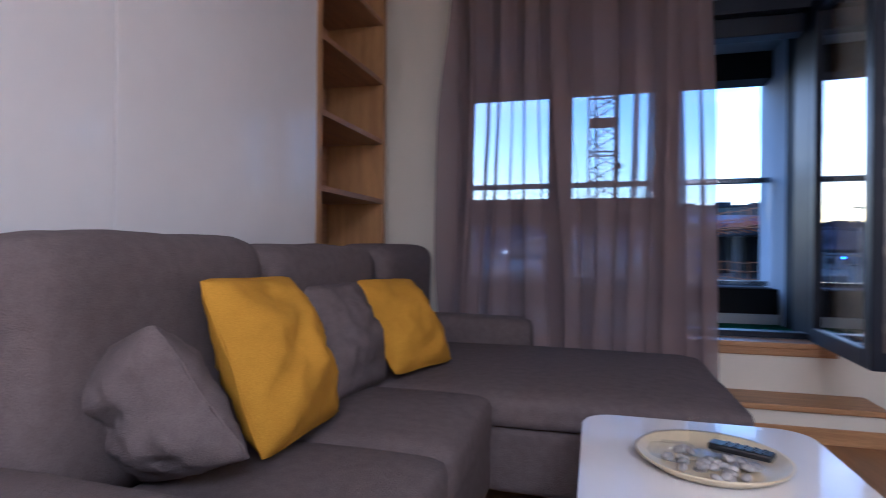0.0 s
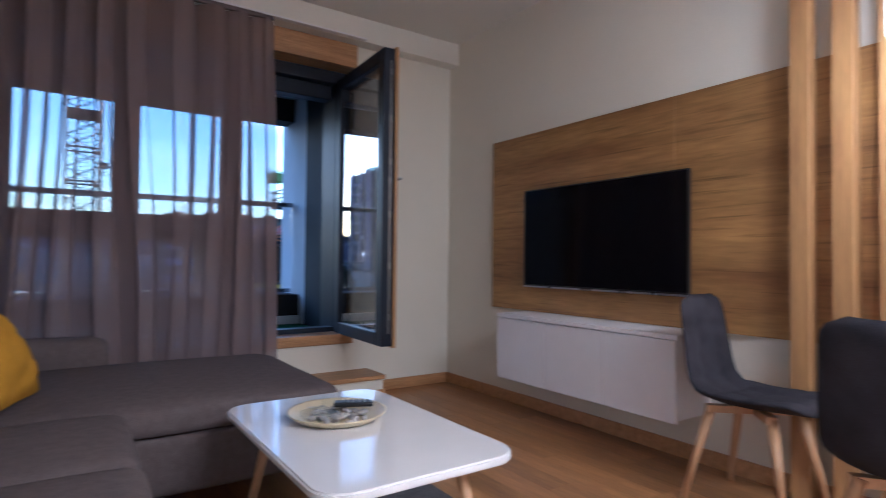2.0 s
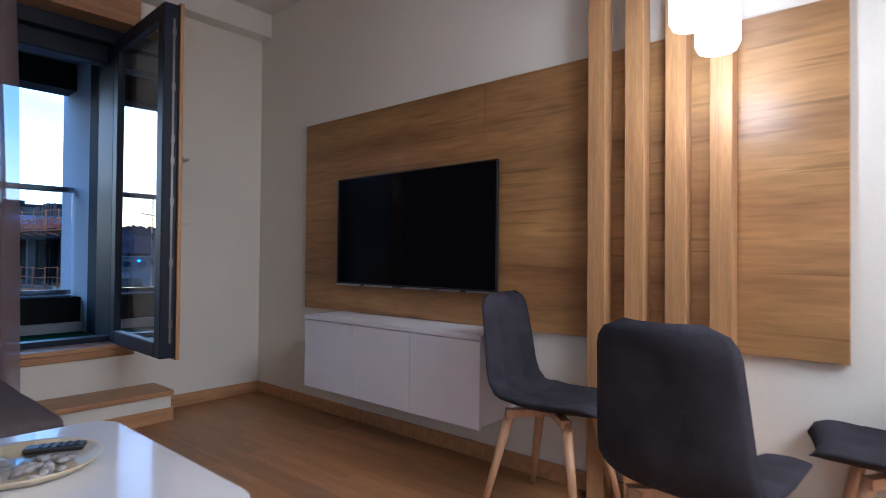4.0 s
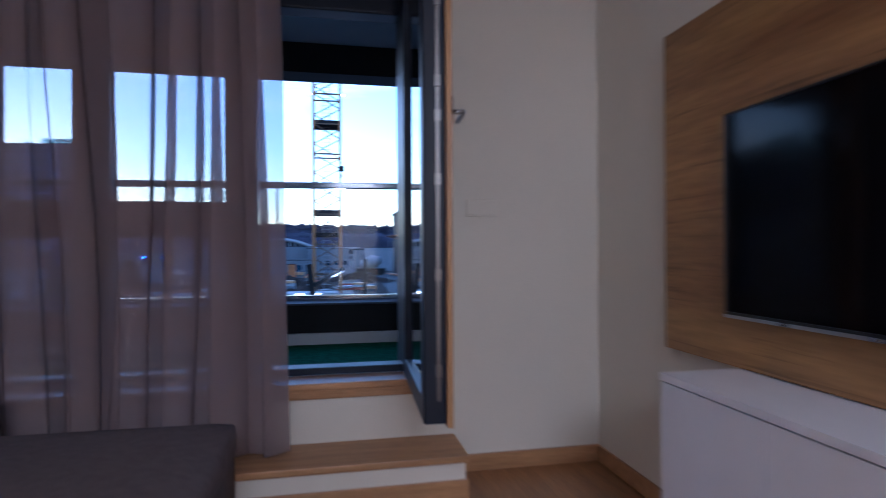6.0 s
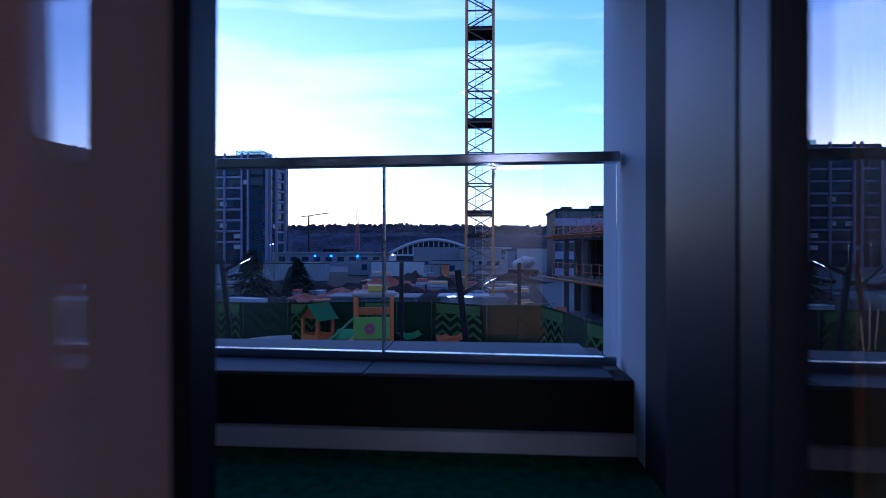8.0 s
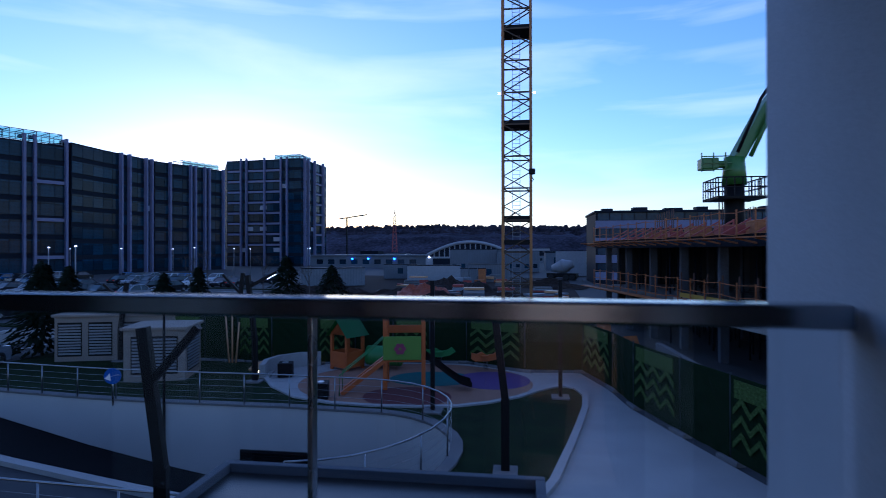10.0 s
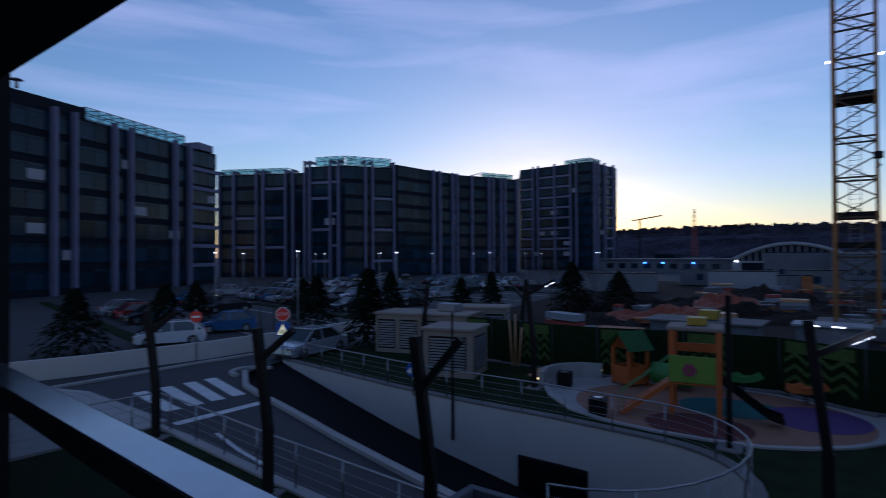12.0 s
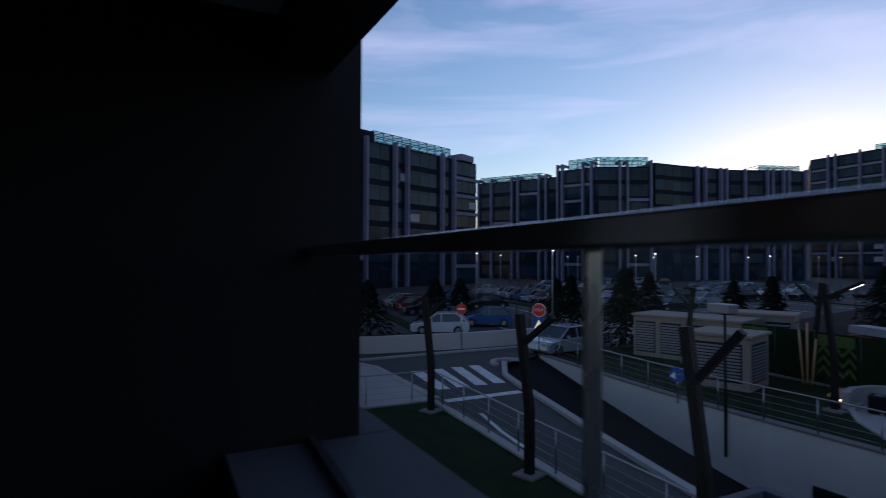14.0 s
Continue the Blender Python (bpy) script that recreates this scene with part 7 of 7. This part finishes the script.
# ---------- far distance ----------
bm = bmesh.new()
cols = 260
prev = None
for i in range(cols + 1):
    x = -520 + 1500 * i / cols
    ridge = 23 + 9 * noise.noise(Vector((x / 190, 2.0, 0))) + 7 * max(0, math.sin((x - 40) / 170)) + 2.2 * noise.noise(Vector((x / 13, 5, 0))) + 2.4 * noise.noise(Vector((x / 4.5, 9, 0)))
    line = [bm.verts.new((x, 430, G)), bm.verts.new((x, 470, ridge * 0.55)), bm.verts.new((x, 520, ridge * 0.86)), bm.verts.new((x, 540, ridge)), bm.verts.new((x, 640, ridge * 0.7)), bm.verts.new((x, 700, G))]
    for v in line[1:4]:
        v.co.z += 1.6 * noise.noise(Vector((x / 6, v.co.y / 8, 1)))
    if prev:
        for a in range(5):
            bm.faces.new((prev[a], line[a], line[a + 1], prev[a + 1]))
    prev = line
ridge_ob = structure("backdrop_hills", bm, WOODLAND, "dark wooded hills on the horizon")
verts, faces = [], []
rng = random.Random(12)
for k in range(2600):
    x = rng.uniform(-420, 420)
    ridge = 23 + 9 * noise.noise(Vector((x / 190, 2.0, 0))) + 7 * max(0, math.sin((x - 40) / 170))
    y = rng.choice((538, 530, 515, 495))
    base = ridge * {538: 1.0, 530: 0.93, 515: 0.83, 495: 0.68}[y] - 1
    s = rng.uniform(1.2, 3.4)
    c = len(verts)
    pts = [(math.cos(a) * s * rng.uniform(0.6, 1.1), math.sin(a) * s * rng.uniform(0.7, 1.3)) for a in [q * math.pi / 3 for q in range(6)]]
    verts += [(x + px, y + 0.3 * px, base + 1.2 + pz) for px, pz in pts]
    faces.append(tuple(range(c, c + 6)))
me = bpy.data.meshes.new("wood_crowns")
me.from_pydata(verts, [], faces)
me.materials.append(WOODLAND)
tagged(new("wood_crowns", me), "bare crowns of far woodland trees on the ridge", "trees", "", "stuff")
far = thing("far_crane", "small distant tower crane on the skyline", "crane", (-131, 420, G))
bm = bmesh.new()
beam(bm, (0, 0, 0), (0, 0, 31), 1.0)
beam(bm, (-6, 0, 30), (16, 0, 33), 0.8)
part("mast", bm, BLACKPOLE, far)
mastob = thing("radio_mast", "distant red and white lattice radio mast", "mast", (-98, 440, G))
bm = bmesh.new()
for sx in (-1, 1):
    beam(bm, (sx * 2.2, 0, 0), (sx * 0.4, 0, 38), 0.4)
for k in range(12):
    w = 2.2 - 1.8 * k / 12
    beam(bm, (-w, 0, k * 3.1), (w, 0, k * 3.1 + 3), 0.25)
    beam(bm, (w, 0, k * 3.1), (-w, 0, k * 3.1 + 3), 0.25)
part("lattice", bm, REDSTEEL, mastob)
for k in range(26):
    x, y = -60 + rng.uniform(-18, 90), rng.uniform(210, 380)
    cabin((x, y, G), rng.uniform(6, 16), rng.uniform(3, 7), 8, rng.uniform(-12, 12), rng.choice((CONTAINER, HANGAR, SPANDREL)), "small distant pale building at the foot of the hills", 3)

# canopy over the entrance below the balcony
canopy = thing("entrance_canopy", "dark flat entrance canopy with a pale metal edge", "canopy", (-0.3, 9.8, G), placed=True)
part("roof_panel", boxes(((-1.65, 8.2, -0.86), (1.73, 10.9, -0.78))), BLACK, canopy)
part("edge", boxes(((-1.75, 10.9, -0.92), (1.83, 11.0, -0.68)), ((-1.75, 8.2, -0.92), (-1.65, 10.9, -0.68)), ((1.73, 8.2, -0.92), (1.83, 10.9, -0.68)), bevel=0.01), CAP, canopy, "pale metal edge")
for x in (-1.6, 1.68):
    part("column", boxes(((x - 0.05, 10.8, G), (x + 0.05, 10.9, -0.92)), bevel=0.01), BLACKPOLE, canopy)
